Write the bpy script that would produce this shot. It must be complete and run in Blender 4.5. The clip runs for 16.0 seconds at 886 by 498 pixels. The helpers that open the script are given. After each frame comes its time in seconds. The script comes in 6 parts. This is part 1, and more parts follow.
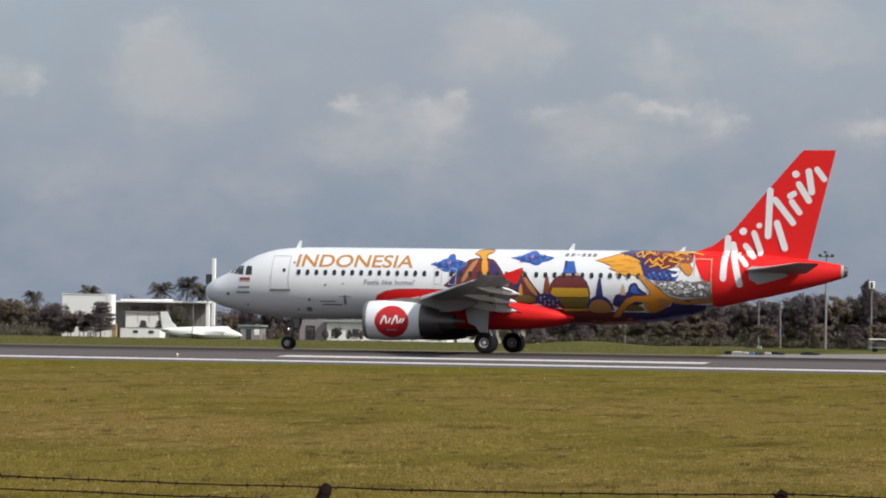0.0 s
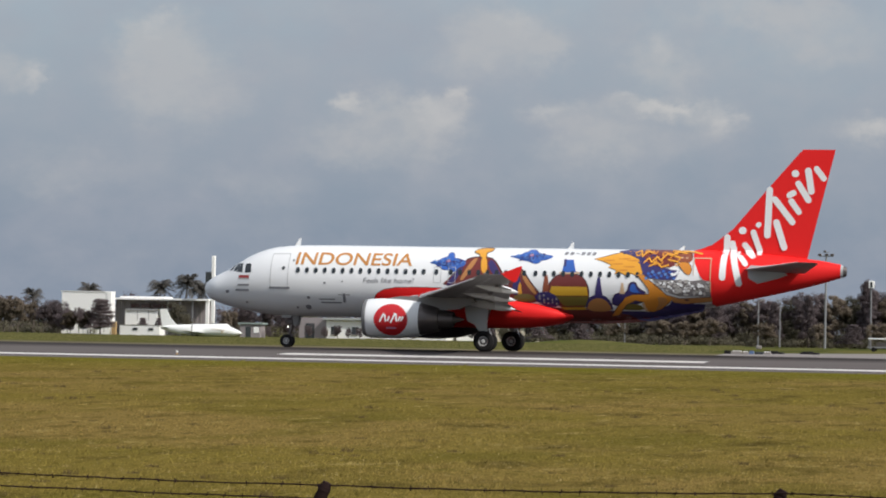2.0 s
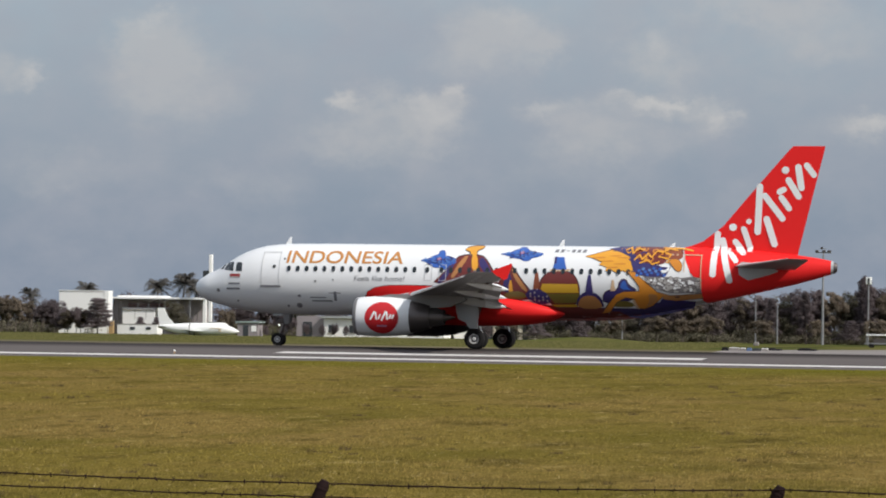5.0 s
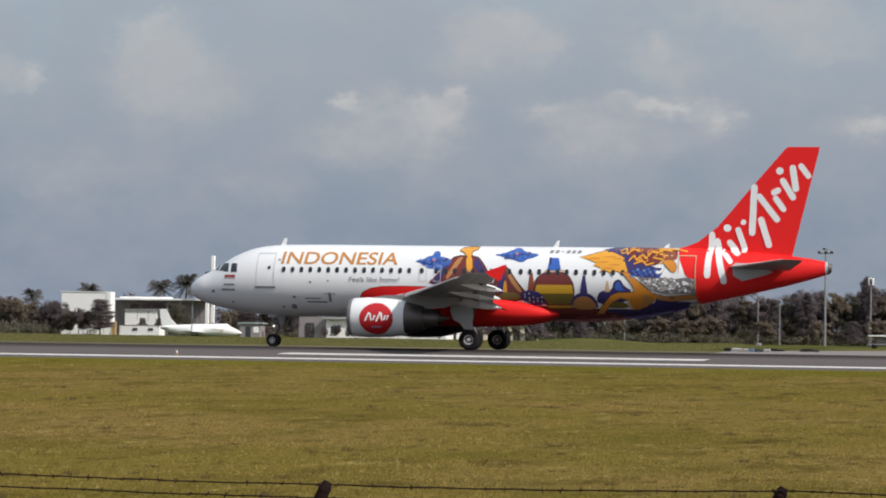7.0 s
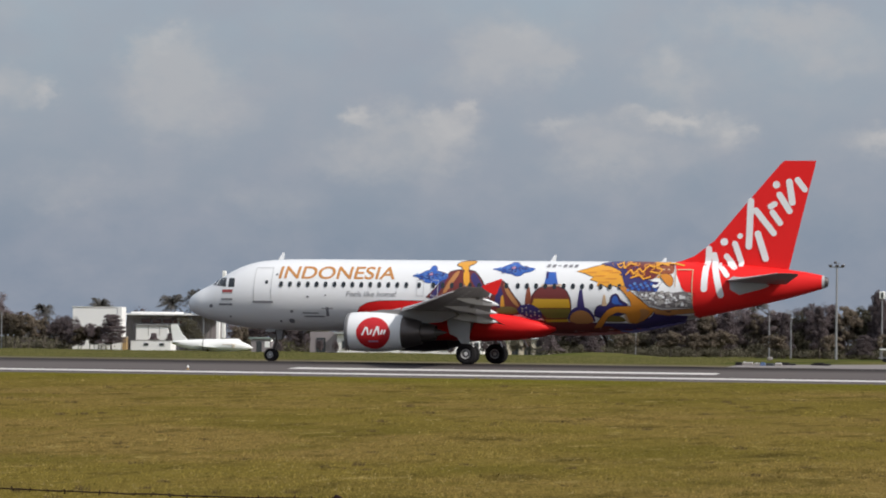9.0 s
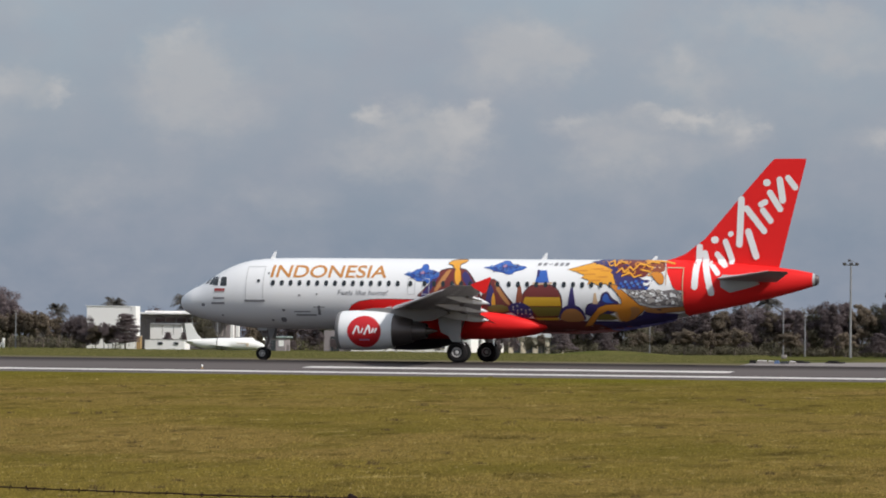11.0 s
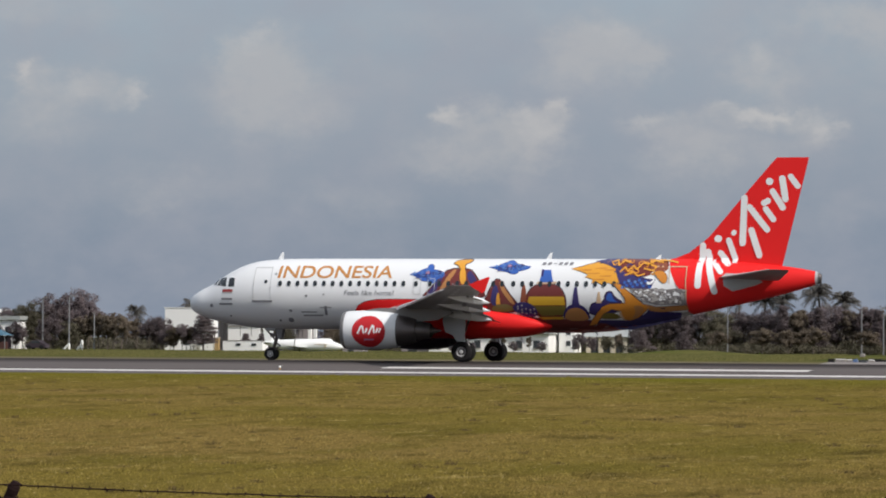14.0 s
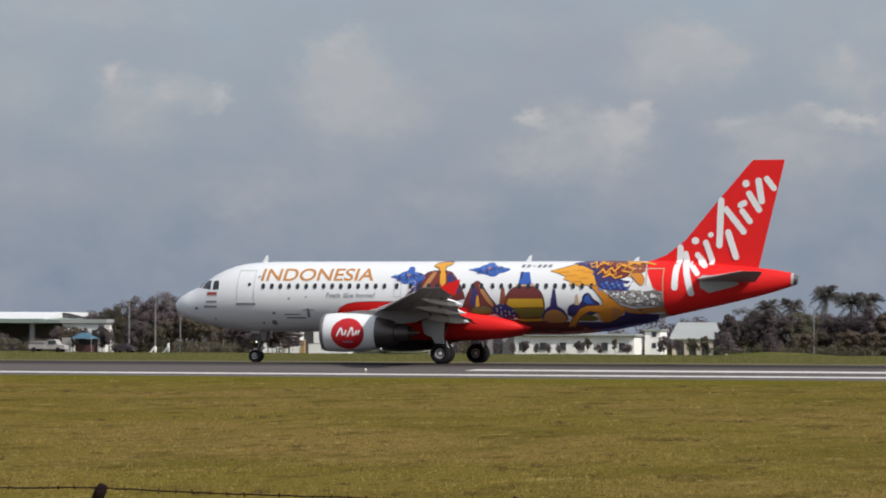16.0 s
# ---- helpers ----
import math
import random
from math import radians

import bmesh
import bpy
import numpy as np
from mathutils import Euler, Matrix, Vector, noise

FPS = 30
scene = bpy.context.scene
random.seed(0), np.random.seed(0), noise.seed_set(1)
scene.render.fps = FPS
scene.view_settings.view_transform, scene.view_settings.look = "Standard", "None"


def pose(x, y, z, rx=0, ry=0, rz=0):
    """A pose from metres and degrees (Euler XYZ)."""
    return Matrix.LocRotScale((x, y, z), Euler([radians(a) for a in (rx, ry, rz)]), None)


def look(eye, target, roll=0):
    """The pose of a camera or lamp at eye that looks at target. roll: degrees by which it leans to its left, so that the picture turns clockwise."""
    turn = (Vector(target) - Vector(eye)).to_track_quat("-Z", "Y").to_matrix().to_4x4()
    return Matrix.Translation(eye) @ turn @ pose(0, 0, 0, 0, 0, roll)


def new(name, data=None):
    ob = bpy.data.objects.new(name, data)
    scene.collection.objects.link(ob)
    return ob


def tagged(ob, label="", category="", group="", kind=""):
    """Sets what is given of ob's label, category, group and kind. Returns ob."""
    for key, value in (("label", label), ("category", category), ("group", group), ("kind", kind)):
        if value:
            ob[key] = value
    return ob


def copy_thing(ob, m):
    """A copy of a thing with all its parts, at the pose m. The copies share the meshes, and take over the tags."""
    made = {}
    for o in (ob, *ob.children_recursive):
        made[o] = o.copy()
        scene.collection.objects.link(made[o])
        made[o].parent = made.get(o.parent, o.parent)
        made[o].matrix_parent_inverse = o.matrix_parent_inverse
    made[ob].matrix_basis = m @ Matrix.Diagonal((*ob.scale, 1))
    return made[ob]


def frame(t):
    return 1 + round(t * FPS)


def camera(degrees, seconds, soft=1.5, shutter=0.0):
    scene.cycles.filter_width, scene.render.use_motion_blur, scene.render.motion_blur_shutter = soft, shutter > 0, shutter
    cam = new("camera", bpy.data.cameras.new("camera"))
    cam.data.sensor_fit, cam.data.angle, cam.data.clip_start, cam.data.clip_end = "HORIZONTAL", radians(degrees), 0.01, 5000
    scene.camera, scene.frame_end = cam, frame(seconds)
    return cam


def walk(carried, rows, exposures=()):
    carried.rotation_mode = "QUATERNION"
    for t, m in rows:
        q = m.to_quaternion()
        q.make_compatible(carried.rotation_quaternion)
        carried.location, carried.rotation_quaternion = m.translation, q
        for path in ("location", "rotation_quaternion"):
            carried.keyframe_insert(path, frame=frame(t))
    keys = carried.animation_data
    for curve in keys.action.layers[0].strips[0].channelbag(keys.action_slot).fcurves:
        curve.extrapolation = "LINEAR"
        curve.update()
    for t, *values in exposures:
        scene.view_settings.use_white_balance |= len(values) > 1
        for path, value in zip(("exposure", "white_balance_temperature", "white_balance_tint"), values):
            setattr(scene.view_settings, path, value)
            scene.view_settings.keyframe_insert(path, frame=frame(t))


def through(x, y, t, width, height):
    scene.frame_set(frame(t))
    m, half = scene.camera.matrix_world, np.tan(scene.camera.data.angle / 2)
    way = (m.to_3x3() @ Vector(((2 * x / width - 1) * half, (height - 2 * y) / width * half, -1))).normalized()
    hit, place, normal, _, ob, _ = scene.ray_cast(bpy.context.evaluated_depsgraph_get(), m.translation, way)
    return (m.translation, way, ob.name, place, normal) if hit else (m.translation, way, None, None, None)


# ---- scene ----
# World: x runs along the runway (aft of the airliner is +x), y across it away from the camera, z = 0 on the runway's crown.
EYE = (59.51, -194.02, 1.338)
cam = camera(14.634, 16.0, soft=1.9)
walk(cam, [
    (0, pose(*EYE, 91.324, -0.879, 13.069)),
    (0.5, pose(*EYE, 91.314, -0.788, 13.088)),
    (1, pose(*EYE, 91.308, -0.839, 13.076)),
    (1.5, pose(*EYE, 91.301, -0.995, 13.086)),
    (2, pose(*EYE, 91.296, -1.053, 13.061)),
    (2.5, pose(*EYE, 91.302, -0.963, 13.055)),
    (3, pose(*EYE, 91.293, -0.785, 13.055)),
    (3.5, pose(*EYE, 91.226, -0.820, 13.052)),
    (4, pose(*EYE, 91.235, -0.833, 13.031)),
    (6.5, pose(*EYE, 91.280, -0.830, 13.015)),
    (7, pose(*EYE, 91.278, -0.807, 13.058)),
    (7.5, pose(*EYE, 91.416, -0.823, 13.093)),
    (8, pose(*EYE, 91.461, -0.736, 13.164)),
    (8.5, pose(*EYE, 91.511, -0.731, 13.207)),
    (9, pose(*EYE, 91.516, -0.694, 13.242)),
    (11.5, pose(*EYE, 91.473, -0.517, 13.577)),
    (12, pose(*EYE, 91.458, -0.432, 13.674)),
    (12.5, pose(*EYE, 91.462, -0.445, 13.706)),
    (13, pose(*EYE, 91.443, -0.382, 13.823)),
    (13.5, pose(*EYE, 91.462, -0.411, 14.436)),
    (14, pose(*EYE, 91.483, -0.350, 14.761)),
    (14.5, pose(*EYE, 91.508, -0.123, 15.005)),
    (15, pose(*EYE, 91.521, -0.082, 15.306)),
    (15.5, pose(*EYE, 91.496, -0.066, 15.717)),
    (16, pose(*EYE, 91.517, -0.237, 16.180)),
], exposures=[(0, 0.05, 6500, 10), (6.5, 0.04, 6500, 10), (8.5, -0.03, 6500, 11), (16, -0.04, 6500, 11)])

# ---- world and sun ----
SUN_DIR = Vector((0.685, -0.326, 0.652)).normalized()
world = bpy.data.worlds.new("world")
scene.world = world
world.use_nodes = True


def wire_nodes(tree):
    """Short forms for a node tree: add a node, link two sockets, do arithmetic."""
    nodes, links = tree.nodes, tree.links

    def add(kind, **props):
        n = nodes.new(kind)
        for key, value in props.items():
            setattr(n, key, value)
        return n

    def link(a, b):
        links.new(a, b)

    def calc(op, a, b=0.0, c=0.0):
        n = nodes.new("ShaderNodeMath")
        n.operation = op
        for i, v in enumerate((a, b, c)):
            if hasattr(v, "is_linked"):
                links.new(v, n.inputs[i])
            else:
                n.inputs[i].default_value = v
        return n.outputs[0]

    def blend(fac, a, b, mode="MIX"):
        n = nodes.new("ShaderNodeMix")
        n.data_type, n.blend_type = "RGBA", mode
        for i, v in ((0, fac), (6, a), (7, b)):
            if hasattr(v, "is_linked"):
                links.new(v, n.inputs[i])
            else:
                n.inputs[i].default_value = v if i == 0 else (*v, 1)
        return n.outputs[2]

    return add, link, calc, blend


def build_sky():
    tree = world.node_tree
    tree.nodes.clear()
    add, link, calc, blend = wire_nodes(tree)
    sky = add("ShaderNodeTexSky", sky_type="NISHITA", sun_disc=False)
    sky.sun_elevation = math.asin(SUN_DIR.z)
    sky.sun_rotation = math.atan2(SUN_DIR.x, SUN_DIR.y)
    sky.dust_density, sky.air_density = 4.0, 1.6
    geo = add("ShaderNodeTexCoord")
    sep = add("ShaderNodeSeparateXYZ")
    link(geo.outputs["Generated"], sep.inputs[0])
    bearing = calc("MULTIPLY", calc("ARCTAN2", sep.outputs[0], sep.outputs[1]), 180 / math.pi)
    height = calc("MULTIPLY", calc("ARCSINE", sep.outputs[2]), 180 / math.pi)
    flat = add("ShaderNodeCombineXYZ")
    link(bearing, flat.inputs[0])
    link(calc("MULTIPLY", height, 1.35), flat.inputs[1])

    def noise_at(scale, detail, rough, shift, out="Fac"):
        n = add("ShaderNodeTexNoise")
        mp = add("ShaderNodeMapping")
        mp.inputs["Location"].default_value = (shift, shift * 0.7, 0)
        link(flat.outputs[0], mp.inputs[0])
        link(mp.outputs[0], n.inputs["Vector"])
        n.inputs["Scale"].default_value, n.inputs["Detail"].default_value, n.inputs["Roughness"].default_value = scale, detail, rough
        return n.outputs[out]

    broad = noise_at(0.22, 4, 0.55, 3.1)
    fine = noise_at(0.9, 6, 0.54, 8.7)
    wisp = noise_at(0.5, 6, 0.6, 21.3)
    puff = noise_at(2.4, 5, 0.58, 15.2)

    def vec(op, a, b, c=None):
        n = add("ShaderNodeVectorMath", operation=op)
        for i, v in enumerate((a, b, c)):
            if v is not None:
                if hasattr(v, "is_linked"):
                    link(v, n.inputs[i])
                else:
                    n.inputs[i].default_value = v
        return n.outputs["Value" if op == "LENGTH" else "Vector"]

    # bearing and height, billowed by noise of two sizes
    place = add("ShaderNodeCombineXYZ")
    link(bearing, place.inputs[0])
    link(height, place.inputs[1])
    swirl = vec("MULTIPLY", vec("SUBTRACT", noise_at(1.7, 5, 0.6, 5.3, "Color"), (0.5, 0.5, 0.5)), (1.1, 0.8, 0.0))
    place = vec("ADD", place.outputs[0], swirl)

    def billows(heads):
        """The summed density of soft heads of cloud: bearing, height, half width, half height, strength."""
        total = None
        for b, h, wb, wh, s in heads:
            off = vec("MULTIPLY_ADD", place, (1 / wb, 1 / wh, 0), (-b / wb, -h / wh, 0))
            fall = add("ShaderNodeMapRange", interpolation_type="SMOOTHSTEP")
            link(vec("LENGTH", off, None), fall.inputs[0])
            for i, v in enumerate((1.35, 0.0, 0.0, s)):
                fall.inputs[i + 1].default_value = v
            total = fall.outputs[0] if total is None else calc("ADD", total, fall.outputs[0])
        return total

    heads = [
        (-17.84, 4.87, 0.7, 0.42, 0.8), (-17.6, 4.46, 1.03, 0.56, 0.8), (-18.06, 4.03, 0.89, 0.66, 0.7), (-17.22, 3.81, 1.13, 0.61, 0.7), (-17.68, 3.34, 1.41, 0.52, 0.35),
        (-18.3, 4.63, 0.47, 0.33, 0.5), (-12.52, 5.01, 0.8, 0.56, 0.7), (-11.9, 4.78, 0.94, 0.56, 0.7), (-11.38, 4.65, 0.38, 0.3, 0.6), (-12.98, 4.44, 0.84, 0.47, 0.45),
        (-12.13, 4.31, 1.13, 0.42, 0.4), (-14.73, 3.7, 0.3, 0.26, 0.8), (-14.17, 3.63, 0.61, 0.38, 0.7), (-14.26, 3.16, 1.22, 0.61, 0.6), (-13.46, 3.5, 0.56, 0.47, 0.8),
        (-13.09, 3.35, 0.66, 0.52, 0.9), (-12.86, 3.78, 0.38, 0.26, 0.9), (-15.1, 2.94, 1.03, 0.42, 0.35), (-13.78, 2.89, 1.41, 0.42, 0.35)]
    heads += [
        (-11.43, 3.59, 0.61, 0.28, 0.7), (-10.68, 3.26, 0.89, 0.61, 0.8), (-10.12, 3.85, 0.38, 0.21, 0.6), (-9.7, 3.67, 0.56, 0.24, 0.8), (-9.23, 3.69, 0.61, 0.26, 0.9),
        (-8.57, 3.53, 0.47, 0.38, 0.7), (-10.3, 2.88, 1.78, 0.47, 0.4), (-9.36, 3.22, 1.03, 0.42, 0.35), (-9.57, 4.67, 0.61, 0.61, 0.6), (-9.35, 4.16, 0.61, 0.42, 0.5),
        (-8.2, 5.36, 1.13, 0.34, 0.7), (-7.17, 5.31, 0.89, 0.38, 0.7), (-7.12, 4.69, 0.66, 0.42, 0.45), (-6.03, 3.38, 0.61, 0.3, 0.9), (-6.42, 4.92, 0.84, 0.56, 0.4),
        (-6.4, 3.25, 1.03, 0.38, 0.4), (-18.92, 2.57, 1.78, 0.41, 0.4), (-16.31, 2.3, 1.41, 0.34, 0.4), (-19.94, 2.27, 1.41, 0.38, 0.3)]
    heads += [
        (-11.9, 2.44, 2.44, 0.28, 0.2), (-8.62, 2.2, 2.44, 0.32, 0.2), (-15.13, 5.2, 1.5, 0.34, 0.3), (-15.87, 4.16, 1.22, 0.56, 0.25), (-21.66, 4.28, 0.32, 0.34, 0.8),
        (-21.16, 4.02, 0.98, 0.49, 0.75), (-20.13, 4.05, 0.61, 0.38, 0.8), (-21.53, 3.44, 1.59, 0.43, 0.5), (-23.16, 4.19, 0.84, 0.7, 0.55), (-22.24, 5.48, 2.63, 0.47, 0.6),
        (-23.06, 2.51, 1.22, 0.47, 0.3), (-24.91, 3.88, 1.31, 0.75, 0.6), (-26.29, 4.97, 1.69, 0.84, 0.7), (-27.36, 3.29, 1.88, 0.66, 0.6), (-4.11, 4.37, 1.5, 0.75, 0.6),
        (-3.64, 3.08, 1.31, 0.47, 0.6)]
    # broad thin sheets
    heads += [(-7.7, 4.45, 3.0, 1.3, 0.3), (-10.6, 5.2, 3.0, 0.9, 0.22)]
    dens = calc("MULTIPLY", billows(heads), calc("ADD", 0.35, calc("MULTIPLY", puff, 1.3)))
    shape = add("ShaderNodeMapRange", interpolation_type="SMOOTHSTEP")
    link(calc("ADD", dens, calc("MULTIPLY", calc("SUBTRACT", fine, 0.5), 0.9)), shape.inputs[0])
    shape.inputs[1].default_value, shape.inputs[2].default_value = -0.2, 1.3
    veil = calc("MULTIPLY", calc("SUBTRACT", calc("ADD", calc("MULTIPLY", broad, 0.35), calc("ADD", calc("MULTIPLY", wisp, 0.4), calc("MULTIPLY", fine, 0.25))), 0.40), 3.4)
    veil.node.use_clamp = True
    rise = calc("DIVIDE", calc("SUBTRACT", height, 1.0), 5.0)
    rise.node.use_clamp = True
    base = blend(rise, (0.196, 0.254, 0.344), (0.238, 0.304, 0.400))
    hazy = blend(0.96, sky.outputs[0], base)
    grey = blend(calc("MULTIPLY", veil, 0.85), hazy, (0.328, 0.352, 0.412))
    cloud = blend(calc("MULTIPLY", shape.outputs[0], 0.53), grey, (0.50, 0.495, 0.49))
    # small sunlit caps on the heads
    caps = [
        (-17.89, 4.98, 0.32, 0.19, 0.5), (-14.78, 3.71, 0.19, 0.17, 0.8), (-13.12, 3.41, 0.41, 0.3, 0.6), (-12.89, 3.84, 0.23, 0.15, 0.7), (-13.45, 3.64, 0.24, 0.21, 0.5),
        (-11.43, 3.61, 0.36, 0.15, 0.5), (-9.69, 3.69, 0.32, 0.14, 0.8), (-9.21, 3.72, 0.38, 0.14, 1), (-8.5, 3.59, 0.23, 0.21, 0.7), (-10.1, 3.91, 0.17, 0.11, 0.5),
        (-5.96, 3.38, 0.38, 0.17, 0.7), (-9.52, 4.81, 0.28, 0.28, 0.35), (-11.92, 5.06, 0.34, 0.26, 0.35), (-21.7, 4.3, 0.15, 0.21, 0.7), (-19.9, 4.04, 0.21, 0.21, 0.7),
        (-20.84, 4.12, 0.38, 0.21, 0.4)]
    cap = calc("MULTIPLY", billows(caps), calc("ADD", 0.25, calc("MULTIPLY", puff, 1.1)))
    cap.node.use_clamp = True
    cloud = blend(calc("MULTIPLY", cap, 0.6), cloud, (0.60, 0.585, 0.565))
    # the thin overcast is brighter high up, towards the sun
    high = calc("DIVIDE", calc("SUBTRACT", height, 9.0), 40.0)
    high.node.use_clamp = True
    cloud = blend(high, cloud, (0.48, 0.52, 0.58))
    bg = add("ShaderNodeBackground")
    link(cloud, bg.inputs[0])
    out = add("ShaderNodeOutputWorld")
    link(bg.outputs[0], out.inputs[0])


build_sky()
sun = new("sun", bpy.data.lights.new("sun", "SUN"))
sun.data.energy, sun.data.angle, sun.data.color = 3.4, radians(0.9), (1.0, 0.955, 0.89)
sun.matrix_world = look(SUN_DIR * 500, (0, 0, 0))
scene.view_settings.exposure = 0.0


# ---- materials ----
def mat(name, base, rough=0.5, metal=0.0, var=0.12, scale=1.0, bump=0.0, bump_scale=30.0, coat=0.0, tint=None, island=0.0, spread=0.0, spec=0.5, through=0.0):
    """A procedural surface: base colour varied at two scales, with fine relief. tint: the colour of stains."""
    m = bpy.data.materials.new(name)
    m.use_nodes = True
    tree = m.node_tree
    tree.nodes.clear()
    add, link, calc, blend = wire_nodes(tree)
    bsdf = add("ShaderNodeBsdfPrincipled")
    out = add("ShaderNodeOutputMaterial")
    link(bsdf.outputs[0], out.inputs[0])
    tc = add("ShaderNodeTexCoord")

    def nz(sc, detail=4.0):
        n = add("ShaderNodeTexNoise")
        link(tc.outputs["Object"], n.inputs["Vector"])
        n.inputs["Scale"].default_value, n.inputs["Detail"].default_value = sc, detail
        return n.outputs["Fac"]

    big, small = nz(0.35 * scale, 3.0), nz(6.0 * scale, 5.0)
    dark = tint or tuple(c * 0.55 for c in base)
    light = tuple(min(1.0, c * 1.12) for c in base)
    fac = calc("MULTIPLY", calc("SUBTRACT", big, 0.42), var * 5.0)
    fac.node.use_clamp = True
    col = blend(fac, light if var else base, dark)
    fac2 = calc("MULTIPLY", small, min(1.0, var * 1.6))
    col = blend(fac2, col, tuple(c * 0.7 for c in base))
    if island:
        g = add("ShaderNodeNewGeometry")
        ramp = add("ShaderNodeValToRGB")
        link(g.outputs["Random Per Island"], ramp.inputs[0])
        ramp.color_ramp.elements[0].color = (*[c * (1 - island) for c in base], 1)
        ramp.color_ramp.elements[1].color = (*[min(1, c * (1 + island)) for c in (tint or base)], 1)
        col = blend(0.75, col, ramp.outputs[0])
    if spread:
        oi = add("ShaderNodeObjectInfo")
        k = calc("ADD", 1 - spread, calc("MULTIPLY", oi.outputs["Random"], 2 * spread))
        hs = add("ShaderNodeHueSaturation")
        link(k, hs.inputs["Value"])
        link(col, hs.inputs["Color"])
        col = hs.outputs[0]
    link(col, bsdf.inputs["Base Color"])
    link(calc("ADD", rough - 0.06, calc("MULTIPLY", small, 0.12)), bsdf.inputs["Roughness"])
    bsdf.inputs["Metallic"].default_value = metal
    bsdf.inputs["Coat Weight"].default_value = coat
    bsdf.inputs["Specular IOR Level"].default_value = spec
    if through:
        # light that shines through thin leaves
        lit = add("ShaderNodeBsdfTranslucent")
        link(col, lit.inputs[0])
        both = add("ShaderNodeMixShader")
        both.inputs[0].default_value = through
        link(bsdf.outputs[0], both.inputs[1])
        link(lit.outputs[0], both.inputs[2])
        link(both.outputs[0], out.inputs[0])
    if bump:
        b = add("ShaderNodeBump")
        b.inputs["Strength"].default_value, b.inputs["Distance"].default_value = bump, 0.02
        link(nz(bump_scale, 6.0), b.inputs["Height"])
        link(b.outputs[0], bsdf.inputs["Normal"])
    return m


def ground_mat(name="mown_grass", blade=0.0):
    """Mown tropical grass: olive with yellowed and bare earth patches drawn out along the runway."""
    m = bpy.data.materials.new(name)
    m.use_nodes = True
    tree = m.node_tree
    tree.nodes.clear()
    add, link, calc, blend = wire_nodes(tree)
    bsdf = add("ShaderNodeBsdfPrincipled")
    out = add("ShaderNodeOutputMaterial")
    link(bsdf.outputs[0], out.inputs[0])
    tc = add("ShaderNodeTexCoord")

    def nz(sx, sy, detail, shift=0.0):
        mp = add("ShaderNodeMapping")
        mp.inputs["Scale"].default_value, mp.inputs["Location"].default_value = (sx, sy, 1), (shift, shift, 0)
        link(tc.outputs["Object"], mp.inputs[0])
        n = add("ShaderNodeTexNoise")
        link(mp.outputs[0], n.inputs["Vector"])
        n.inputs["Scale"].default_value, n.inputs["Detail"].default_value, n.inputs["Roughness"].default_value = 1.0, detail, 0.6
        return n.outputs["Fac"]

    def cut(v, lo, k):
        o = calc("MULTIPLY", calc("SUBTRACT", v, lo), k)
        o.node.use_clamp = True
        return o

    col = blend(cut(nz(0.07, 0.05, 5), 0.42, 6.0), (0.156, 0.119, 0.028), (0.182, 0.128, 0.040))
    col = blend(cut(nz(0.2, 0.1, 6, 7.0), 0.49, 6.0), col, (0.124, 0.099, 0.022))
    col = blend(cut(nz(0.6, 0.25, 7, 3.0), 0.54, 7.0), col, (0.082, 0.062, 0.018))
    col = blend(cut(nz(1.1, 0.45, 8, 13.0), 0.60, 8.0), col, (0.27, 0.205, 0.075))
    col = blend(cut(nz(4.6, 2.4, 5, 23.0), 0.56, 8.0), col, (0.068, 0.058, 0.014))
    col = blend(cut(nz(6.5, 3.4, 5, 31.0), 0.60, 9.0), col, (0.27, 0.21, 0.09))
    sep = add("ShaderNodeSeparateXYZ")
    link(tc.outputs["Object"], sep.inputs[0])
    verge = calc("MULTIPLY", calc("SUBTRACT", sep.outputs[1], -48.0), 0.06)
    verge.node.use_clamp = True
    col = blend(calc("MULTIPLY", calc("MULTIPLY", verge, nz(0.09, 0.06, 4, 9.0)), 1.2), col, (0.116, 0.112, 0.016))
    far = blend(cut(nz(0.05, 0.02, 5, 5.0), 0.42, 6.0), (0.080, 0.090, 0.026), (0.125, 0.116, 0.042))
    far = blend(cut(nz(0.16, 0.035, 6, 17.0), 0.52, 8.0), far, (0.056, 0.060, 0.024))
    # bare tan earth along the far shoulder
    bare = calc("SUBTRACT", 1.0, calc("MULTIPLY", calc("ABSOLUTE", calc("SUBTRACT", sep.outputs[1], 98.0)), 0.055))
    bare.node.use_clamp = True
    far = blend(calc("MULTIPLY", bare, calc("ADD", 0.45, calc("MULTIPLY", nz(0.09, 0.05, 4, 11.0), 0.8))), far, (0.190, 0.155, 0.112))
    col = blend(calc("GREATER_THAN", sep.outputs[1], 0.0), col, far)
    if blade:
        g = add("ShaderNodeNewGeometry")
        hs = add("ShaderNodeHueSaturation")
        link(calc("ADD", 1.05 - blade, calc("MULTIPLY", calc("POWER", g.outputs["Random Per Island"], 1.6), 2.6 * blade)), hs.inputs["Value"])
        link(col, hs.inputs["Color"])
        col = hs.outputs[0]
    link(col, bsdf.inputs["Base Color"])
    bsdf.inputs["Roughness"].default_value = 0.95
    bsdf.inputs["Specular IOR Level"].default_value = 0.0
    b = add("ShaderNodeBump")
    b.inputs["Strength"].default_value, b.inputs["Distance"].default_value = 0.3, 0.04
    link(nz(5, 3, 6), b.inputs["Height"])
    link(b.outputs[0], bsdf.inputs["Normal"])
    return m


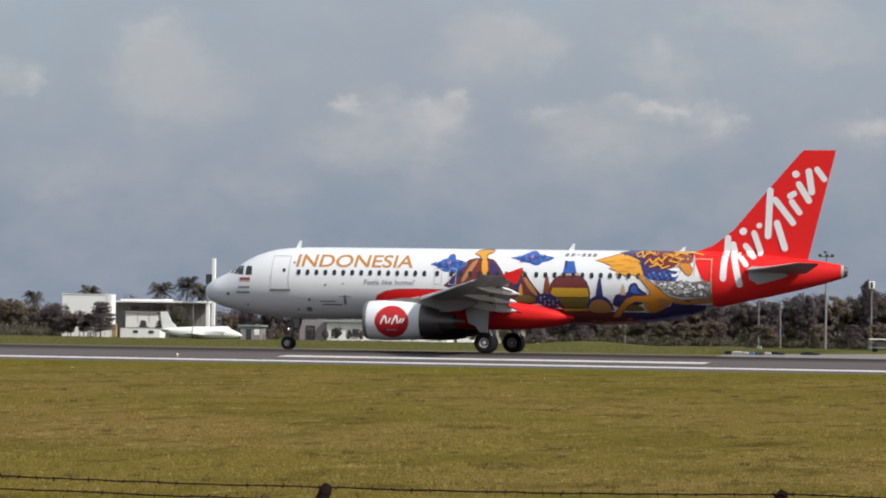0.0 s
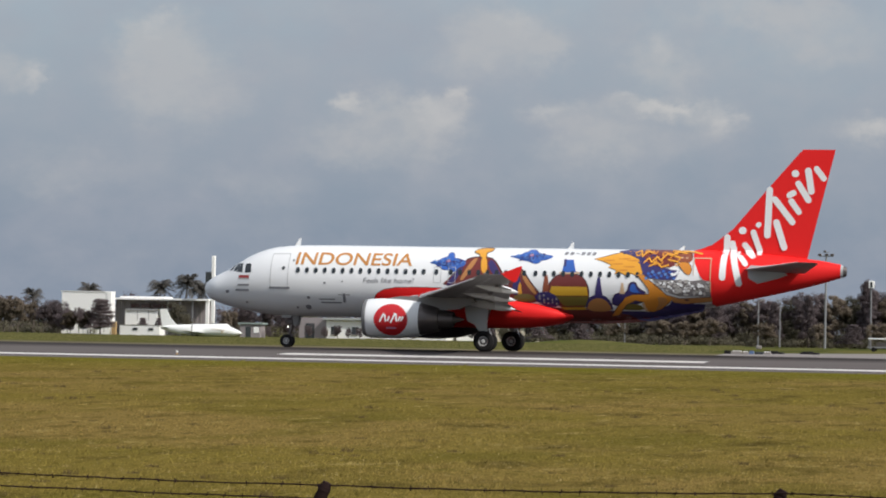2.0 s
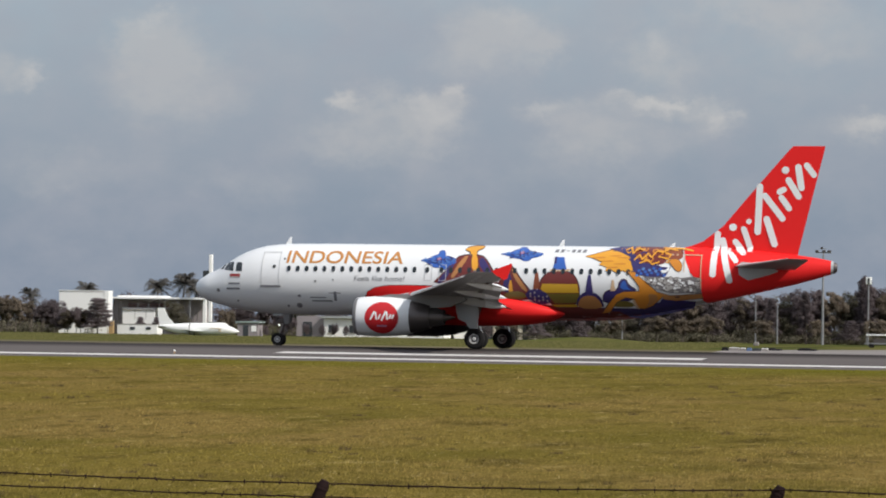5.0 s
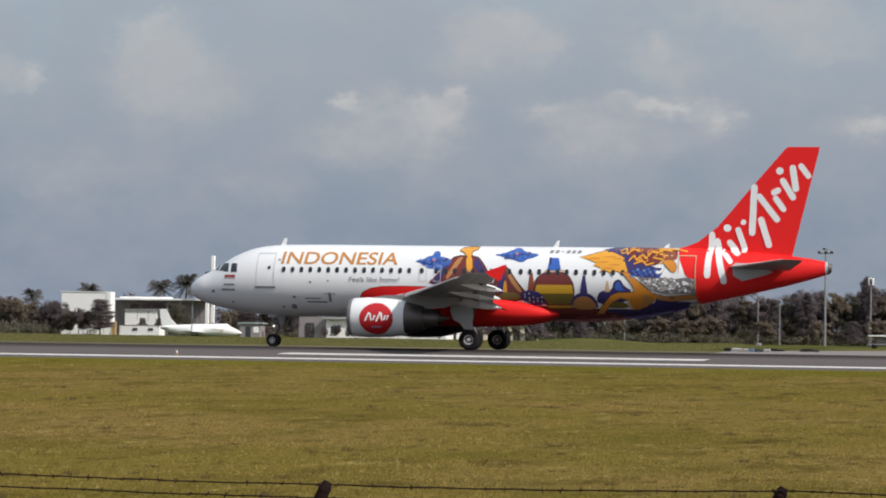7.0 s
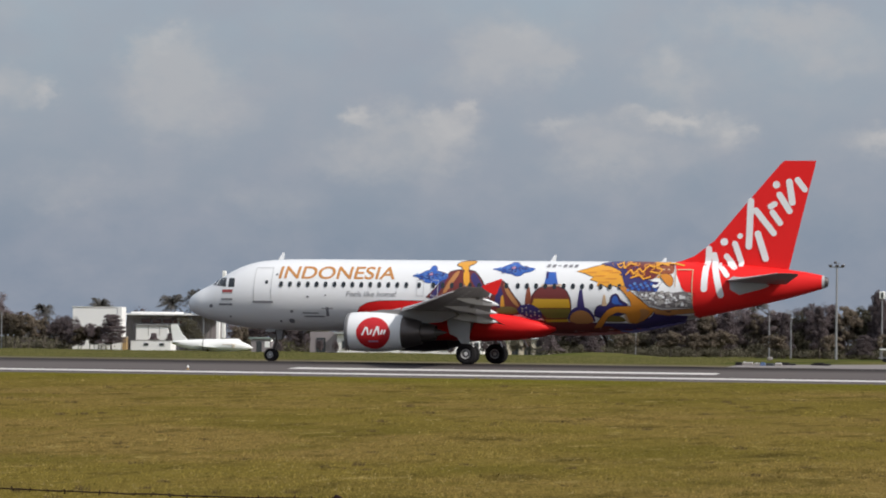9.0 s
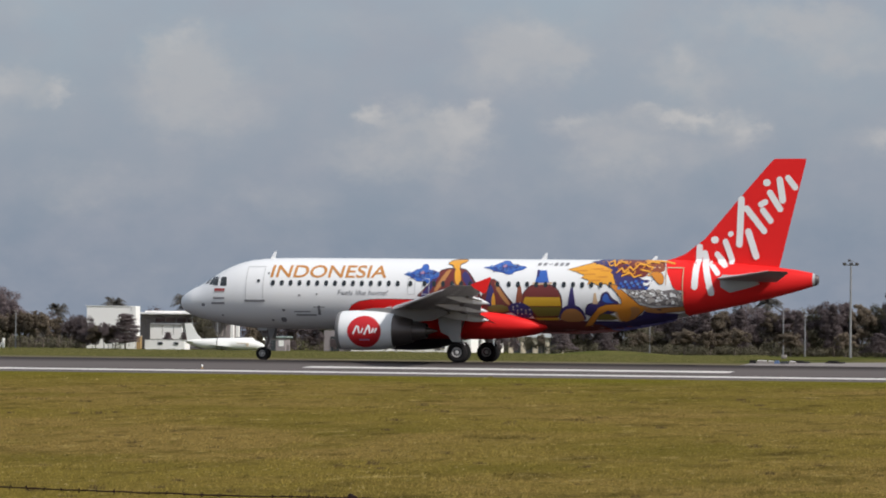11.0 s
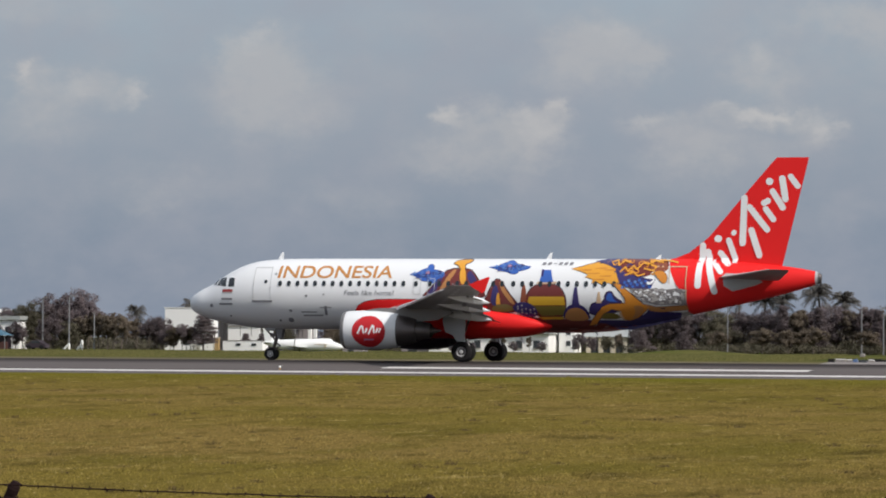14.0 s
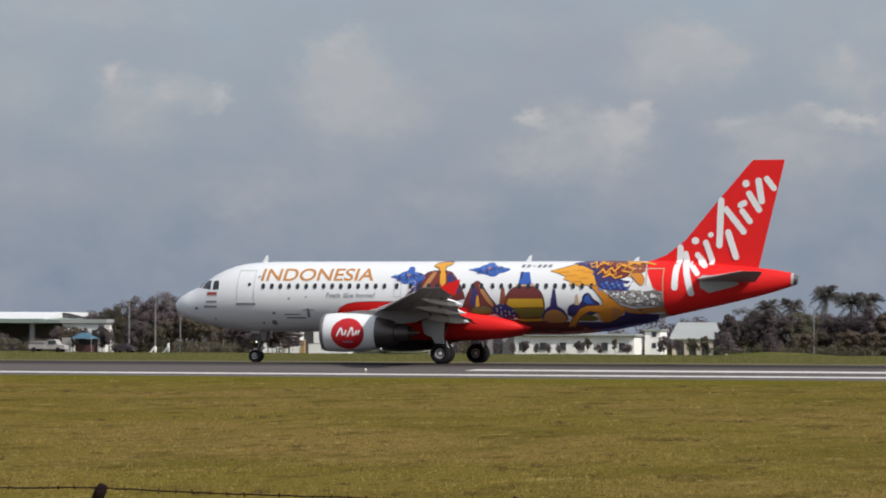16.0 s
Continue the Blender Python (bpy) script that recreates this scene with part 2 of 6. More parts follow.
def asphalt_mat():
    """Weathered runway asphalt, with dark tyre rubber along the crown."""
    m = mat("asphalt", (0.122, 0.108, 0.105), 0.95, var=0.10, scale=0.25, spec=0.02)
    add, link, calc, blend = wire_nodes(m.node_tree)
    bsdf = [n for n in m.node_tree.nodes if n.type == "BSDF_PRINCIPLED"][0]
    old = bsdf.inputs["Base Color"].links[0].from_socket
    tc = add("ShaderNodeTexCoord")
    sep = add("ShaderNodeSeparateXYZ")
    link(tc.outputs["Object"], sep.inputs[0])
    off = calc("DIVIDE", calc("ABSOLUTE", sep.outputs[1]), 13.0)
    mp = add("ShaderNodeMapping")
    mp.inputs["Scale"].default_value = (0.03, 1.6, 1)
    link(tc.outputs["Object"], mp.inputs[0])
    n = add("ShaderNodeTexNoise")
    link(mp.outputs[0], n.inputs["Vector"])
    n.inputs["Scale"].default_value, n.inputs["Detail"].default_value = 1.0, 5.0
    rub = calc("MULTIPLY", calc("SUBTRACT", 1.0, off), calc("ADD", 1.1, calc("MULTIPLY", n.outputs["Fac"], 2.4)))
    rub.node.use_clamp = True
    link(blend(calc("MULTIPLY", rub, 0.9), old, (0.040, 0.035, 0.034)), bsdf.inputs["Base Color"])
    return m


def glow(name, colour, strength):
    m = bpy.data.materials.new(name)
    m.use_nodes = True
    bsdf = m.node_tree.nodes["Principled BSDF"]
    bsdf.inputs["Base Color"].default_value = (*colour, 1)
    bsdf.inputs["Emission Color"].default_value = (*colour, 1)
    bsdf.inputs["Emission Strength"].default_value = strength
    return m


GRASS = ground_mat()
ROUGH_GRASS = mat("rough_grass_blades", (0.084, 0.090, 0.028), 0.95, var=0.5, scale=0.06, tint=(0.125, 0.110, 0.042), island=0.25, spec=0.05)
ASPHALT = asphalt_mat()
LINE_PAINT = mat("line_paint", (0.62, 0.60, 0.57), 0.8, var=0.16, scale=2.0, tint=(0.4, 0.38, 0.36))
# the livery red darkened, so the badge carries its shading in colour
BADGE_SHADED_RED = mat("badge_shaded_red", (0.52, 0.014, 0.020), 0.45, var=0.05)
FLAG_RED = mat("flag_red_paint", (0.33, 0.04, 0.04), 0.5, var=0.08)
TAXI = mat("taxiway_concrete", (0.25, 0.225, 0.215), 0.95, var=0.2, scale=0.12, spec=0.05)
CONCRETE = mat("concrete", (0.30, 0.275, 0.262), 0.95, var=0.14, scale=0.15, spec=0.05)
WHITE = mat("white_gloss_paint", (0.78, 0.79, 0.805), 0.32, var=0.01, scale=0.8, coat=0.3, tint=(0.66, 0.67, 0.68))
BELLY_GREY = mat("grey_gloss_paint", (0.42, 0.43, 0.45), 0.35, var=0.06, coat=0.2)
RED = mat("red_gloss_paint", (0.78, 0.020, 0.020), 0.55, var=0.05, scale=0.7, spec=0.2, coat=0.0, tint=(0.46, 0.008, 0.01))
WING_GREY = mat("wing_grey_paint", (0.215, 0.207, 0.208), 0.42, var=0.14, scale=1.2, tint=(0.15, 0.14, 0.14))
SLAT_GREY = mat("slat_grey_paint", (0.62, 0.61, 0.61), 0.35, var=0.1, scale=2.0)
FLAP_GREY = mat("flap_grey_paint", (0.36, 0.355, 0.36), 0.45, var=0.1, scale=1.5, tint=(0.2, 0.19, 0.19))
FAIRING = mat("pale_fairing_paint", (0.60, 0.60, 0.60), 0.4, var=0.12, scale=2.0)
METAL = mat("bare_metal", (0.62, 0.62, 0.63), 0.32, metal=0.9, var=0.08)
DARK_METAL = mat("scorched_metal", (0.15, 0.130, 0.126), 0.4, metal=0.7, var=0.2, scale=2)
RUBBER = mat("tyre_rubber", (0.020, 0.019, 0.020), 0.85, var=0.15, scale=3, spec=0.15)
RIM = mat("wheel_metal", (0.17, 0.165, 0.17), 0.5, metal=0.4, var=0.1)
WELL_SHADE = mat("painted_well_shade", (0.02, 0.02, 0.022), 0.8, var=0.05)
GLASS = mat("dark_cabin_glass", (0.025, 0.03, 0.036), 0.12, var=0.1, scale=3, spec=0.6)
PANEL_LINE = mat("panel_line_grey", (0.50, 0.51, 0.52), 0.5, var=0.05)
ORANGE = mat("orange_lettering", (0.52, 0.225, 0.055), 0.35, var=0.05, coat=0.2)
GREY_TEXT = mat("grey_lettering", (0.22, 0.22, 0.24), 0.4, var=0.05)


def art(name, c):
    return mat(name, c, 0.35, var=0.07, scale=3.0, coat=0.2)


A_BLUE = art("blue_art_paint", (0.034, 0.115, 0.45))
A_NAVY = art("navy_art_paint", (0.038, 0.028, 0.135))
A_SKY = art("pale_blue_art_paint", (0.10, 0.22, 0.52))
A_PINK = art("pink_art_paint", (0.42, 0.22, 0.34))
A_BROWN = art("maroon_art_paint", (0.155, 0.024, 0.020))
A_RUST = art("rust_art_paint", (0.25, 0.065, 0.028))
A_ORANGE = art("orange_art_paint", (0.60, 0.225, 0.025))
A_AMBER = art("amber_art_paint", (0.74, 0.34, 0.03))
A_YELLOW = art("yellow_art_paint", (0.56, 0.32, 0.022))
A_OLIVE = art("olive_art_paint", (0.17, 0.13, 0.024))
A_CREAM = art("cream_art_paint", (0.60, 0.42, 0.27))
A_STONE = art("stone_grey_art_paint", (0.42, 0.40, 0.39))
A_SLATE = art("slate_grey_art_paint", (0.20, 0.185, 0.19))
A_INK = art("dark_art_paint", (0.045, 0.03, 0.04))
A_TAN = art("tan_art_paint", (0.45, 0.20, 0.065))


# ---- mesh helpers ----
def finish(me, material, smooth=True, angle=40):
    me.materials.append(material)
    if smooth:
        me.polygons.foreach_set("use_smooth", [True] * len(me.polygons))
        me.set_sharp_from_angle(angle=radians(angle))
    return me


def part(name, bm, material, parent=None, label="", smooth=True, angle=40):
    """Links a bmesh as one mesh object under a thing or a part."""
    me = bpy.data.meshes.new(name)
    bmesh.ops.recalc_face_normals(bm, faces=bm.faces)
    bm.to_mesh(me)
    bm.free()
    ob = new(name, finish(me, material, smooth, angle))
    ob.parent = parent
    return tagged(ob, label)


def part_of(name, verts, faces, material, parent=None, label="", smooth=False):
    me = bpy.data.meshes.new(name)
    me.from_pydata([tuple(v) for v in verts], [], [tuple(f) for f in faces])
    me.update()
    ob = new(name, finish(me, material, smooth))
    ob.parent = parent
    return tagged(ob, label)


def thing(name, label, category, group="", at=(0, 0, 0)):
    ob = new(name)
    ob.location = at
    return tagged(ob, label, category, group)


def box(bm, x0, x1, y0, y1, z0, z1, bevel=0.0):
    r = bmesh.ops.create_cube(bm, size=1.0)
    bmesh.ops.scale(bm, verts=r["verts"], vec=(x1 - x0, y1 - y0, z1 - z0))
    bmesh.ops.translate(bm, verts=r["verts"], vec=((x0 + x1) / 2, (y0 + y1) / 2, (z0 + z1) / 2))
    if bevel:
        es = list({e for v in r["verts"] for e in v.link_edges})
        bmesh.ops.bevel(bm, geom=es, offset=bevel, segments=1, affect="EDGES")
    return bm


def boxed(*dims, bevel=0.0):
    return box(bmesh.new(), *dims, bevel=bevel)


def loft(rings, cap=True):
    """A bmesh through rings of points of equal number."""
    bm = bmesh.new()
    vs = [[bm.verts.new(p) for p in r] for r in rings]
    n = len(rings[0])
    for a, b in zip(vs, vs[1:]):
        for i in range(n):
            bm.faces.new((a[i], a[(i + 1) % n], b[(i + 1) % n], b[i]))
    if cap:
        bm.faces.new(vs[0][::-1])
        bm.faces.new(vs[-1])
    return bm


def tube(bm, a, b, r0, r1=None, n=10):
    """A tapered round bar from a to b."""
    r1 = r0 if r1 is None else r1
    a, b = Vector(a), Vector(b)
    q = (b - a).to_track_quat("Z", "Y")
    ends = []
    for c, r in ((a, r0), (b, r1)):
        ends.append([bm.verts.new(c + q @ Vector((r * math.cos(t), r * math.sin(t), 0))) for t in (2 * math.pi * i / n for i in range(n))])
    for i in range(n):
        bm.faces.new((ends[0][i], ends[0][(i + 1) % n], ends[1][(i + 1) % n], ends[1][i]))
    bm.faces.new(ends[0][::-1])
    bm.faces.new(ends[1])
    return bm


def lathe(profile, axis="x", n=40, at=(0, 0, 0), cap=True):
    """Turns (along, radius) pairs about an axis."""
    rings = []
    for s, r in profile:
        ring = []
        for i in range(n):
            t = 2 * math.pi * i / n
            c, d = r * math.cos(t), r * math.sin(t)
            v = {"x": (s, c, d), "y": (c, s, d), "z": (c, d, s)}[axis]
            ring.append((v[0] + at[0], v[1] + at[1], v[2] + at[2]))
        rings.append(ring)
    return loft(rings, cap)


def slab(poly, y0, y1):
    """A flat outline of (x, z) given thickness along y."""
    bm = bmesh.new()
    f = bm.faces.new([bm.verts.new((x, y0, z)) for x, z in poly])
    r = bmesh.ops.extrude_face_region(bm, geom=[f])
    bmesh.ops.translate(bm, verts=[v for v in r["geom"] if isinstance(v, bmesh.types.BMVert)], vec=(0, y1 - y0, 0))
    return bm


# ---- ground, runway and markings ----
PROFILE = [(-2500, -2.0), (-700, -0.6), (-230, -0.3), (-194, -0.3), (-180, -0.75), (-164, -1.3), (-130, -1.22), (-80, -0.92), (-40, -0.64), (-26, -0.56),
           (-23, -0.47), (-17, -0.24), (-8, -0.06), (0, 0.0), (8, -0.06), (17, -0.24), (26, -0.5), (45, -0.62), (90, -0.62), (150, -0.58), (215, -0.52), (300, -0.5), (900, -0.5), (4500, -0.5)]


def ground_z(y):
    return float(np.interp(y, [a for a, _ in PROFILE], [b for _, b in PROFILE]))


def strip(name, ys, xs, lift, material, label, kind="structure"):
    """A sheet along the runway that follows the ground's cross profile."""
    verts = [(x, y, ground_z(y) + lift(y)) for y in ys for x in xs]
    n = len(xs)
    faces = [(j * n + i, j * n + i + 1, (j + 1) * n + i + 1, (j + 1) * n + i) for j in range(len(ys) - 1) for i in range(n - 1)]
    ob = part_of(name, verts, faces, material, None, "", True)
    return tagged(ob, label, name.replace("_", " "), "", kind)


ys = sorted({*[a for a, _ in PROFILE], *range(-190, -26, 4), *range(-24, 27, 2), *range(30, 300, 10)})
strip("ground", ys, [-4000, -1500, -600, -300, *range(-200, 201, 20), 300, 600, 1500, 4000], lambda y: -0.06 if -25 < y < 25 else 0.0, GRASS,
      "olive mown airfield grass with dry yellow patches")
strip("runway", sorted({-26, -25.2, *range(-24, 25, 2), 25.2, 26}), [-1800, -600, *range(-200, 201, 20), 600, 1800], lambda y: -0.03 if abs(y) > 25.5 else 0.012, ASPHALT,
      "weathered grey asphalt runway with dark rubber on its crown")
strip("edge_line", [-23.4, -22.6, -21.9], [-1800, -600, *range(-200, 201, 20), 600, 1800], lambda y: 0.02, LINE_PAINT, "long white painted runway edge line")
strip("touchdown_stripe", [-18.2, -17, -16.0], [9.7, 17, 25, 32.5], lambda y: 0.02, LINE_PAINT, "white painted touchdown stripe on the runway")


def taxiway():
    verts, faces = [], []
    for y in range(26, 216, 10):
        x0 = 23.9 + (y - 26) * -0.11 + 4.0 * math.exp(-(y - 26) / 12) + max(0, y - 120) * 0.45
        for x in (x0, x0 + 60, x0 + 400):
            verts.append((x, y, ground_z(y) + 0.03))
    for j in range(len(verts) // 3 - 1):
        for i in range(2):
            faces.append((3 * j + i, 3 * j + i + 1, 3 * j + i + 4, 3 * j + i + 3))
    tagged(part_of("taxiway", verts, faces, TAXI, None, "", True), "pale concrete taxiway beyond the runway", "taxiway", "", "structure")

taxiway()

# ---- the airliner: x aft from the nose, y < 0 is its port side, z from the runway ----
TOP = [(0, 3.40), (0.05, 3.60), (0.15, 3.73), (0.31, 3.86), (0.6, 4.04), (0.89, 4.2), (1.48, 4.48), (2.07, 4.86), (2.65, 5.23), (3.24, 5.50), (3.83, 5.70), (4.41, 5.83), (5.12, 5.91), (6.2, 5.96),
       (8, 5.975), (28.3, 5.95), (30.5, 5.92), (33, 5.78), (35.36, 5.56), (36.34, 5.43), (37.3, 5.25), (37.6, 5.1)]
BOT = [(0, 3.28), (0.05, 3.09), (0.15, 2.93), (0.3, 2.8), (0.55, 2.66), (1.16, 2.43), (2.11, 2.2), (3.3, 1.99), (4.48, 1.87), (5.65, 1.83), (7, 1.82), (23, 1.84), (24.8, 1.94), (26.15, 2.07),
       (27.9, 2.32), (29.5, 2.63), (30.6, 2.85), (33.4, 3.46), (35.1, 3.86), (36.35, 4.2), (37.5, 4.56), (37.6, 4.66)]
HALF = [(0, 0.05), (0.05, 0.24), (0.15, 0.39), (0.31, 0.56), (0.6, 0.77), (0.89, 0.93), (1.48, 1.15), (2.07, 1.36), (2.65, 1.53), (3.24, 1.66), (3.83, 1.77), (4.41, 1.85), (5.12, 1.92), (6.2, 1.97), (7, 1.975),
        (23, 1.975), (25, 1.95), (27.9, 1.76), (30.6, 1.43), (33.4, 0.98), (35.1, 0.69), (36.35, 0.47), (37.5, 0.24), (37.6, 0.2)]


def curve_at(table, x):
    return float(np.interp(x, [a for a, _ in table], [b for _, b in table]))


def section(x):
    t, b = curve_at(TOP, x), curve_at(BOT, x)
    return (t + b) / 2, (t - b) / 2, curve_at(HALF, x)


def skin(x, z, off=0.0, port=True):
    """The point of the fuselage's side at station x and height z, lifted off by a little."""
    zc, hh, hw = section(x)
    s = max(-0.995, min(0.995, (z - zc) / hh))
    t = math.asin(s)
    y = hw * math.cos(t)
    ny, nz = math.cos(t) / hw, math.sin(t) / hh
    k = off / math.hypot(ny, nz)
    return Vector((x, (-1 if port else 1) * (y + ny * k), z + nz * k))


def shell(x0, x1, n=56):
    stations = sorted({x0, x1, *[a for a, _ in TOP + BOT + HALF if x0 < a < x1], *[x for x in np.arange(math.ceil(x0), x1, 0.5)]})
    rings = []
    for x in stations:
        zc, hh, hw = section(x)
        rings.append([(x, hw * math.cos(2 * math.pi * i / n), zc + hh * math.sin(2 * math.pi * i / n)) for i in range(n)])
    return loft(rings)


def grid_cut(bm, step_x, step_z):
    """Cuts a flat outline in the x-z plane into small faces, so that it can follow a curved skin."""
    bm.normal_update()
    bmesh.ops.triangulate(bm, faces=bm.faces[:])
    xs, zs = [v.co.x for v in bm.verts], [v.co.z for v in bm.verts]
    for lo, hi, step, no in ((min(xs), max(xs), step_x, (1, 0, 0)), (min(zs), max(zs), step_z, (0, 0, 1))):
        k = math.ceil(lo / step) * step
        while k < hi:
            bmesh.ops.bisect_plane(bm, geom=bm.verts[:] + bm.edges[:] + bm.faces[:], plane_co=Vector(no) * k, plane_no=no)
            k += step
    return bm


def on_skin(name, bm, material, parent, label="", off=0.008, port=True):
    grid_cut(bm, 0.5, 0.07 if min(v.co.z for v in bm.verts) < 2.45 else 0.16)
    for v in bm.verts:
        v.co = skin(v.co.x, v.co.z, off - v.co.y, port)
    me = bpy.data.meshes.new(name)
    bm.to_mesh(me)
    bm.free()
    ob = new(name, finish(me, material, True))
    ob.parent = parent
    return tagged(ob, label)


def outline(poly):
    bm = bmesh.new()
    bm.faces.new([bm.verts.new((x, 0, z)) for x, z in poly])
    return bm


def rounded(poly, passes=2):
    """Corner cutting: a softer outline."""
    for _ in range(passes):
        out = []
        for (x0, z0), (x1, z1) in zip(poly, poly[1:] + poly[:1]):
            out += [(x0 * 0.75 + x1 * 0.25, z0 * 0.75 + z1 * 0.25), (x0 * 0.25 + x1 * 0.75, z0 * 0.25 + z1 * 0.75)]
        poly = out
    return poly


def paint(name, poly, material, parent, label="", layer=1, soft=1, port=True):
    return on_skin(name, outline(rounded(poly, soft) if soft else poly), material, parent, label, 0.006 + 0.006 * layer, port)


def stroke(points, width):
    """A thick line with round ends through points, as a set of flat shapes in one bmesh."""
    bm = bmesh.new()
    for i, ((x0, z0), (x1, z1)) in enumerate(zip(points, points[1:])):
        d = math.atan2(z1 - z0, x1 - x0)
        w = width / 2
        ring = [(x1 + w * math.cos(d + t), z1 + w * math.sin(d + t)) for t in np.linspace(-math.pi / 2, math.pi / 2, 7)]
        ring += [(x0 - w * math.cos(d + t), z0 - w * math.sin(d + t)) for t in np.linspace(-math.pi / 2, math.pi / 2, 7)]
        bm.faces.new([bm.verts.new((x, -0.004 * i, z)) for x, z in ring])
    return bm


def words(text, x0, x1, z0, z1, slant=0.0, bold=0.0):
    """Lettering of the built-in font, fitted to a rectangle in the x-z plane, as a bmesh."""
    cu = bpy.data.curves.new("lettering", "FONT")
    cu.body, cu.size, cu.offset = text, 1.0, bold
    ob = bpy.data.objects.new("lettering", cu)
    scene.collection.objects.link(ob)
    me = bpy.data.meshes.new_from_object(ob.evaluated_get(bpy.context.evaluated_depsgraph_get()))
    bm = bmesh.new()
    bm.from_mesh(me)
    bpy.data.objects.remove(ob)
    bpy.data.meshes.remove(me)
    bpy.data.curves.remove(cu)
    xs, ys2 = [v.co.x for v in bm.verts], [v.co.y for v in bm.verts]
    a, b, c, d = min(xs), max(xs), min(ys2), max(ys2)
    for v in bm.verts:
        fz = (v.co.y - c) / (d - c)
        v.co = (x0 + (v.co.x - a) / (b - a) * (x1 - x0) + slant * fz, 0, z0 + fz * (z1 - z0))
    return bm


def airfoil(xle, chord, y, z, thick, twist=0.0, vertical=False, n=9):
    """A closed ring of aerofoil points; twist in degrees lowers the trailing edge."""
    up, lo = [], []
    for i in range(n + 1):
        s = (1 - math.cos(math.pi * i / n)) / 2
        t = thick * 2.6 * (0.3 * math.sqrt(s) - 0.13 * s - 0.35 * s * s + 0.28 * s ** 3 - 0.1 * s ** 4)
        up.append((s * chord, t * 0.55))
        lo.append((s * chord, -t * 0.45))
    ring = up + lo[-2:0:-1]
    out = []
    for dx, dz in ring:
        if vertical:
            out.append((xle + dx, y + dz, z))
        else:
            out.append((xle + dx, y, z + dz - dx * math.tan(radians(twist))))
    return out


def lerp_rings(stations, f, **kw):
    return loft([f(*s, **kw) for s in stations])


def wheel(plane, x, y, z, r, w):
    """A wheel that turns about y: the rim carries the tyre."""
    rim = part("wheel", lathe([(-w * 0.34, 0.02), (-w * 0.36, r * 0.14), (-w * 0.22, r * 0.2), (-w * 0.2, r * 0.42), (-w * 0.42, r * 0.52), (w * 0.42, r * 0.52), (w * 0.2, r * 0.42),
                               (w * 0.22, r * 0.2), (w * 0.36, r * 0.14), (w * 0.34, 0.02)], "y", 24), RIM, plane, "pale metal wheel hub")
    bm = lathe([(-w * 0.42, r * 0.5), (-w * 0.5, r * 0.62), (-w * 0.49, r * 0.84), (-w * 0.36, r * 0.97), (-w * 0.1, r), (w * 0.1, r), (w * 0.36, r * 0.97), (w * 0.49, r * 0.84),
                (w * 0.5, r * 0.62), (w * 0.42, r * 0.5)], "y", 32, cap=False)
    part("tyre", bm, RUBBER, rim, "black rubber tyre")
    for sy in (-1, 1):
        part("hub_cap", lathe([(sy * w * 0.2, r * 0.2), (sy * w * 0.4, r * 0.17), (sy * w * 0.43, r * 0.04)], "y", 16), FAIRING, rim, "pale hub cap")
        part("rim_ring", lathe([(sy * w * 0.205, r * 0.50), (sy * w * 0.30, r * 0.46), (sy * w * 0.30, r * 0.38), (sy * w * 0.2, r * 0.36)], "y", 24, cap=False), SLAT_GREY, rim, "pale outer rim ring")
    bm = bmesh.new()
    for i in range(8):
        t = 2 * math.pi * i / 8
        for s in (-1, 1):
            tube(bm, (r * 0.3 * math.cos(t), s * w * 0.18, r * 0.3 * math.sin(t)), (r * 0.3 * math.cos(t), s * w * 0.25, r * 0.3 * math.sin(t)), r * 0.05, n=6)
    part("bolt_ring", bm, DARK_METAL, rim)
    rim.location = (x, y, z)
    return rim


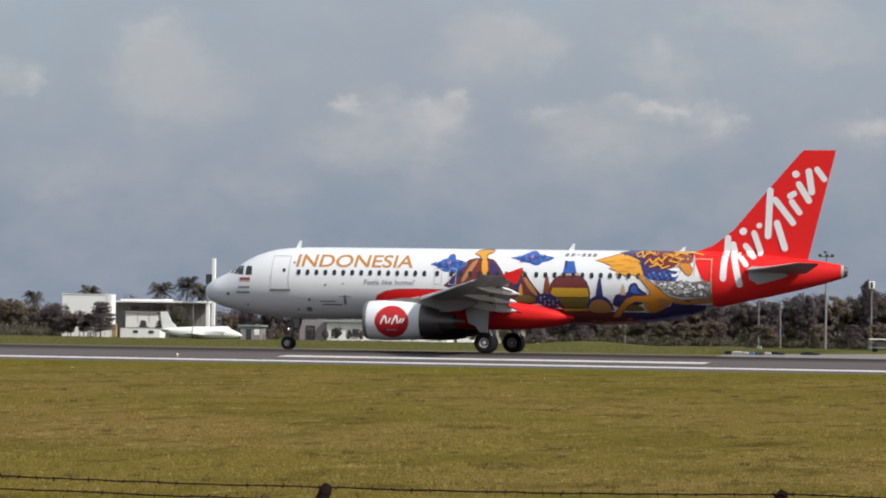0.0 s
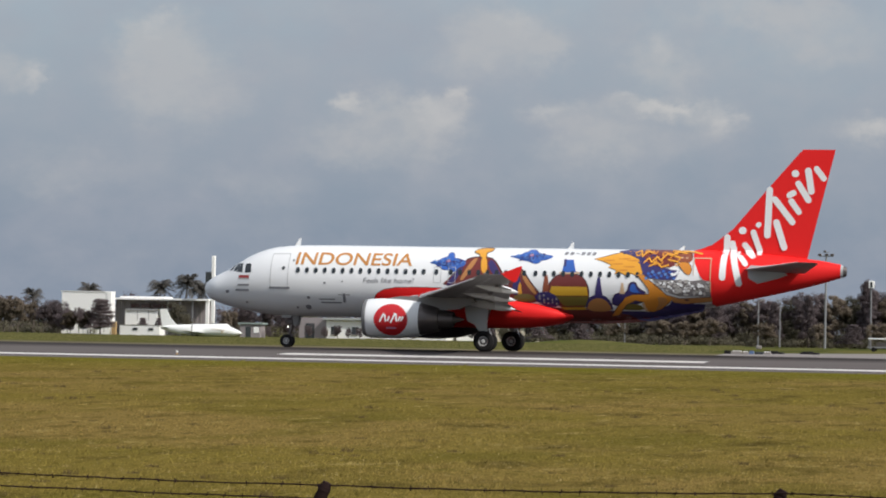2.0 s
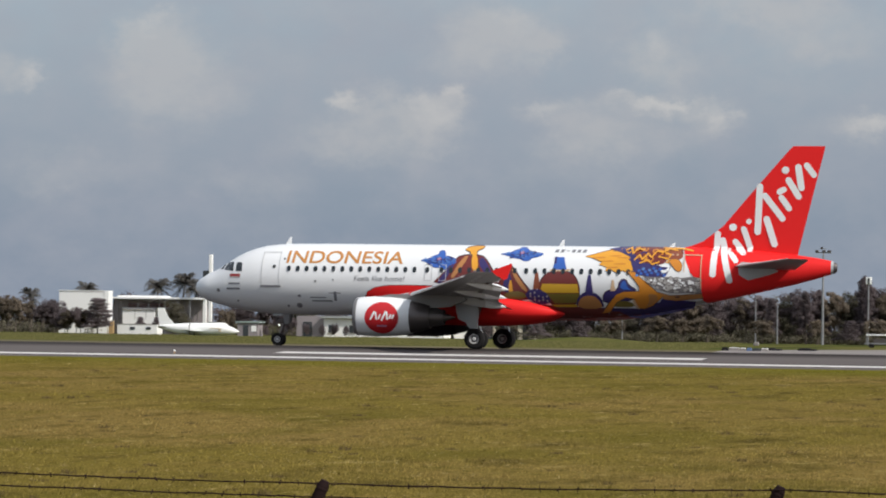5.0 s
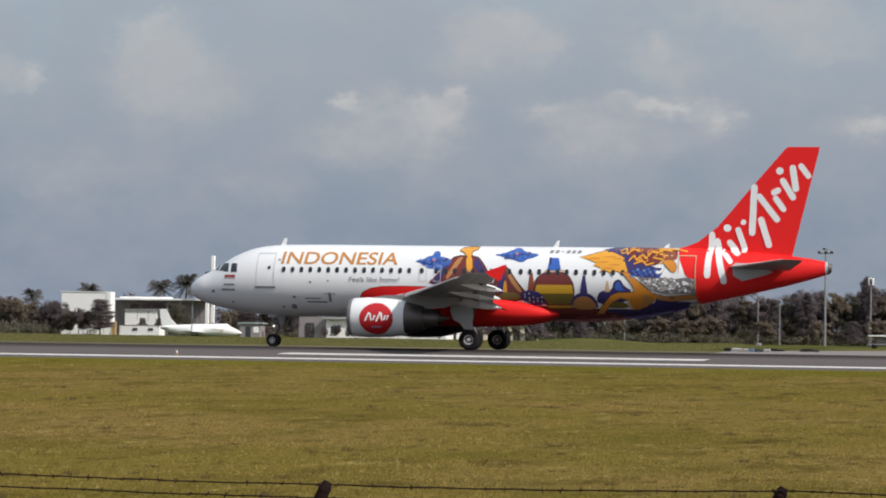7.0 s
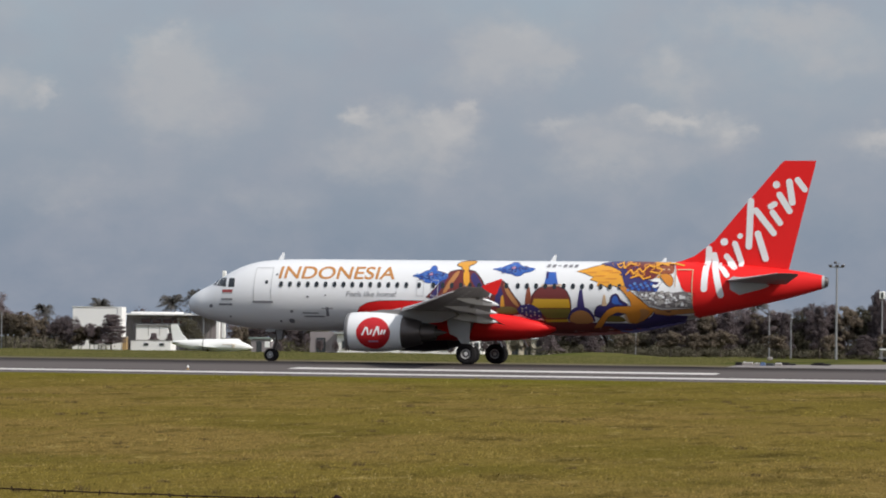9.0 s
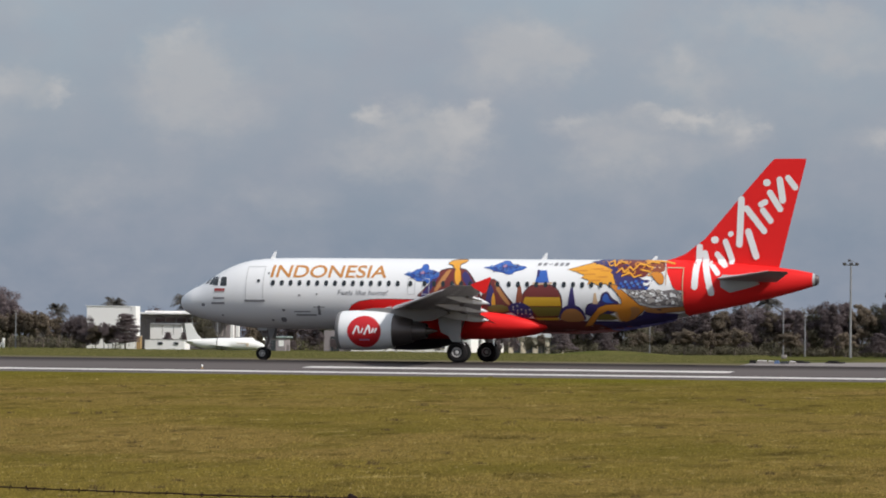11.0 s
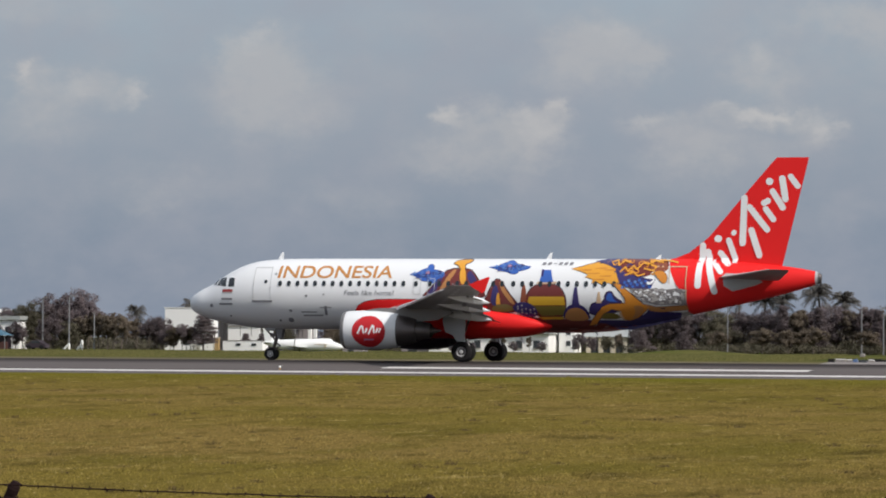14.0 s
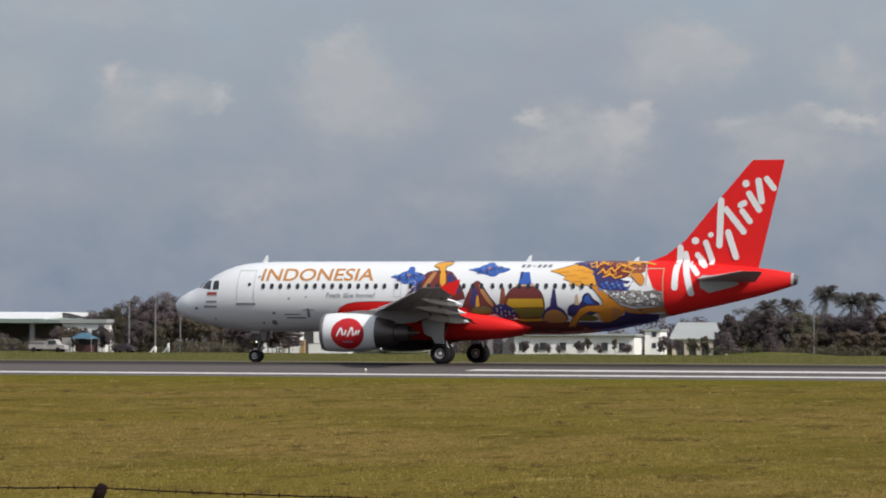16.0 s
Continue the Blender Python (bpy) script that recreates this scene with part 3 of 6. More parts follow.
def engine(plane, side):
    y = side * 5.75
    zc = 1.77
    # starboard cowl: the shade it stands in is put into its dark colour
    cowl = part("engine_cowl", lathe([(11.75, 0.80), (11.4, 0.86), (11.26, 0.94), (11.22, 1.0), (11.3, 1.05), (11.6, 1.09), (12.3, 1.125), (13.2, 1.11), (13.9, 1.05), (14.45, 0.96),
                                      (14.42, 0.9), (13.9, 0.92)], "x", 48, (0, y, zc), cap=False), WHITE if side < 0 else A_INK, plane, "white engine cowl with a red disc on its flank" if side < 0 else "engine cowl coloured dark for the shade it stands in")
    # wing grey here paints in the dark shading along the lip
    part("intake_lip", lathe([(11.45, 0.83), (11.25, 0.93), (11.195, 0.99), (11.27, 1.052), (11.42, 1.078)], "x", 48, (0, y, zc), cap=False), WING_GREY, cowl, "metal intake lip greyed for its dark edge shading")
    part("fan", lathe([(11.95, 0.02), (12.0, 0.3), (11.85, 0.32), (11.85, 0.86)], "x", 32, (0, y, zc), cap=False), DARK_METAL, cowl)
    part("core_duct", lathe([(13.9, 0.93), (14.5, 0.90), (15.0, 0.80), (15.5, 0.66), (15.52, 0.6), (14.0, 0.6)], "x", 40, (0, y, zc), cap=False), DARK_METAL, cowl, "dark scorched engine duct")
    part("exhaust_nozzle", lathe([(15.3, 0.56), (15.9, 0.5), (16.3, 0.42), (16.32, 0.38), (15.4, 0.4)], "x", 32, (0, y, zc), cap=False), DARK_METAL, cowl)
    part("exhaust_cone", lathe([(15.4, 0.34), (16.2, 0.26), (16.9, 0.04)], "x", 24, (0, y, zc)), DARK_METAL, cowl)
    part("pylon", slab([(12.2, 2.84), (13.2, 3.02), (14.6, 3.05), (17.4, 2.95), (17.6, 2.75), (16.6, 2.35), (15.3, 2.25), (14.3, 2.5), (13.0, 2.72)], y - 0.2, y + 0.2), WING_GREY, plane)
    if side < 0:
        # badge: a disc with plain white shapes
        def flank(x, z, off):
            s = max(-0.95, min(0.95, (z - zc) / 1.12))
            r = curve_at([(11.3, 1.05), (11.6, 1.09), (12.3, 1.125), (13.2, 1.11), (13.9, 1.05), (14.45, 0.96)], x)
            return Vector((x, y - (r + off) * math.cos(math.asin(s)), zc + (r + off) * s))

        def badge(name, bm, material, off, label=""):
            grid_cut(bm, 0.2, 0.12)
            for v in bm.verts:
                v.co = flank(v.co.x, v.co.z, off)
            part(name, bm, material, cowl, label)

        cx, cz = 12.93, 1.70
        badge("badge_disc", outline([(cx + 0.97 * math.cos(t), cz + 0.88 * math.sin(t)) for t in np.linspace(0, 2 * math.pi, 40)[:-1]]), BADGE_SHADED_RED, 0.012, "round red badge darkened for shading")
        for k, (a, b) in enumerate([((-0.62, -0.2), (-0.42, 0.3)), ((-0.34, 0.26), (-0.28, -0.16)), ((-0.16, -0.14), (-0.08, 0.12)), ((0.02, -0.24), (0.24, 0.34)), ((0.3, 0.3), (0.34, -0.16)),
                                    ((0.46, -0.12), (0.54, 0.12)), ((0.62, -0.12), (0.70, 0.12))]):
            badge("badge_stroke", stroke([(cx + a[0], cz + 0.06 + a[1] * 0.8), (cx + b[0], cz + 0.06 + b[1] * 0.8)], 0.1), WHITE, 0.022 + 0.001 * k)
        badge("badge_bar", outline([(cx - 0.28, cz - 0.5), (cx + 0.3, cz - 0.5), (cx + 0.3, cz - 0.41), (cx - 0.28, cz - 0.41)]), A_PINK, 0.022)



def wing(plane, side):
    st = [(1.6, 12.15, 6.9, 2.72, 0.86, 2.4), (3.0, 12.88, 6.1, 2.86, 0.70, 2.2), (6.4, 14.68, 4.15, 3.12, 0.46, 1.5), (10.5, 16.85, 3.1, 3.48, 0.32, 1.0), (14.5, 18.97, 2.15, 3.87, 0.21, 0.5),
          (16.9, 20.24, 1.6, 4.12, 0.15, 0.0), (17.05, 20.5, 1.3, 4.14, 0.07, 0.0)]
    w = part("wing", lerp_rings([(x, c, side * y, z, t, tw) for y, x, c, z, t, tw in st], airfoil), WING_GREY, plane, "grey swept wing with drooped flaps")
    # slats let down a little; their pale grey also paints in the edge highlight
    for y0, y1 in ((2.5, 5.2), (6.4, 9.4), (9.45, 12.5), (12.55, 15.9)):
        rings = []
        for y in (y0, y1):
            x = 12.88 + 0.53 * (y - 3)
            z = curve_at([(s[0], s[3]) for s in st], y)
            t = curve_at([(s[0], s[4]) for s in st], y)
            k = 0.42 if y < 6 else 0.32
            rings.append([(x - k * 0.75 + a * k, side * y, z + b * t - 0.12) for a, b in ((0, 0.0), (0.12, 0.2), (0.45, 0.36), (1.0, 0.44), (0.6, 0.1), (0.4, -0.12), (0.12, -0.16))])
        part("slat", loft(rings), SLAT_GREY, w, "pale leading edge slat")
    # flaps lowered
    for y0, y1, c0, c1 in ((2.5, 6.3, 1.0, 1.1), (6.5, 12.9, 1.15, 0.75)):
        rings = []
        for y, c in ((y0, c0), (y1, c1)):
            xt = curve_at([(s[0], s[1] + s[2]) for s in st], y)
            z = curve_at([(s[0], s[3] - s[2] * math.tan(radians(s[5]))) for s in st], y)
            rings.append(airfoil(xt - c * 0.42, c, side * y, z - 0.08, c * 0.16, 14))
        ob = part("flap", loft(rings), FLAP_GREY, w, "lowered grey flap")
        # solid dark strip that paints in the shade of the slot ahead of the flap
        slot = []
        for y, c in ((y0, c0), (y1, c1)):
            xt = curve_at([(q[0], q[1] + q[2]) for q in st], y)
            z = curve_at([(q[0], q[3] - q[2] * math.tan(radians(q[5])) - 0.10 * q[4]) for q in st], y)
            slot.append([(xt - c * 0.62, side * y, z - 0.03), (xt - c * 0.40, side * y, z - 0.03), (xt - c * 0.40, side * y, z - 0.09), (xt - c * 0.62, side * y, z - 0.07)])
        part("flap_slot", loft(slot), DARK_METAL, w, "dark strip for the shade in the slot ahead of the flap")
    rings = []
    for y, c in ((13.0, 0.62), (16.4, 0.5)):
        xt = curve_at([(s[0], s[1] + s[2]) for s in st], y)
        rings.append(airfoil(xt - c * 0.7, c, side * y, curve_at([(s[0], s[3]) for s in st], y) - 0.03, 0.08, 3))
    part("aileron", loft(rings), WING_GREY, w)
    # seams and oval access panels on the underside
    def under(y, q, drop=0.006):
        x, c, z, t, tw = (curve_at([(p[0], p[i]) for p in st], y) for i in (1, 2, 3, 4, 5))
        h = t * 2.6 * (0.3 * math.sqrt(q) - 0.13 * q - 0.35 * q * q + 0.28 * q ** 3 - 0.1 * q ** 4)
        return (x + q * c, side * y, z - 0.45 * h - q * c * math.tan(radians(tw)) - drop)

    spans = (3.2, 4.6, 6.4, 8.4, 10.5, 12.5, 14.5, 16.6)
    for q0, q1 in ((0.13, 0.15), (0.36, 0.375), (0.60, 0.62)):
        verts = [under(y, q) for y in spans for q in (q0, q1)]
        part_of("wing_seam", verts, [(2 * i, 2 * i + 1, 2 * i + 3, 2 * i + 2) for i in range(len(spans) - 1)], DARK_METAL, w)
    for i in range(11):
        y = 5.6 + 0.98 * i
        ring = [under(y + 0.3 * math.cos(t), 0.48 + 0.045 * math.sin(t), 0.007) for t in np.linspace(0, 2 * math.pi, 13)[:-1]]
        part_of("access_panel", ring, [tuple(range(12))], FLAP_GREY, w)
    # canoe fairings of the flap tracks
    for y, x0, x1, z0, z1, r in ((5.2, 16.6, 19.72, 2.80, 2.38, 0.25), (8.5, 17.2, 20.45, 3.30, 2.85, 0.24), (12.4, 19.0, 21.38, 3.60, 3.27, 0.20)):
        rings = []
        for q, k in ((0, 0.05), (0.1, 0.5), (0.3, 1.0), (0.5, 1.05), (0.62, 0.98)):
            zc = z0 + (z1 - z0) * q ** 1.4
            rings.append([(x0 + (x1 - x0) * q, side * y + r * 0.7 * k * math.cos(t), zc + r * k * math.sin(t)) for t in np.linspace(0, 2 * math.pi, 13)[:-1]])
        f = part("flap_track_fairing", loft(rings), FAIRING, w, "slender grey flap fairing")
        # sunlight on the tip is put in as white, against the grey fairing
        rings = []
        for q, k in ((0.625, 1.0), (0.76, 0.86), (0.85, 0.62), (0.93, 0.34), (1.0, 0.03)):
            zc = z0 + (z1 - z0) * q ** 1.4
            rings.append([(x0 + (x1 - x0) * q, side * y + r * 0.7 * k * math.cos(t), zc + r * k * math.sin(t)) for t in np.linspace(0, 2 * math.pi, 13)[:-1]])
        part("fairing_tip", loft(rings), WHITE, f, "pointed fairing tip coloured white as if sunlit")
    part("wingtip_fence", slab([(21.42, 4.2), (21.75, 4.34), (22.44, 4.6), (22.52, 4.58), (22.25, 3.82), (22.1, 3.74), (21.6, 4.02)], side * 17.03, side * 17.1), RED, w, "red wingtip fence")
    part("wingtip_lamp", lathe([(-0.08, 0.01), (-0.04, 0.04), (0.04, 0.04), (0.08, 0.01)], "x", 10, (20.5, side * 17.0, 4.2)), WING_GREY, w, "small wingtip lamp housing")


def tailplane(plane, side):
    st = [(0.7, 31.6, 3.4, 4.86, 0.36, 2.5), (3.4, 33.55, 2.25, 5.02, 0.22, 2.0), (6.1, 35.45, 1.25, 5.22, 0.11, 1.5), (6.22, 35.7, 0.9, 5.23, 0.05, 1.5)]
    t = part("tailplane", lerp_rings([(x, c, side * y, z, th, tw) for y, x, c, z, th, tw in st], airfoil), WING_GREY, plane, "grey tailplane")
    rings = [airfoil(34.4, 0.95, side * 1.1, 4.75, 0.13, 3), airfoil(36.25, 0.45, side * 6.0, 5.17, 0.05, 3)]
    part("elevator", loft(rings), WING_GREY, t)
    # added pale strip: a painted highlight along the leading edge
    edge = []
    for y, x, c, z, th, tw in [(1.5, 32.18, 3.0, 4.91, 0.32, 2.4)] + st[1:3]:
        edge.append([(x + a, side * y, z + b * th) for a, b in ((-0.05, 0.0), (0.02, 0.22), (0.16, 0.36), (0.16, -0.2), (0.02, -0.14))])
    part("leading_edge", loft(edge), SLAT_GREY, t, "pale strip for the highlight on the leading edge")
    # bare plate round the pivot on the fuselage
    plate = [(32.15, 4.95), (32.2, 4.4), (32.7, 4.1), (33.9, 4.42), (34.4, 4.62), (33.6, 5.06), (32.3, 5.12)]
    paint("tailplane_plate", plate, BELLY_GREY, plane, "pale bare plate under the tailplane", 1, 0, side < 0)


def landing_gear(plane, side):
    leg = part("main_gear_leg", tube(tube(bmesh.new(), (17.55, side * 3.9, 2.9), (17.7, side * 3.8, 0.95), 0.15, 0.14, 14), (17.7, side * 3.8, 1.0), (17.71, side * 3.8, 0.5), 0.1, 0.1, 12), BELLY_GREY, plane, "grey main gear leg")
    # closed dark box; its colour stands in for shade inside the wheel well
    part("wheel_well", boxed(16.35, 18.5, min(side * 2.3, side * 4.1), max(side * 2.3, side * 4.1), 2.54, 2.70, bevel=0.03), WELL_SHADE, leg, "dark box for the shade inside the wheel well")
    part("axle", tube(bmesh.new(), (17.71, side * 3.25, 0.585), (17.71, side * 4.35, 0.585), 0.1), METAL, leg)
    part("drag_stay", tube(tube(bmesh.new(), (17.66, side * 3.75, 1.4), (17.6, side * 2.2, 2.4), 0.07), (17.9, side * 3.8, 1.3), (18.1, side * 3.8, 0.75), 0.05), METAL, leg)
    part("gear_door", slab([(16.6, 2.75), (17.95, 2.85), (17.95, 2.2), (17.88, 1.15), (17.4, 1.18), (17.2, 1.5), (16.75, 1.7), (16.62, 2.2)], side * 4.28, side * 4.33), BELLY_GREY, leg, "pale grey gear door")
    return [(wheel(plane, 17.71, side * y, 0.585, 0.585, 0.42), 17.71, side * y, 0.585, 0.585) for y in (3.335, 4.265)]


def letters(bm):
    """The separate letters of a line of words, a dot kept with its stem."""
    left, groups = set(bm.verts), []
    while left:
        stack, found = [left.pop()], []
        while stack:
            v = stack.pop()
            found.append(v)
            for e in v.link_edges:
                o = e.other_vert(v)
                if o in left:
                    left.remove(o)
                    stack.append(o)
        groups.append((min(v.co.x for v in found), max(v.co.x for v in found), found))
    groups.sort(key=lambda g: (g[0], g[1]))
    joined = []
    for lo, hi, found in groups:
        if joined and min(hi, joined[-1][1]) - lo > 0.6 * min(hi - lo, joined[-1][1] - joined[-1][0]):
            joined[-1] = (joined[-1][0], max(hi, joined[-1][1]), joined[-1][2] + found)
        else:
            joined.append((lo, hi, found))
    out = []
    for _, _, found in joined:
        one, at = bmesh.new(), {}
        for v in found:
            at[v] = one.verts.new(v.co)
        for f in {f for v in found for f in v.link_faces}:
            one.faces.new([at[v] for v in f.verts])
        out.append(one)
    bm.free()
    return out


def airliner():
    plane = thing("airliner", "white twin-jet airliner with a red tail and bright painted artwork", "airplane")
    body = part("fuselage", shell(0.0, 30.25), WHITE, plane, "white fuselage with artwork along its rear half")
    part("tail_cone", shell(30.25, 37.27), RED, plane, "red tail cone")
    part("outlet_ring", shell(37.27, 37.42), BELLY_GREY, plane, "pale metal ring ahead of the exhaust outlet")
    part("exhaust_outlet", shell(37.4, 37.6), DARK_METAL, plane, "dark auxiliary exhaust outlet")
    # belly fairing
    rings = []
    for x, k in ((10.6, 0.03), (10.9, 0.45), (11.5, 0.75), (12.4, 0.93), (13.8, 1.0), (17.8, 1.0), (18.8, 0.97), (20.2, 0.80), (21.3, 0.5), (22.2, 0.05)):
        ztop, zbot, hw = 2.35 + 1.22 * k, 2.05 - 0.72 * k ** 0.8, 0.80 + 1.31 * k ** 0.5
        if x > 18:
            ztop = 2.35 + 0.95 * k - 0.05 * (x - 18)
        rings.append([(x, hw * math.copysign(abs(math.cos(t)) ** 0.75, math.cos(t)), (ztop + zbot) / 2 + (ztop - zbot) / 2 * math.copysign(abs(math.sin(t)) ** 0.8, math.sin(t)))
                      for t in np.linspace(0, 2 * math.pi, 41)[:-1]])
    part("belly_fairing", loft(rings), RED, plane, "red belly fairing round the wing root")
    arc = [(10.66, 2.86), (10.86, 3.2), (11.31, 3.43), (12.0, 3.55), (13.2, 3.58), (14.6, 3.56), (17.0, 3.4), (18.6, 3.2), (18.6, 2.4), (11.0, 2.4)]
    paint("fairing_edge", [(x, z + (0.035 if z > 2.5 else 0)) for x, z in arc], A_INK, body, "", 0, 0)
    paint("fairing_paint", arc, RED, body, "red painted arc ahead of the wing", 1, 0)
    # fin with its fillet
    fin_st = [(5.4, 29.9, 5.42, 0.42), (6.1, 30.1, 5.40, 0.52), (6.6, 30.55, 5.07, 0.5), (7.1, 31.06, 4.68, 0.46), (9.4, 33.0, 3.3, 0.34), (11.5, 34.82, 2.0, 0.2), (11.72, 35.05, 1.8, 0.12)]
    fin = part("fin", lerp_rings([(x, c, 0.0, z, t) for z, x, c, t in fin_st], lambda x, c, y, z, t: airfoil(x, c, y, z, t, vertical=True)), RED, plane, "tall red tail fin")
    part("fin_fillet", slab([(28.7, 5.85), (29.4, 6.06), (30.0, 6.3), (30.5, 6.68), (31.1, 7.15), (31.6, 7.0), (32.2, 5.6), (29.5, 5.6)], -0.07, 0.07), RED, fin)
    for s in (-1, 1):
        wing(plane, s)
        engine(plane, s)
        tailplane(plane, s)
    # emblem of the fin: plain white slanting strokes
    strokes = [([(30.82, 6.72), (30.75, 4.41)], 0.36), ([(31.12, 6.36), (31.67, 4.09)], 0.36), ([(31.53, 5.79), (32.0, 5.19)], 0.3), ([(31.83, 6.29), (32.35, 5.67)], 0.34), ([(31.67, 7.11), (31.7, 7.11)], 0.42),
               ([(32.3, 7.01), (32.68, 5.97)], 0.34), ([(32.57, 7.43), (32.6, 7.46)], 0.3), ([(33.18, 9.42), (33.09, 6.86)], 0.38), ([(33.48, 8.9), (34.49, 7.62)], 0.36), ([(33.59, 7.58), (34.05, 6.18)], 0.38),
               ([(34.3, 9.13), (34.54, 9.26)], 0.34), ([(34.41, 8.8), (34.85, 8.2)], 0.34), ([(34.8, 9.79), (35.38, 8.87)], 0.36), ([(34.61, 10.36), (34.63, 10.36)], 0.42), ([(35.35, 10.52), (35.53, 9.36)], 0.38),
               ([(35.82, 10.63), (36.23, 10.09)], 0.34)]
    for k, (pts, w) in enumerate(strokes):
        bm = grid_cut(stroke(pts, w), 0.5, 0.25)
        for v in bm.verts:
            x, z = v.co.x, v.co.z
            if z < 5.9 - 0.0:
                v.co = skin(x, min(z, 5.7), 0.010 + 0.005 * (k % 3) - v.co.y)
            else:
                le, ch, th = (curve_at([(s[0], s[i]) for s in fin_st], z) for i in (1, 2, 3))
                s = max(0.0, min(1.0, (x - le) / ch))
                t = th * 2.6 * (0.3 * math.sqrt(s) - 0.13 * s - 0.35 * s * s + 0.28 * s ** 3 - 0.1 * s ** 4) * 0.45
                v.co.y += -max(t, 0.075 if z < 7.2 else 0.0) - 0.009 - 0.005 * (k % 3)
        part("emblem_stroke", bm, WHITE, fin if min(p[1] for p in pts) > 5.9 else plane)
    # cabin windows
    win = [6.15 + 0.533 * i for i in range(15)] + [14.36, 15.2] + [15.75 + 0.533 * i for i in range(8)] + [20.14 + 0.533 * i for i in range(12)]
    shape = rounded([(-0.112, 4.315), (0.112, 4.315), (0.112, 4.635), (-0.112, 4.635)], 2)
    for port in (True, False):
        shared = None
        for x in win:
            if x < 25.5 and shared is not None:
                ob = new("window", shared)
                ob.parent, ob.location = body, (x - 10.0, 0, 0)
                continue
            at_x = 10.0 if shared is None else x
            ob = on_skin("window", outline([(at_x + a, b) for a, b in shape]), GLASS, body, "", 0.03, port)
            if shared is None:
                shared = ob.data
                ob.location = (x - 10.0, 0, 0)
    # flight deck windows
    panes = [[(2.00, 4.37), (2.14, 4.78), (2.22, 4.82), (2.60, 4.82), (2.66, 4.30)], [(2.83, 4.29), (2.80, 4.76), (2.88, 4.82), (3.12, 4.81), (3.19, 4.74), (3.23, 4.30)], [(1.66, 4.40), (1.90, 4.66), (2.04, 4.74), (1.90, 4.40)]]
    for port in (True, False):
        for p in panes:
            paint("cockpit_window", p, GLASS, body, "dark flight deck pane", 2, 0, port)
    # doors: outlines, sill and pane
    def frame_lines(x0, x1, z0, z1, w, material, name):
        bm = bmesh.new()
        for a, b, c, d in ((x0, x1, z1 - w, z1), (x0, x1, z0, z0 + w), (x0, x0 + w, z0 + w, z1 - w), (x1 - w, x1, z0 + w, z1 - w)):
            bm.faces.new([bm.verts.new((p, 0, q)) for p, q in ((a, c), (b, c), (b, d), (a, d))])
        return on_skin(name, bm, material, body, "", 0.02)
    frame_lines(4.46, 5.56, 3.45, 5.43, 0.035, PANEL_LINE, "door_seam")
    paint("door_sill", [(4.42, 3.38), (5.66, 3.38), (5.66, 3.50), (4.42, 3.50)], GREY_TEXT, body, "", 3, 0)
    paint("door_pane", [(5.16, 4.48), (5.34, 4.48), (5.34, 4.68), (5.16, 4.68)], GLASS, body, "", 3, 1)
    frame_lines(14.2, 14.64, 3.86, 4.78, 0.03, PANEL_LINE, "exit_seam")
    frame_lines(15.05, 15.48, 3.86, 4.78, 0.03, PANEL_LINE, "exit_seam")
    # lettering and small marks
    for bm in letters(words("INDONESIA", 5.94, 12.88, 4.79, 5.52, 0.07, 0.012)):
        on_skin("letter", bm, ORANGE, body, "", 0.016)
    for bm in letters(words("Feels like home!", 10.05, 13.0, 3.80, 4.10, 0.06)):
        on_skin("letter", bm, GREY_TEXT, body, "", 0.016)
    paint("flag_red", [(2.45, 3.98), (3.13, 3.98), (3.13, 4.14), (2.45, 4.14)], FLAG_RED, body, "red upper half of a small flag", 2, 0)
    paint("flag_white", [(2.45, 3.90), (3.13, 3.90), (3.13, 3.98), (2.45, 3.98)], A_STONE, body, "pale lower half of a small flag", 2, 0)
    for x0, x1, z0, z1 in ((2.4, 3.12, 3.53, 3.63), (2.27, 3.12, 3.23, 3.34), (7.4, 8.35, 2.80, 2.86), (7.5, 8.7, 2.60, 2.68), (8.55, 9.25, 3.07, 3.12), (8.82, 8.98, 2.66, 3.18)):
        paint("mark_bar", [(x0, z0), (x1, z0), (x1, z1), (x0, z1)], GREY_TEXT, body, "", 2, 0)
    for i in range(6):
        x0 = 21.65 + 0.32 * i
        if i != 2:
            paint("registration_bar", [(x0, 5.56), (x0 + 0.2, 5.56), (x0 + 0.24, 5.73), (x0 + 0.04, 5.73)], GREY_TEXT, body, "", 2, 0)
    paint("registration_bar", [(22.3, 5.63), (22.52, 5.63), (22.52, 5.67), (22.3, 5.67)], GREY_TEXT, body, "", 2, 0)
    for x, z, r in ((6.76, 2.91, 0.09), (7.76, 3.76, 0.07), (8.81, 3.85, 0.05), (6.68, 2.37, 0.16), (6.01, 2.34, 0.07), (2.92, 2.59, 0.06), (1.72, 3.19, 0.11), (5.82, 5.03, 0.07)):
        paint("service_panel", [(x - r, z - r * 0.8), (x + r, z - r * 0.8), (x + r, z + r * 0.8), (x - r, z + r * 0.8)], GREY_TEXT, body, "", 2, 1)
    artwork(body)
    # aerials
    for x, z, h in ((5.55, 5.93, 0.42), (21.75, 5.94, 0.38), (28.15, 5.93, 0.26)):
        part("aerial", slab([(x - 0.12, z), (x + 0.2, z), (x + 0.24, z + h), (x + 0.12, z + h)], -0.02, 0.02), WHITE, plane, "white blade aerial")
    part("drain_mast", slab([(19.95, 1.5), (20.15, 1.5), (20.42, 1.02), (20.34, 1.02)], -0.02, 0.02), WHITE, plane, "small raked drain mast")
    part("belly_aerial", slab([(24.3, 1.98), (24.5, 1.98), (24.75, 1.55), (24.68, 1.55)], -0.02, 0.02), WHITE, plane)
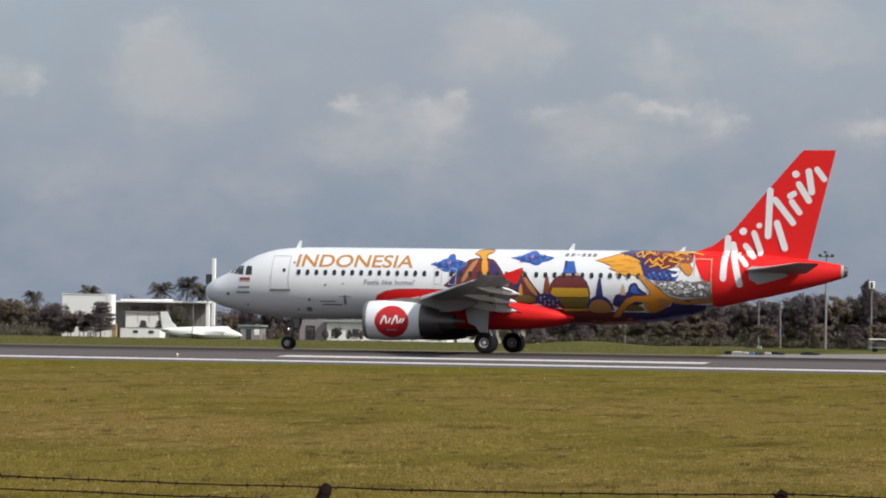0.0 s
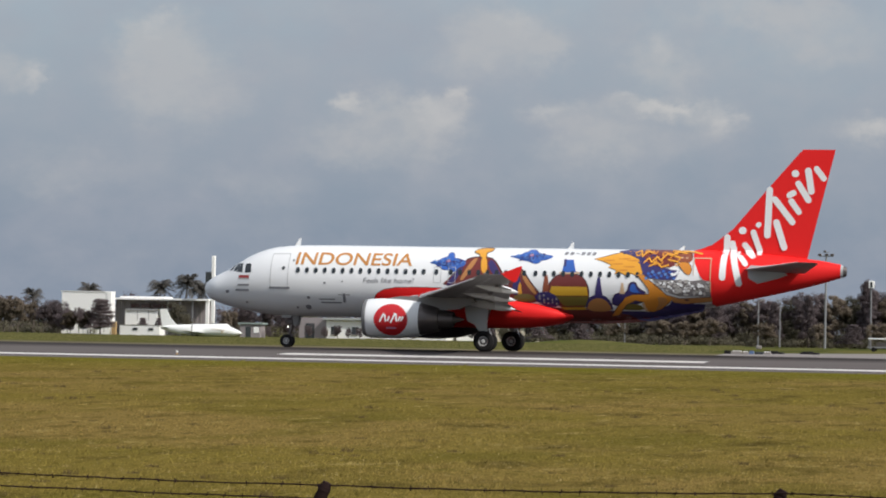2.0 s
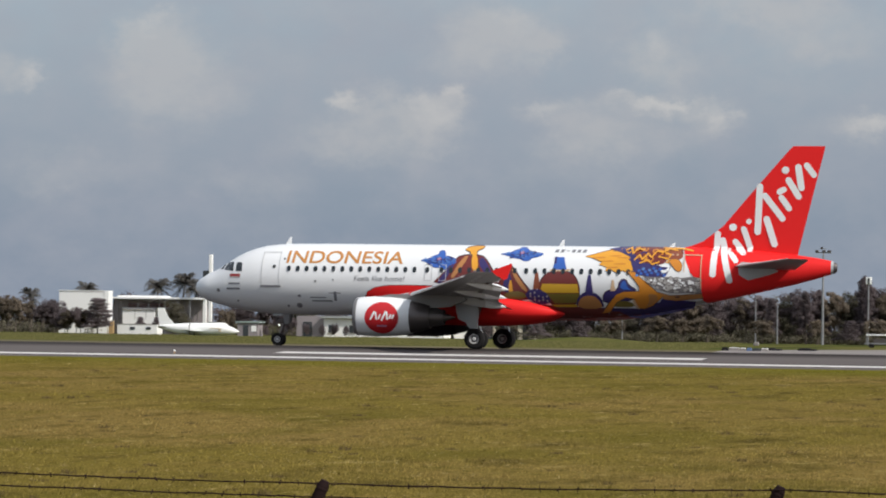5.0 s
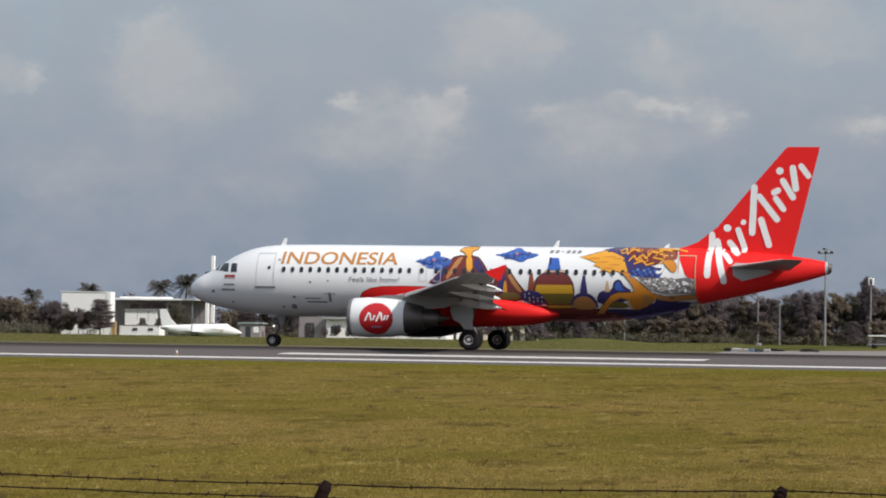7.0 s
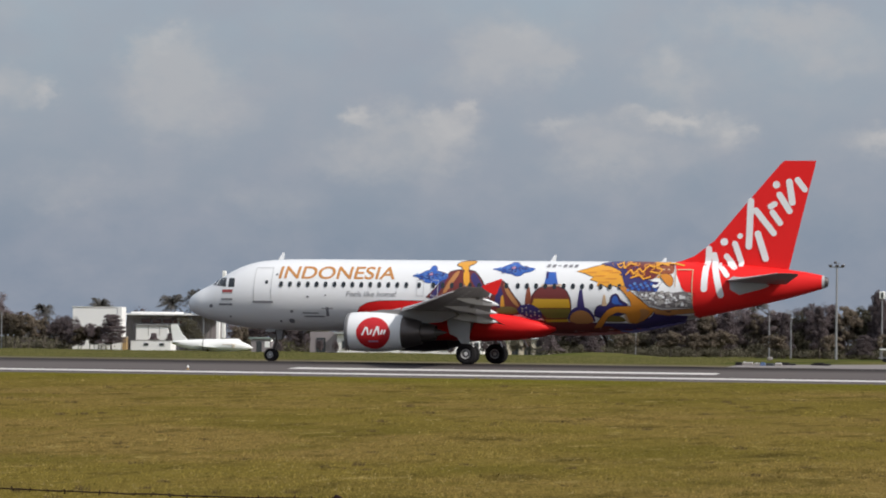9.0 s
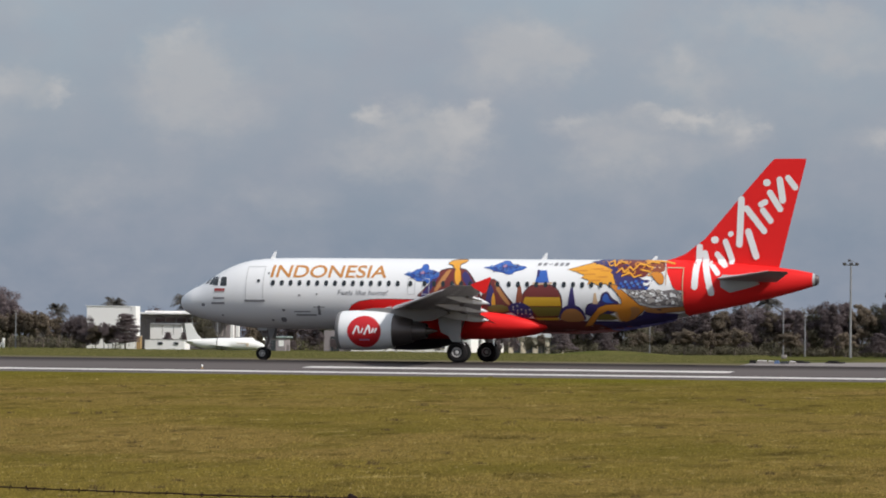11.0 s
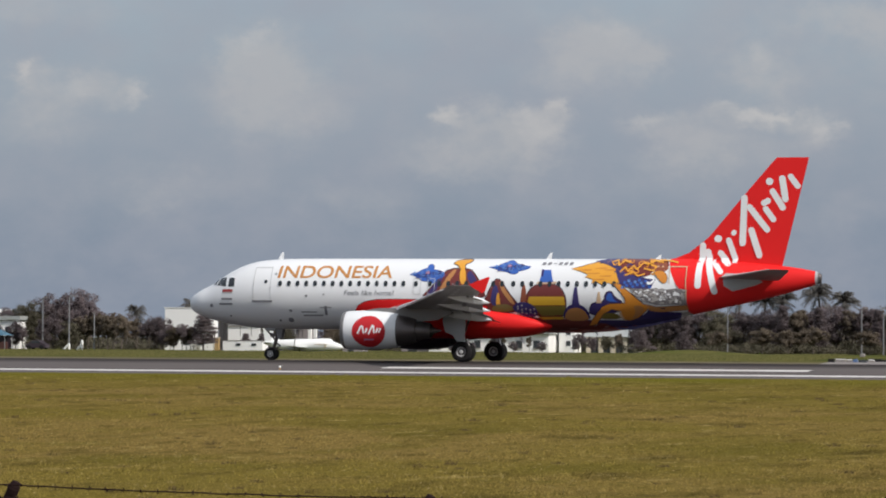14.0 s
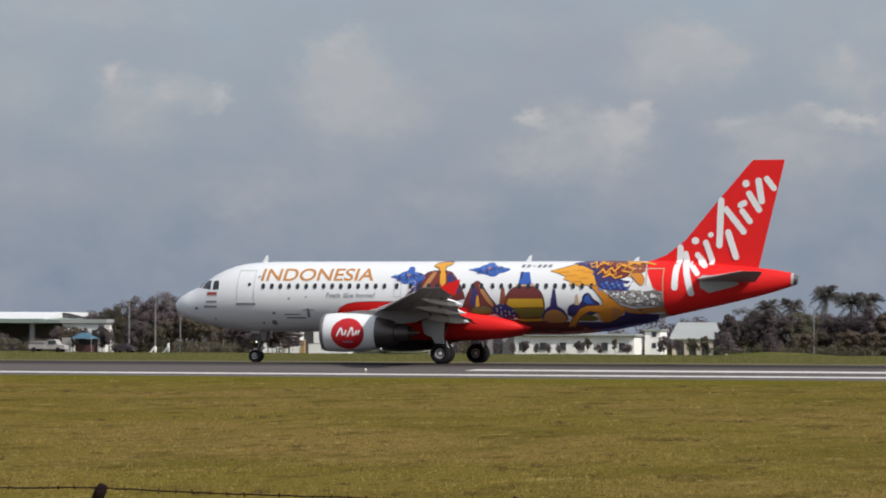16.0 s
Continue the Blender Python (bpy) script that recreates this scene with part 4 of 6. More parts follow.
    # nose gear
    leg = part("nose_gear_leg", tube(tube(tube(bmesh.new(), (5.62, 0, 2.1), (5.2, 0, 0.75), 0.11, 0.1), (5.2, 0, 0.8), (5.07, 0, 0.38), 0.07), (4.6, 0, 1.95), (5.3, 0, 1.15), 0.05), DARK_METAL, plane, "dark raked nose gear leg")
    part("axle", tube(bmesh.new(), (5.07, -0.3, 0.38), (5.07, 0.3, 0.38), 0.06), METAL, leg)
    part("torque_link", slab([(5.22, 1.1), (5.32, 1.1), (5.62, 0.85), (5.2, 0.55), (5.14, 0.6), (5.5, 0.85)], -0.05, 0.05), DARK_METAL, leg)
    for s in (-1, 1):
        part("nose_gear_door", slab([(5.35, 2.0), (5.85, 1.95), (5.72, 1.3), (5.5, 1.25)], s * 0.24, s * 0.27), WING_GREY, leg)
    part("nose_gear_panel", boxed(4.78, 5.36, -0.33, -0.29, 1.72, 2.02, bevel=0.015), BELLY_GREY, leg, "grey gear door panel")
    part("steering_box", boxed(5.0, 5.4, -0.16, 0.16, 1.35, 1.6, bevel=0.03), DARK_METAL, leg)
    part("taxi_lamp", lathe([(-0.04, 0.02), (-0.03, 0.05), (0.03, 0.045)], "x", 12, (5.12, -0.14, 1.2)), glow("taxi_lamp_glow", (1.0, 0.97, 0.9), 1.6), leg, "bright taxi lamp")
    spin = [(wheel(plane, 5.07, s * 0.26, 0.38, 0.38, 0.22), 5.07, s * 0.26, 0.38, 0.38) for s in (-1, 1)]
    for s in (-1, 1):
        spin += landing_gear(plane, s)
    return plane, spin


def artwork(body):
    """Painted scene on the port side: clouds, volcanoes, shrines and a winged beast as plain shapes."""
    def grown(poly, d):
        """The outline pushed outwards by d."""
        area = sum(a[0] * b[1] - b[0] * a[1] for a, b in zip(poly, poly[1:] + poly[:1]))
        sgn = 1 if area > 0 else -1
        out = []
        for a, b, c in zip(poly[-1:] + poly[:-1], poly, poly[1:] + poly[:1]):
            t = Vector((c[0] - a[0], c[1] - a[1]))
            t = t.normalized() if t.length > 1e-6 else Vector((1, 0))
            out.append((b[0] + sgn * t.y * d, b[1] - sgn * t.x * d))
        return out

    def p(name, poly, material, layer=1, soft=1, ink=0.0):
        if ink:
            paint("painted_outline", grown(poly, ink), A_INK, body, "", layer - 0.5, soft)
        paint(name, poly, material, body, "", layer, soft)
    cloud_1 = [(13.82, 5.01), (14.41, 5.13), (14.6, 5.29), (14.92, 5.36), (14.92, 5.58), (15.16, 5.63), (15.32, 5.43), (15.27, 5.3), (15.61, 5.26), (16.11, 5.07), (15.95, 4.85), (15.6, 4.73), (15.54, 4.56),
               (15.33, 4.49), (15.09, 4.62), (14.76, 4.61), (14.53, 4.74), (14.28, 4.93)]
    cloud_2 = [(18.43, 5.45), (18.97, 5.49), (19.17, 5.57), (19.4, 5.7), (19.55, 5.73), (19.61, 5.84), (19.94, 5.84), (20.1, 5.67), (20.48, 5.56), (21.12, 5.48), (20.77, 5.29), (20.39, 5.23), (20.26, 5.06),
               (19.99, 5.03), (19.69, 5.17), (19.3, 5.22), (19.0, 5.34)]
    for poly, cx, cz in ((cloud_1, 15.02, 5.02), (cloud_2, 19.8, 5.42)):
        p("painted_cloud", poly, A_BLUE, 1, 1, ink=0.02)
        for dx, dz, r in ((-0.05, 0.12, 0.17), (0.2, -0.02, 0.15), (-0.25, -0.08, 0.14), (0.4, 0.02, 0.12), (0.05, -0.2, 0.13)):
            p("painted_curl", [(cx + dx + r * math.cos(t), cz + dz + r * 0.75 * math.sin(t)) for t in np.linspace(0, 2 * math.pi, 9)[:-1]], A_NAVY, 2, 0)
            p("painted_curl", [(cx + dx + 0.02 + r * 0.72 * math.cos(t), cz + dz - 0.02 + r * 0.5 * math.sin(t)) for t in np.linspace(0, 2 * math.pi, 9)[:-1]], A_PINK if dz > 0.1 else A_BLUE, 3, 0)
        for k in range(13):
            u = k / 12 - 0.5
            x, z = cx + 1.7 * u + 0.05 * math.sin(5 * k), cz + 0.17 * math.sin(2.4 * k) * (1 - abs(u))
            a, r = 2.1 * k, 0.12 + 0.05 * math.sin(3.7 * k)
            pts = [(x + r * math.cos(a + t) * (1 - 0.1 * t), z + r * 0.7 * math.sin(a + t) * (1 - 0.1 * t)) for t in np.linspace(0, 4.2, 7)]
            on_skin("painted_curl", stroke(pts, 0.05), (A_SKY, A_SKY, A_NAVY)[k % 3], body, "", 0.036 + 0.004 * (k % 3))
    # volcanoes
    p("painted_volcano", [(14.55, 3.62), (15.45, 4.42), (15.9, 4.95), (16.17, 5.34), (17.42, 5.37), (17.85, 5.0), (18.3, 4.3), (18.6, 3.6)], A_BROWN, 1, ink=0.055)
    p("painted_lava", [(15.7, 4.0), (16.0, 4.05), (16.75, 5.3), (16.45, 5.3), (16.1, 4.75)], A_TAN, 2)
    p("painted_slope", [(14.9, 3.7), (15.4, 3.8), (16.0, 4.9), (15.75, 4.75), (15.3, 4.25)], A_NAVY, 2)
    p("painted_slope", [(17.45, 5.3), (17.8, 4.95), (18.3, 4.1), (17.9, 4.1), (17.3, 4.9)], A_NAVY, 2)
    p("painted_lava", [(16.85, 5.38), (17.2, 5.38), (17.35, 4.5), (17.0, 4.4)], A_AMBER, 3)
    p("painted_plume", [(16.35, 5.66), (16.65, 5.88), (17.5, 5.90), (17.42, 5.74), (17.08, 5.62), (17.2, 5.34), (16.82, 5.34), (16.75, 5.55)], A_AMBER, 2, ink=0.055)
    p("painted_volcano", [(18.2, 3.0), (18.6, 3.8), (19.05, 4.78), (19.36, 4.72), (19.85, 3.98), (20.45, 3.28), (20.3, 2.8)], A_BROWN, 1, ink=0.055)
    p("painted_slope", [(18.75, 3.3), (18.95, 4.3), (19.12, 4.5), (19.35, 3.9), (19.3, 3.2)], A_NAVY, 2)
    p("painted_lava", [(19.28, 4.6), (19.4, 4.55), (20.3, 3.35), (20.05, 3.3), (19.5, 4.0)], A_TAN, 3)
    p("painted_lava", [(19.1, 3.2), (19.2, 3.95), (19.32, 3.95), (19.4, 3.2)], A_AMBER, 3)
    p("painted_field", [(18.8, 2.9), (19.0, 3.3), (20.0, 3.32), (20.2, 2.9)], A_OLIVE, 3)
    # large banded shrine
    p("painted_dome", [(20.85, 3.5), (21.08, 4.1), (21.5, 4.46), (22.7, 4.48), (23.13, 3.98), (23.24, 3.33), (23.08, 2.62), (21.93, 2.42), (21.5, 2.72), (20.99, 3.2)], A_BROWN, 1, ink=0.055)
    p("painted_band", [(20.98, 3.45), (21.1, 3.76), (23.12, 3.76), (23.2, 3.27), (21.2, 3.25)], A_YELLOW, 2, 0)
    p("painted_band", [(21.35, 3.20), (23.2, 3.22), (23.12, 2.72), (21.75, 2.66)], A_OLIVE, 2, 0)
    p("painted_band", [(21.55, 2.60), (23.1, 2.62), (23.0, 2.48), (21.8, 2.46)], A_YELLOW, 2, 0)
    p("painted_plinth", [(21.42, 4.46), (22.75, 4.48), (22.6, 4.64), (21.6, 4.62)], A_CREAM, 2)
    p("painted_spire", [(21.66, 4.56), (21.78, 5.28), (22.26, 5.28), (22.47, 4.58)], A_BLUE, 3, 0)
    p("painted_spire", [(21.74, 4.9), (21.72, 5.3), (21.86, 5.3), (21.86, 4.9)], A_NAVY, 4, 0)
    p("painted_tower", [(20.55, 3.4), (20.68, 4.42), (20.84, 4.4), (21.0, 3.5)], A_RUST, 1, 0)
    p("painted_cloth", [(20.0, 3.05), (20.4, 3.48), (21.2, 3.38), (21.58, 2.92), (21.4, 2.6), (20.73, 2.6)], A_NAVY, 3)
    for i in range(12):
        x, z = 20.4 + 0.24 * (i % 5), 2.8 + 0.2 * (i // 5) + 0.06 * (i % 2)
        p("painted_dot", [(x - 0.05, z - 0.05), (x + 0.05, z - 0.05), (x + 0.05, z + 0.05), (x - 0.05, z + 0.05)], A_STONE, 4)
    # small shrine
    p("painted_dome", [(22.95, 2.4), (23.1, 3.0), (23.5, 3.34), (24.1, 3.34), (24.5, 2.96), (24.6, 2.4)], A_NAVY, 2)
    p("painted_dome", [(23.05, 2.4), (23.2, 2.92), (23.6, 3.14), (24.05, 3.12), (24.4, 2.85), (24.5, 2.4)], A_TAN, 3)
    p("painted_spire", [(23.58, 3.3), (23.74, 4.3), (23.88, 4.3), (24.02, 3.3)], A_NAVY, 3, 0)
    # blue temple
    p("painted_temple", [(24.5, 2.7), (24.66, 3.3), (25.0, 3.44), (25.45, 3.46), (25.55, 3.98), (25.85, 4.1), (26.05, 3.7), (26.55, 3.46), (26.1, 2.8)], A_NAVY, 1, ink=0.055)
    p("painted_temple", [(25.55, 3.5), (25.62, 3.9), (25.85, 4.0), (25.98, 3.6), (26.3, 3.46)], A_BLUE, 2)
    p("painted_spire", [(25.0, 3.4), (25.1, 4.02), (25.2, 4.02), (25.3, 3.4)], A_CREAM, 2, 0)
    p("painted_roof", [(24.9, 2.5), (25.2, 2.85), (26.1, 2.85), (26.4, 2.5)], A_OLIVE, 2)
    # ground band under the shrines
    p("painted_base", [(20.6, 2.6), (22.7, 2.5), (24.5, 2.45), (26.0, 2.4), (27.2, 2.4), (27.2, 2.0), (25.6, 1.8), (24.0, 1.7), (20.6, 1.7)], A_BROWN, 0, 0)
    p("painted_base", [(24.4, 2.45), (26.2, 2.45), (26.84, 2.42), (27.77, 2.85), (28.1, 3.3), (28.44, 2.95), (29.76, 2.90), (29.5, 2.5), (28.14, 2.2), (26.6, 1.9), (25.9, 1.95), (25.4, 2.25), (24.6, 2.3)], A_NAVY, 2, 0)
    # winged beast
    p("painted_beast", [(25.95, 4.5), (26.35, 4.48), (26.65, 4.2), (27.1, 3.84), (27.65, 3.36), (28.0, 3.24), (27.8, 3.0), (27.3, 2.62), (26.8, 2.44), (26.42, 2.5), (26.36, 2.98), (25.85, 3.06), (25.35, 2.8), (24.85, 2.22), (24.4, 2.14),
                        (24.9, 2.72), (25.35, 3.2), (25.75, 3.36), (26.66, 3.4), (26.64, 3.68), (26.4, 4.02)], A_ORANGE, 4, 0, ink=0.035)
    p("painted_tail", [(27.75, 3.36), (28.37, 3.19), (30.1, 3.31), (30.17, 3.08), (28.65, 2.92), (28.0, 2.99)], A_TAN, 4, 0, ink=0.02)
    p("painted_shade", [(27.1, 3.3), (27.6, 3.25), (27.7, 3.0), (27.3, 2.68), (26.9, 2.5), (27.2, 2.9)], A_TAN, 5)
    p("painted_crescent", [(26.22, 2.95), (26.32, 2.52), (26.62, 2.38), (26.45, 2.62), (26.36, 2.95)], A_CREAM, 5)
    p("painted_flame", [(23.45, 5.34), (24.02, 5.48), (24.42, 5.61), (25.04, 5.77), (25.67, 5.84), (25.55, 5.68), (25.86, 5.52), (26.18, 5.34), (26.31, 5.02), (26.36, 4.66), (26.06, 4.39), (25.67, 4.57),
                        (25.38, 4.41), (25.04, 4.59), (24.7, 4.52), (24.79, 4.73), (24.3, 4.89), (24.47, 5.02), (23.96, 5.23)], A_AMBER, 2, 0, ink=0.035)
    for x, z in ((24.1, 5.3), (24.6, 5.1), (25.0, 5.4), (25.3, 4.95), (25.5, 5.3), (24.9, 4.75)):
        p("painted_flame_tip", [(x - 0.4, z - 0.03), (x + 0.5, z - 0.08), (x + 0.55, z + 0.04)], A_ORANGE, 3)
    p("painted_mane", [(24.75, 5.80), (25.38, 5.92), (26.68, 5.93), (28.01, 5.90), (28.1, 5.44), (27.4, 4.99), (27.85, 4.78), (28.38, 4.74), (28.19, 4.33), (27.77, 4.14), (27.13, 4.24), (26.4, 4.36), (26.19, 4.87),
                       (26.02, 5.36), (25.49, 5.6)], A_NAVY, 3, 0, ink=0.02)
    p("painted_crest", [(26.0, 5.90), (27.56, 5.93), (28.9, 5.88), (29.1, 5.4), (28.22, 5.28), (27.95, 4.9), (27.3, 4.95), (26.64, 5.05), (26.3, 5.45)], A_BROWN, 4)
    rng = random.Random(5)
    for i in range(24):
        x, z = rng.uniform(25.9, 28.8), rng.uniform(5.0, 5.82)
        if z < 5.2 and x < 26.5:
            continue
        a, r = rng.uniform(0, 6.28), rng.uniform(0.10, 0.22)
        pts = [(x + r * math.cos(a + u) * (1 - 0.12 * u), min(5.88, z + r * 0.8 * math.sin(a + u) * (1 - 0.12 * u))) for u in np.linspace(0, 3.6, 6)]
        bm = stroke(pts, 0.07)
        on_skin("painted_curl", bm, (A_ORANGE, A_AMBER, A_NAVY, A_ORANGE, A_RUST)[i % 5], body, "", 0.040 + 0.003 * (i % 4))
    for k, pts in enumerate((((26.31, 5.16), (26.57, 5.43), (26.75, 5.18), (27.03, 5.5), (27.26, 5.29), (27.56, 5.66), (27.86, 5.57), (28.25, 5.77), (28.68, 5.68)),
                             ((26.63, 4.98), (27.09, 5.14), (27.34, 4.91), (27.72, 5.04)),
                             ((27.68, 5.34), (28.2, 5.23), (28.36, 5.45), (28.02, 5.54)),
                             ((25.75, 5.7), (26.04, 5.84), (26.18, 5.5), (26.43, 5.79), (26.75, 5.7)),
                             ((28.45, 5.82), (29.02, 5.79), (29.53, 5.68)))):
        on_skin("painted_lock", stroke(pts, 0.085), A_AMBER, body, "", 0.056 + 0.003 * k)
    for i in range(14):
        x, z = 26.5 + 0.12 * i, 4.3 + 0.42 * ((i * 0.618) % 1.0)
        p("painted_scale", [(x + 0.1 * math.cos(t), z + 0.09 * math.sin(t)) for t in np.linspace(0, 2 * math.pi, 7)[:-1]], A_BLUE if i % 3 else A_SKY, 5, 0)
    p("painted_belly", [(28.38, 4.74), (28.54, 4.84), (28.92, 4.49), (29.02, 4.75), (29.13, 5.24), (29.32, 4.92), (29.56, 4.2), (28.83, 4.05), (28.1, 4.2)], WHITE, 5, 0)
    p("painted_rock", [(26.87, 4.24), (27.56, 4.22), (28.19, 4.23), (28.83, 4.15), (29.56, 4.25), (30.14, 4.15), (30.1, 3.34), (29.22, 3.35), (28.39, 3.33), (27.87, 3.46), (27.35, 3.82)], A_SLATE, 6, 0)
    for i in range(90):
        x, z = rng.uniform(27.1, 30.0), rng.uniform(3.42, 4.16)
        if z < 3.9 - (x - 27.2) * 0.75:
            continue
        r = rng.uniform(0.07, 0.13)
        p("painted_pebble", [(x + r * math.cos(t), z + r * 0.75 * math.sin(t)) for t in (0, 1.1, 2.1, 3.1, 4.2, 5.3)], (A_STONE, WHITE, A_STONE)[i % 3], 7 + i % 3, 0, ink=0.022)
    p("painted_face", [(27.98, 5.45), (28.26, 5.70), (28.91, 5.66), (29.09, 5.29), (28.66, 5.14), (28.22, 5.24)], A_RUST, 10)
    p("painted_beak", [(28.22, 5.17), (28.76, 5.23), (29.06, 4.91), (28.97, 4.5), (28.71, 4.57), (28.46, 4.85)], A_ORANGE, 11, 1, ink=0.02)
    p("painted_tusk", [(27.86, 4.63), (28.13, 4.58), (28.29, 4.82), (28.36, 4.64), (28.13, 4.43), (27.9, 4.45)], WHITE, 11)
    for x in (28.45, 28.72):
        p("painted_eye", [(x - 0.06, 5.40), (x + 0.06, 5.40), (x + 0.06, 5.48), (x - 0.06, 5.48)], A_CREAM, 12)
    # red paint that runs forward round the rear door
    p("painted_red_edge", [(29.0, 5.92), (30.3, 5.92), (30.3, 3.9), (30.2, 4.15), (29.7, 4.25), (29.5, 4.49), (29.26, 5.02), (29.15, 5.3)], RED, 6, 0)
    p("painted_red_edge", [(30.08, 4.2), (30.3, 4.2), (30.3, 2.82), (30.12, 2.95)], RED, 3, 0)
    p("painted_grey_tip", [(29.5, 2.78), (29.9, 2.92), (30.3, 3.0), (30.3, 2.84), (29.8, 2.74)], A_STONE, 1, 0)
    for a, b, c, d in ((29.12, 30.12, 5.41, 5.46), (30.07, 30.12, 3.6, 5.46), (29.13, 29.17, 4.5, 5.46)):
        p("rear_door_seam", [(a, c), (b, c), (b, d), (a, d)], A_CREAM, 13, 0)


airliner_thing, spinning = airliner()


# ---- plants ----
# leaf colours are lifted and greyed to carry the distance haze
LEAF = mat("tree_leaves", (0.176, 0.143, 0.150), 0.9, var=0.25, scale=0.6, tint=(0.210, 0.172, 0.174), island=0.15, spread=0.3, spec=0.1, through=0.5)
LEAF_DRY = mat("dry_leaves", (0.198, 0.160, 0.122), 0.9, var=0.25, scale=0.6, tint=(0.232, 0.190, 0.148), island=0.15, spread=0.3, spec=0.1, through=0.45)
LEAF_GREEN = mat("green_leaves", (0.134, 0.121, 0.088), 0.9, var=0.25, scale=0.6, tint=(0.165, 0.150, 0.105), island=0.15, spread=0.25, spec=0.1, through=0.35)
PALM_LEAF = mat("palm_leaves", (0.112, 0.106, 0.100), 0.7, var=0.2, scale=0.5, tint=(0.140, 0.130, 0.118), island=0.2, spread=0.2, spec=0.15, through=0.3)
BARK = mat("bark", (0.13, 0.105, 0.085), 0.9, var=0.25, scale=1.5, bump=0.4, bump_scale=8)


def leaf_cloud(centres, radii, per, size, rng):
    """Small leaves, each a bent pair of triangles, scattered through clumps."""
    c = np.repeat(np.array(centres, float), per, axis=0)
    r = np.repeat(np.array(radii, float), per, axis=0)
    n = len(c)
    d = rng.normal(size=(n, 3))
    d /= np.linalg.norm(d, axis=1)[:, None]
    p = c + d * r * (rng.random((n, 1)) ** 0.4)
    nrm = (p - c) / r * 0.8 + rng.normal(size=(n, 3)) * 0.2 + np.array([0, 0, 0.3])
    a = np.cross(nrm, rng.normal(size=(n, 3)))
    a /= np.linalg.norm(a, axis=1)[:, None]
    b = np.cross(nrm, a)
    b /= np.linalg.norm(b, axis=1)[:, None]
    s = size * (0.6 + 0.8 * rng.random((n, 1)))
    v = np.stack([p - a * s, p - b * s * 0.5 + a * s * 0.1, p + a * s, p + b * s * 0.5 + a * s * 0.1], 1).reshape(-1, 3)
    f = np.arange(4 * n).reshape(-1, 4)
    return v, f


def leafy_mesh(name, v, f, material, parent):
    me = bpy.data.meshes.new(name)
    me.from_pydata(v.tolist(), [], f.tolist())
    ob = new(name, finish(me, material, False))
    ob.parent = parent
    return ob


def tree(seed, h, w, style="round", leaf=LEAF):
    """A tree h tall and w wide, with limbs and an uneven crown of leaf clumps."""
    rng = np.random.default_rng(seed)
    ob = thing("tree", "dark green broadleaf tree at the airfield's edge", "tree", "trees along the airfield")
    bm = bmesh.new()
    lean = rng.normal(0, 0.035, 2) * h
    fork = h * {"mass": 0.15, "airy": 0.3, "tiers": 0.3, "tall": 0.3}.get(style, 0.28)
    r0 = 0.024 * h ** 0.9
    mid = (lean[0] * 0.4, lean[1] * 0.4, fork)
    tube(bm, (0, 0, -0.2), mid, r0, r0 * 0.75, 8)
    cs, rs = [], []
    if style in ("tiers", "tall"):
        tube(bm, (mid[0], mid[1], fork - 0.02), (lean[0], lean[1], h * 0.95), r0 * 0.75, 0.03, 7)
        k = 64 if style == "tiers" else 44
        for i in range(k):
            u = (i + 0.5) / k
            if style == "tiers":
                tier = int(u * 8)
                z = h * (0.24 + 0.095 * tier) + rng.normal(0, 0.012 * h)
                rad = w / 2 * (1.0 - 0.105 * tier) * rng.uniform(0.15, 1.0)
                z -= 0.05 * rad
                size = (0.19 * w, 0.19 * w, 0.05 * h)
            else:
                z = h * (0.16 + 0.8 * u)
                rad = w / 2 * (1.0 - 0.9 * u) * rng.uniform(0.2, 1.0)
                size = (0.16 * w, 0.16 * w, 0.055 * h)
            a = i * 2.4 + rng.uniform(-0.5, 0.5)
            q = z / h
            c = (lean[0] * q + rad * math.cos(a), lean[1] * q + rad * math.sin(a), z)
            cs.append(c)
            rs.append([v * rng.uniform(0.7, 1.3) for v in size])
            if i % 2 == 0:
                tube(bm, (lean[0] * q, lean[1] * q, z - 0.25 * rad), c, 0.035, 0.015, 5)
        per = 240
    else:
        # limbs, each with a lobe of its own
        lobes = {"mass": 10, "airy": 9}.get(style, 8)
        for j in range(lobes):
            a = j * 2.4 + rng.uniform(-0.4, 0.4)
            u = (j + 0.5) / lobes
            rad = w / 2 * rng.uniform(0.35, 0.66) * (1.0 - 0.55 * u)
            low = {"mass": 0.26, "airy": 0.42}.get(style, 0.4)
            z = h * (low + (0.80 - low) * u ** 0.8) + rng.normal(0, 0.03 * h)
            lobe = np.array([lean[0] * u + rad * math.cos(a), lean[1] * u + rad * math.sin(a), z])
            start = (mid[0], mid[1], fork * rng.uniform(0.85, 1.0))
            elbow = tuple(np.array(start) * 0.5 + lobe * 0.5 + np.array([0, 0, 0.04 * h]))
            tube(bm, start, elbow, r0 * 0.55, r0 * 0.38, 6)
            tube(bm, elbow, tuple(lobe), r0 * 0.38, r0 * 0.2, 6)
            n = {"mass": 10, "airy": 10}.get(style, 10)
            big = w * {"mass": 0.25, "airy": 0.2}.get(style, 0.22) * rng.uniform(0.8, 1.25)
            for i in range(n):
                d = rng.normal(size=3)
                d /= np.linalg.norm(d)
                c = lobe + d * big * rng.uniform(0.3, 1.0) * np.array([1, 1, 0.75])
                c[2] = min(c[2], h * 0.97)
                cs.append(tuple(c))
                m = w * {"mass": 0.10, "airy": 0.078}.get(style, 0.09) * rng.uniform(0.7, 1.3)
                rs.append((m, m, m * 0.75))
                if i % 3 == 0:
                    tube(bm, tuple(lobe), tuple(c), r0 * 0.18, 0.012, 5)
        per = 150
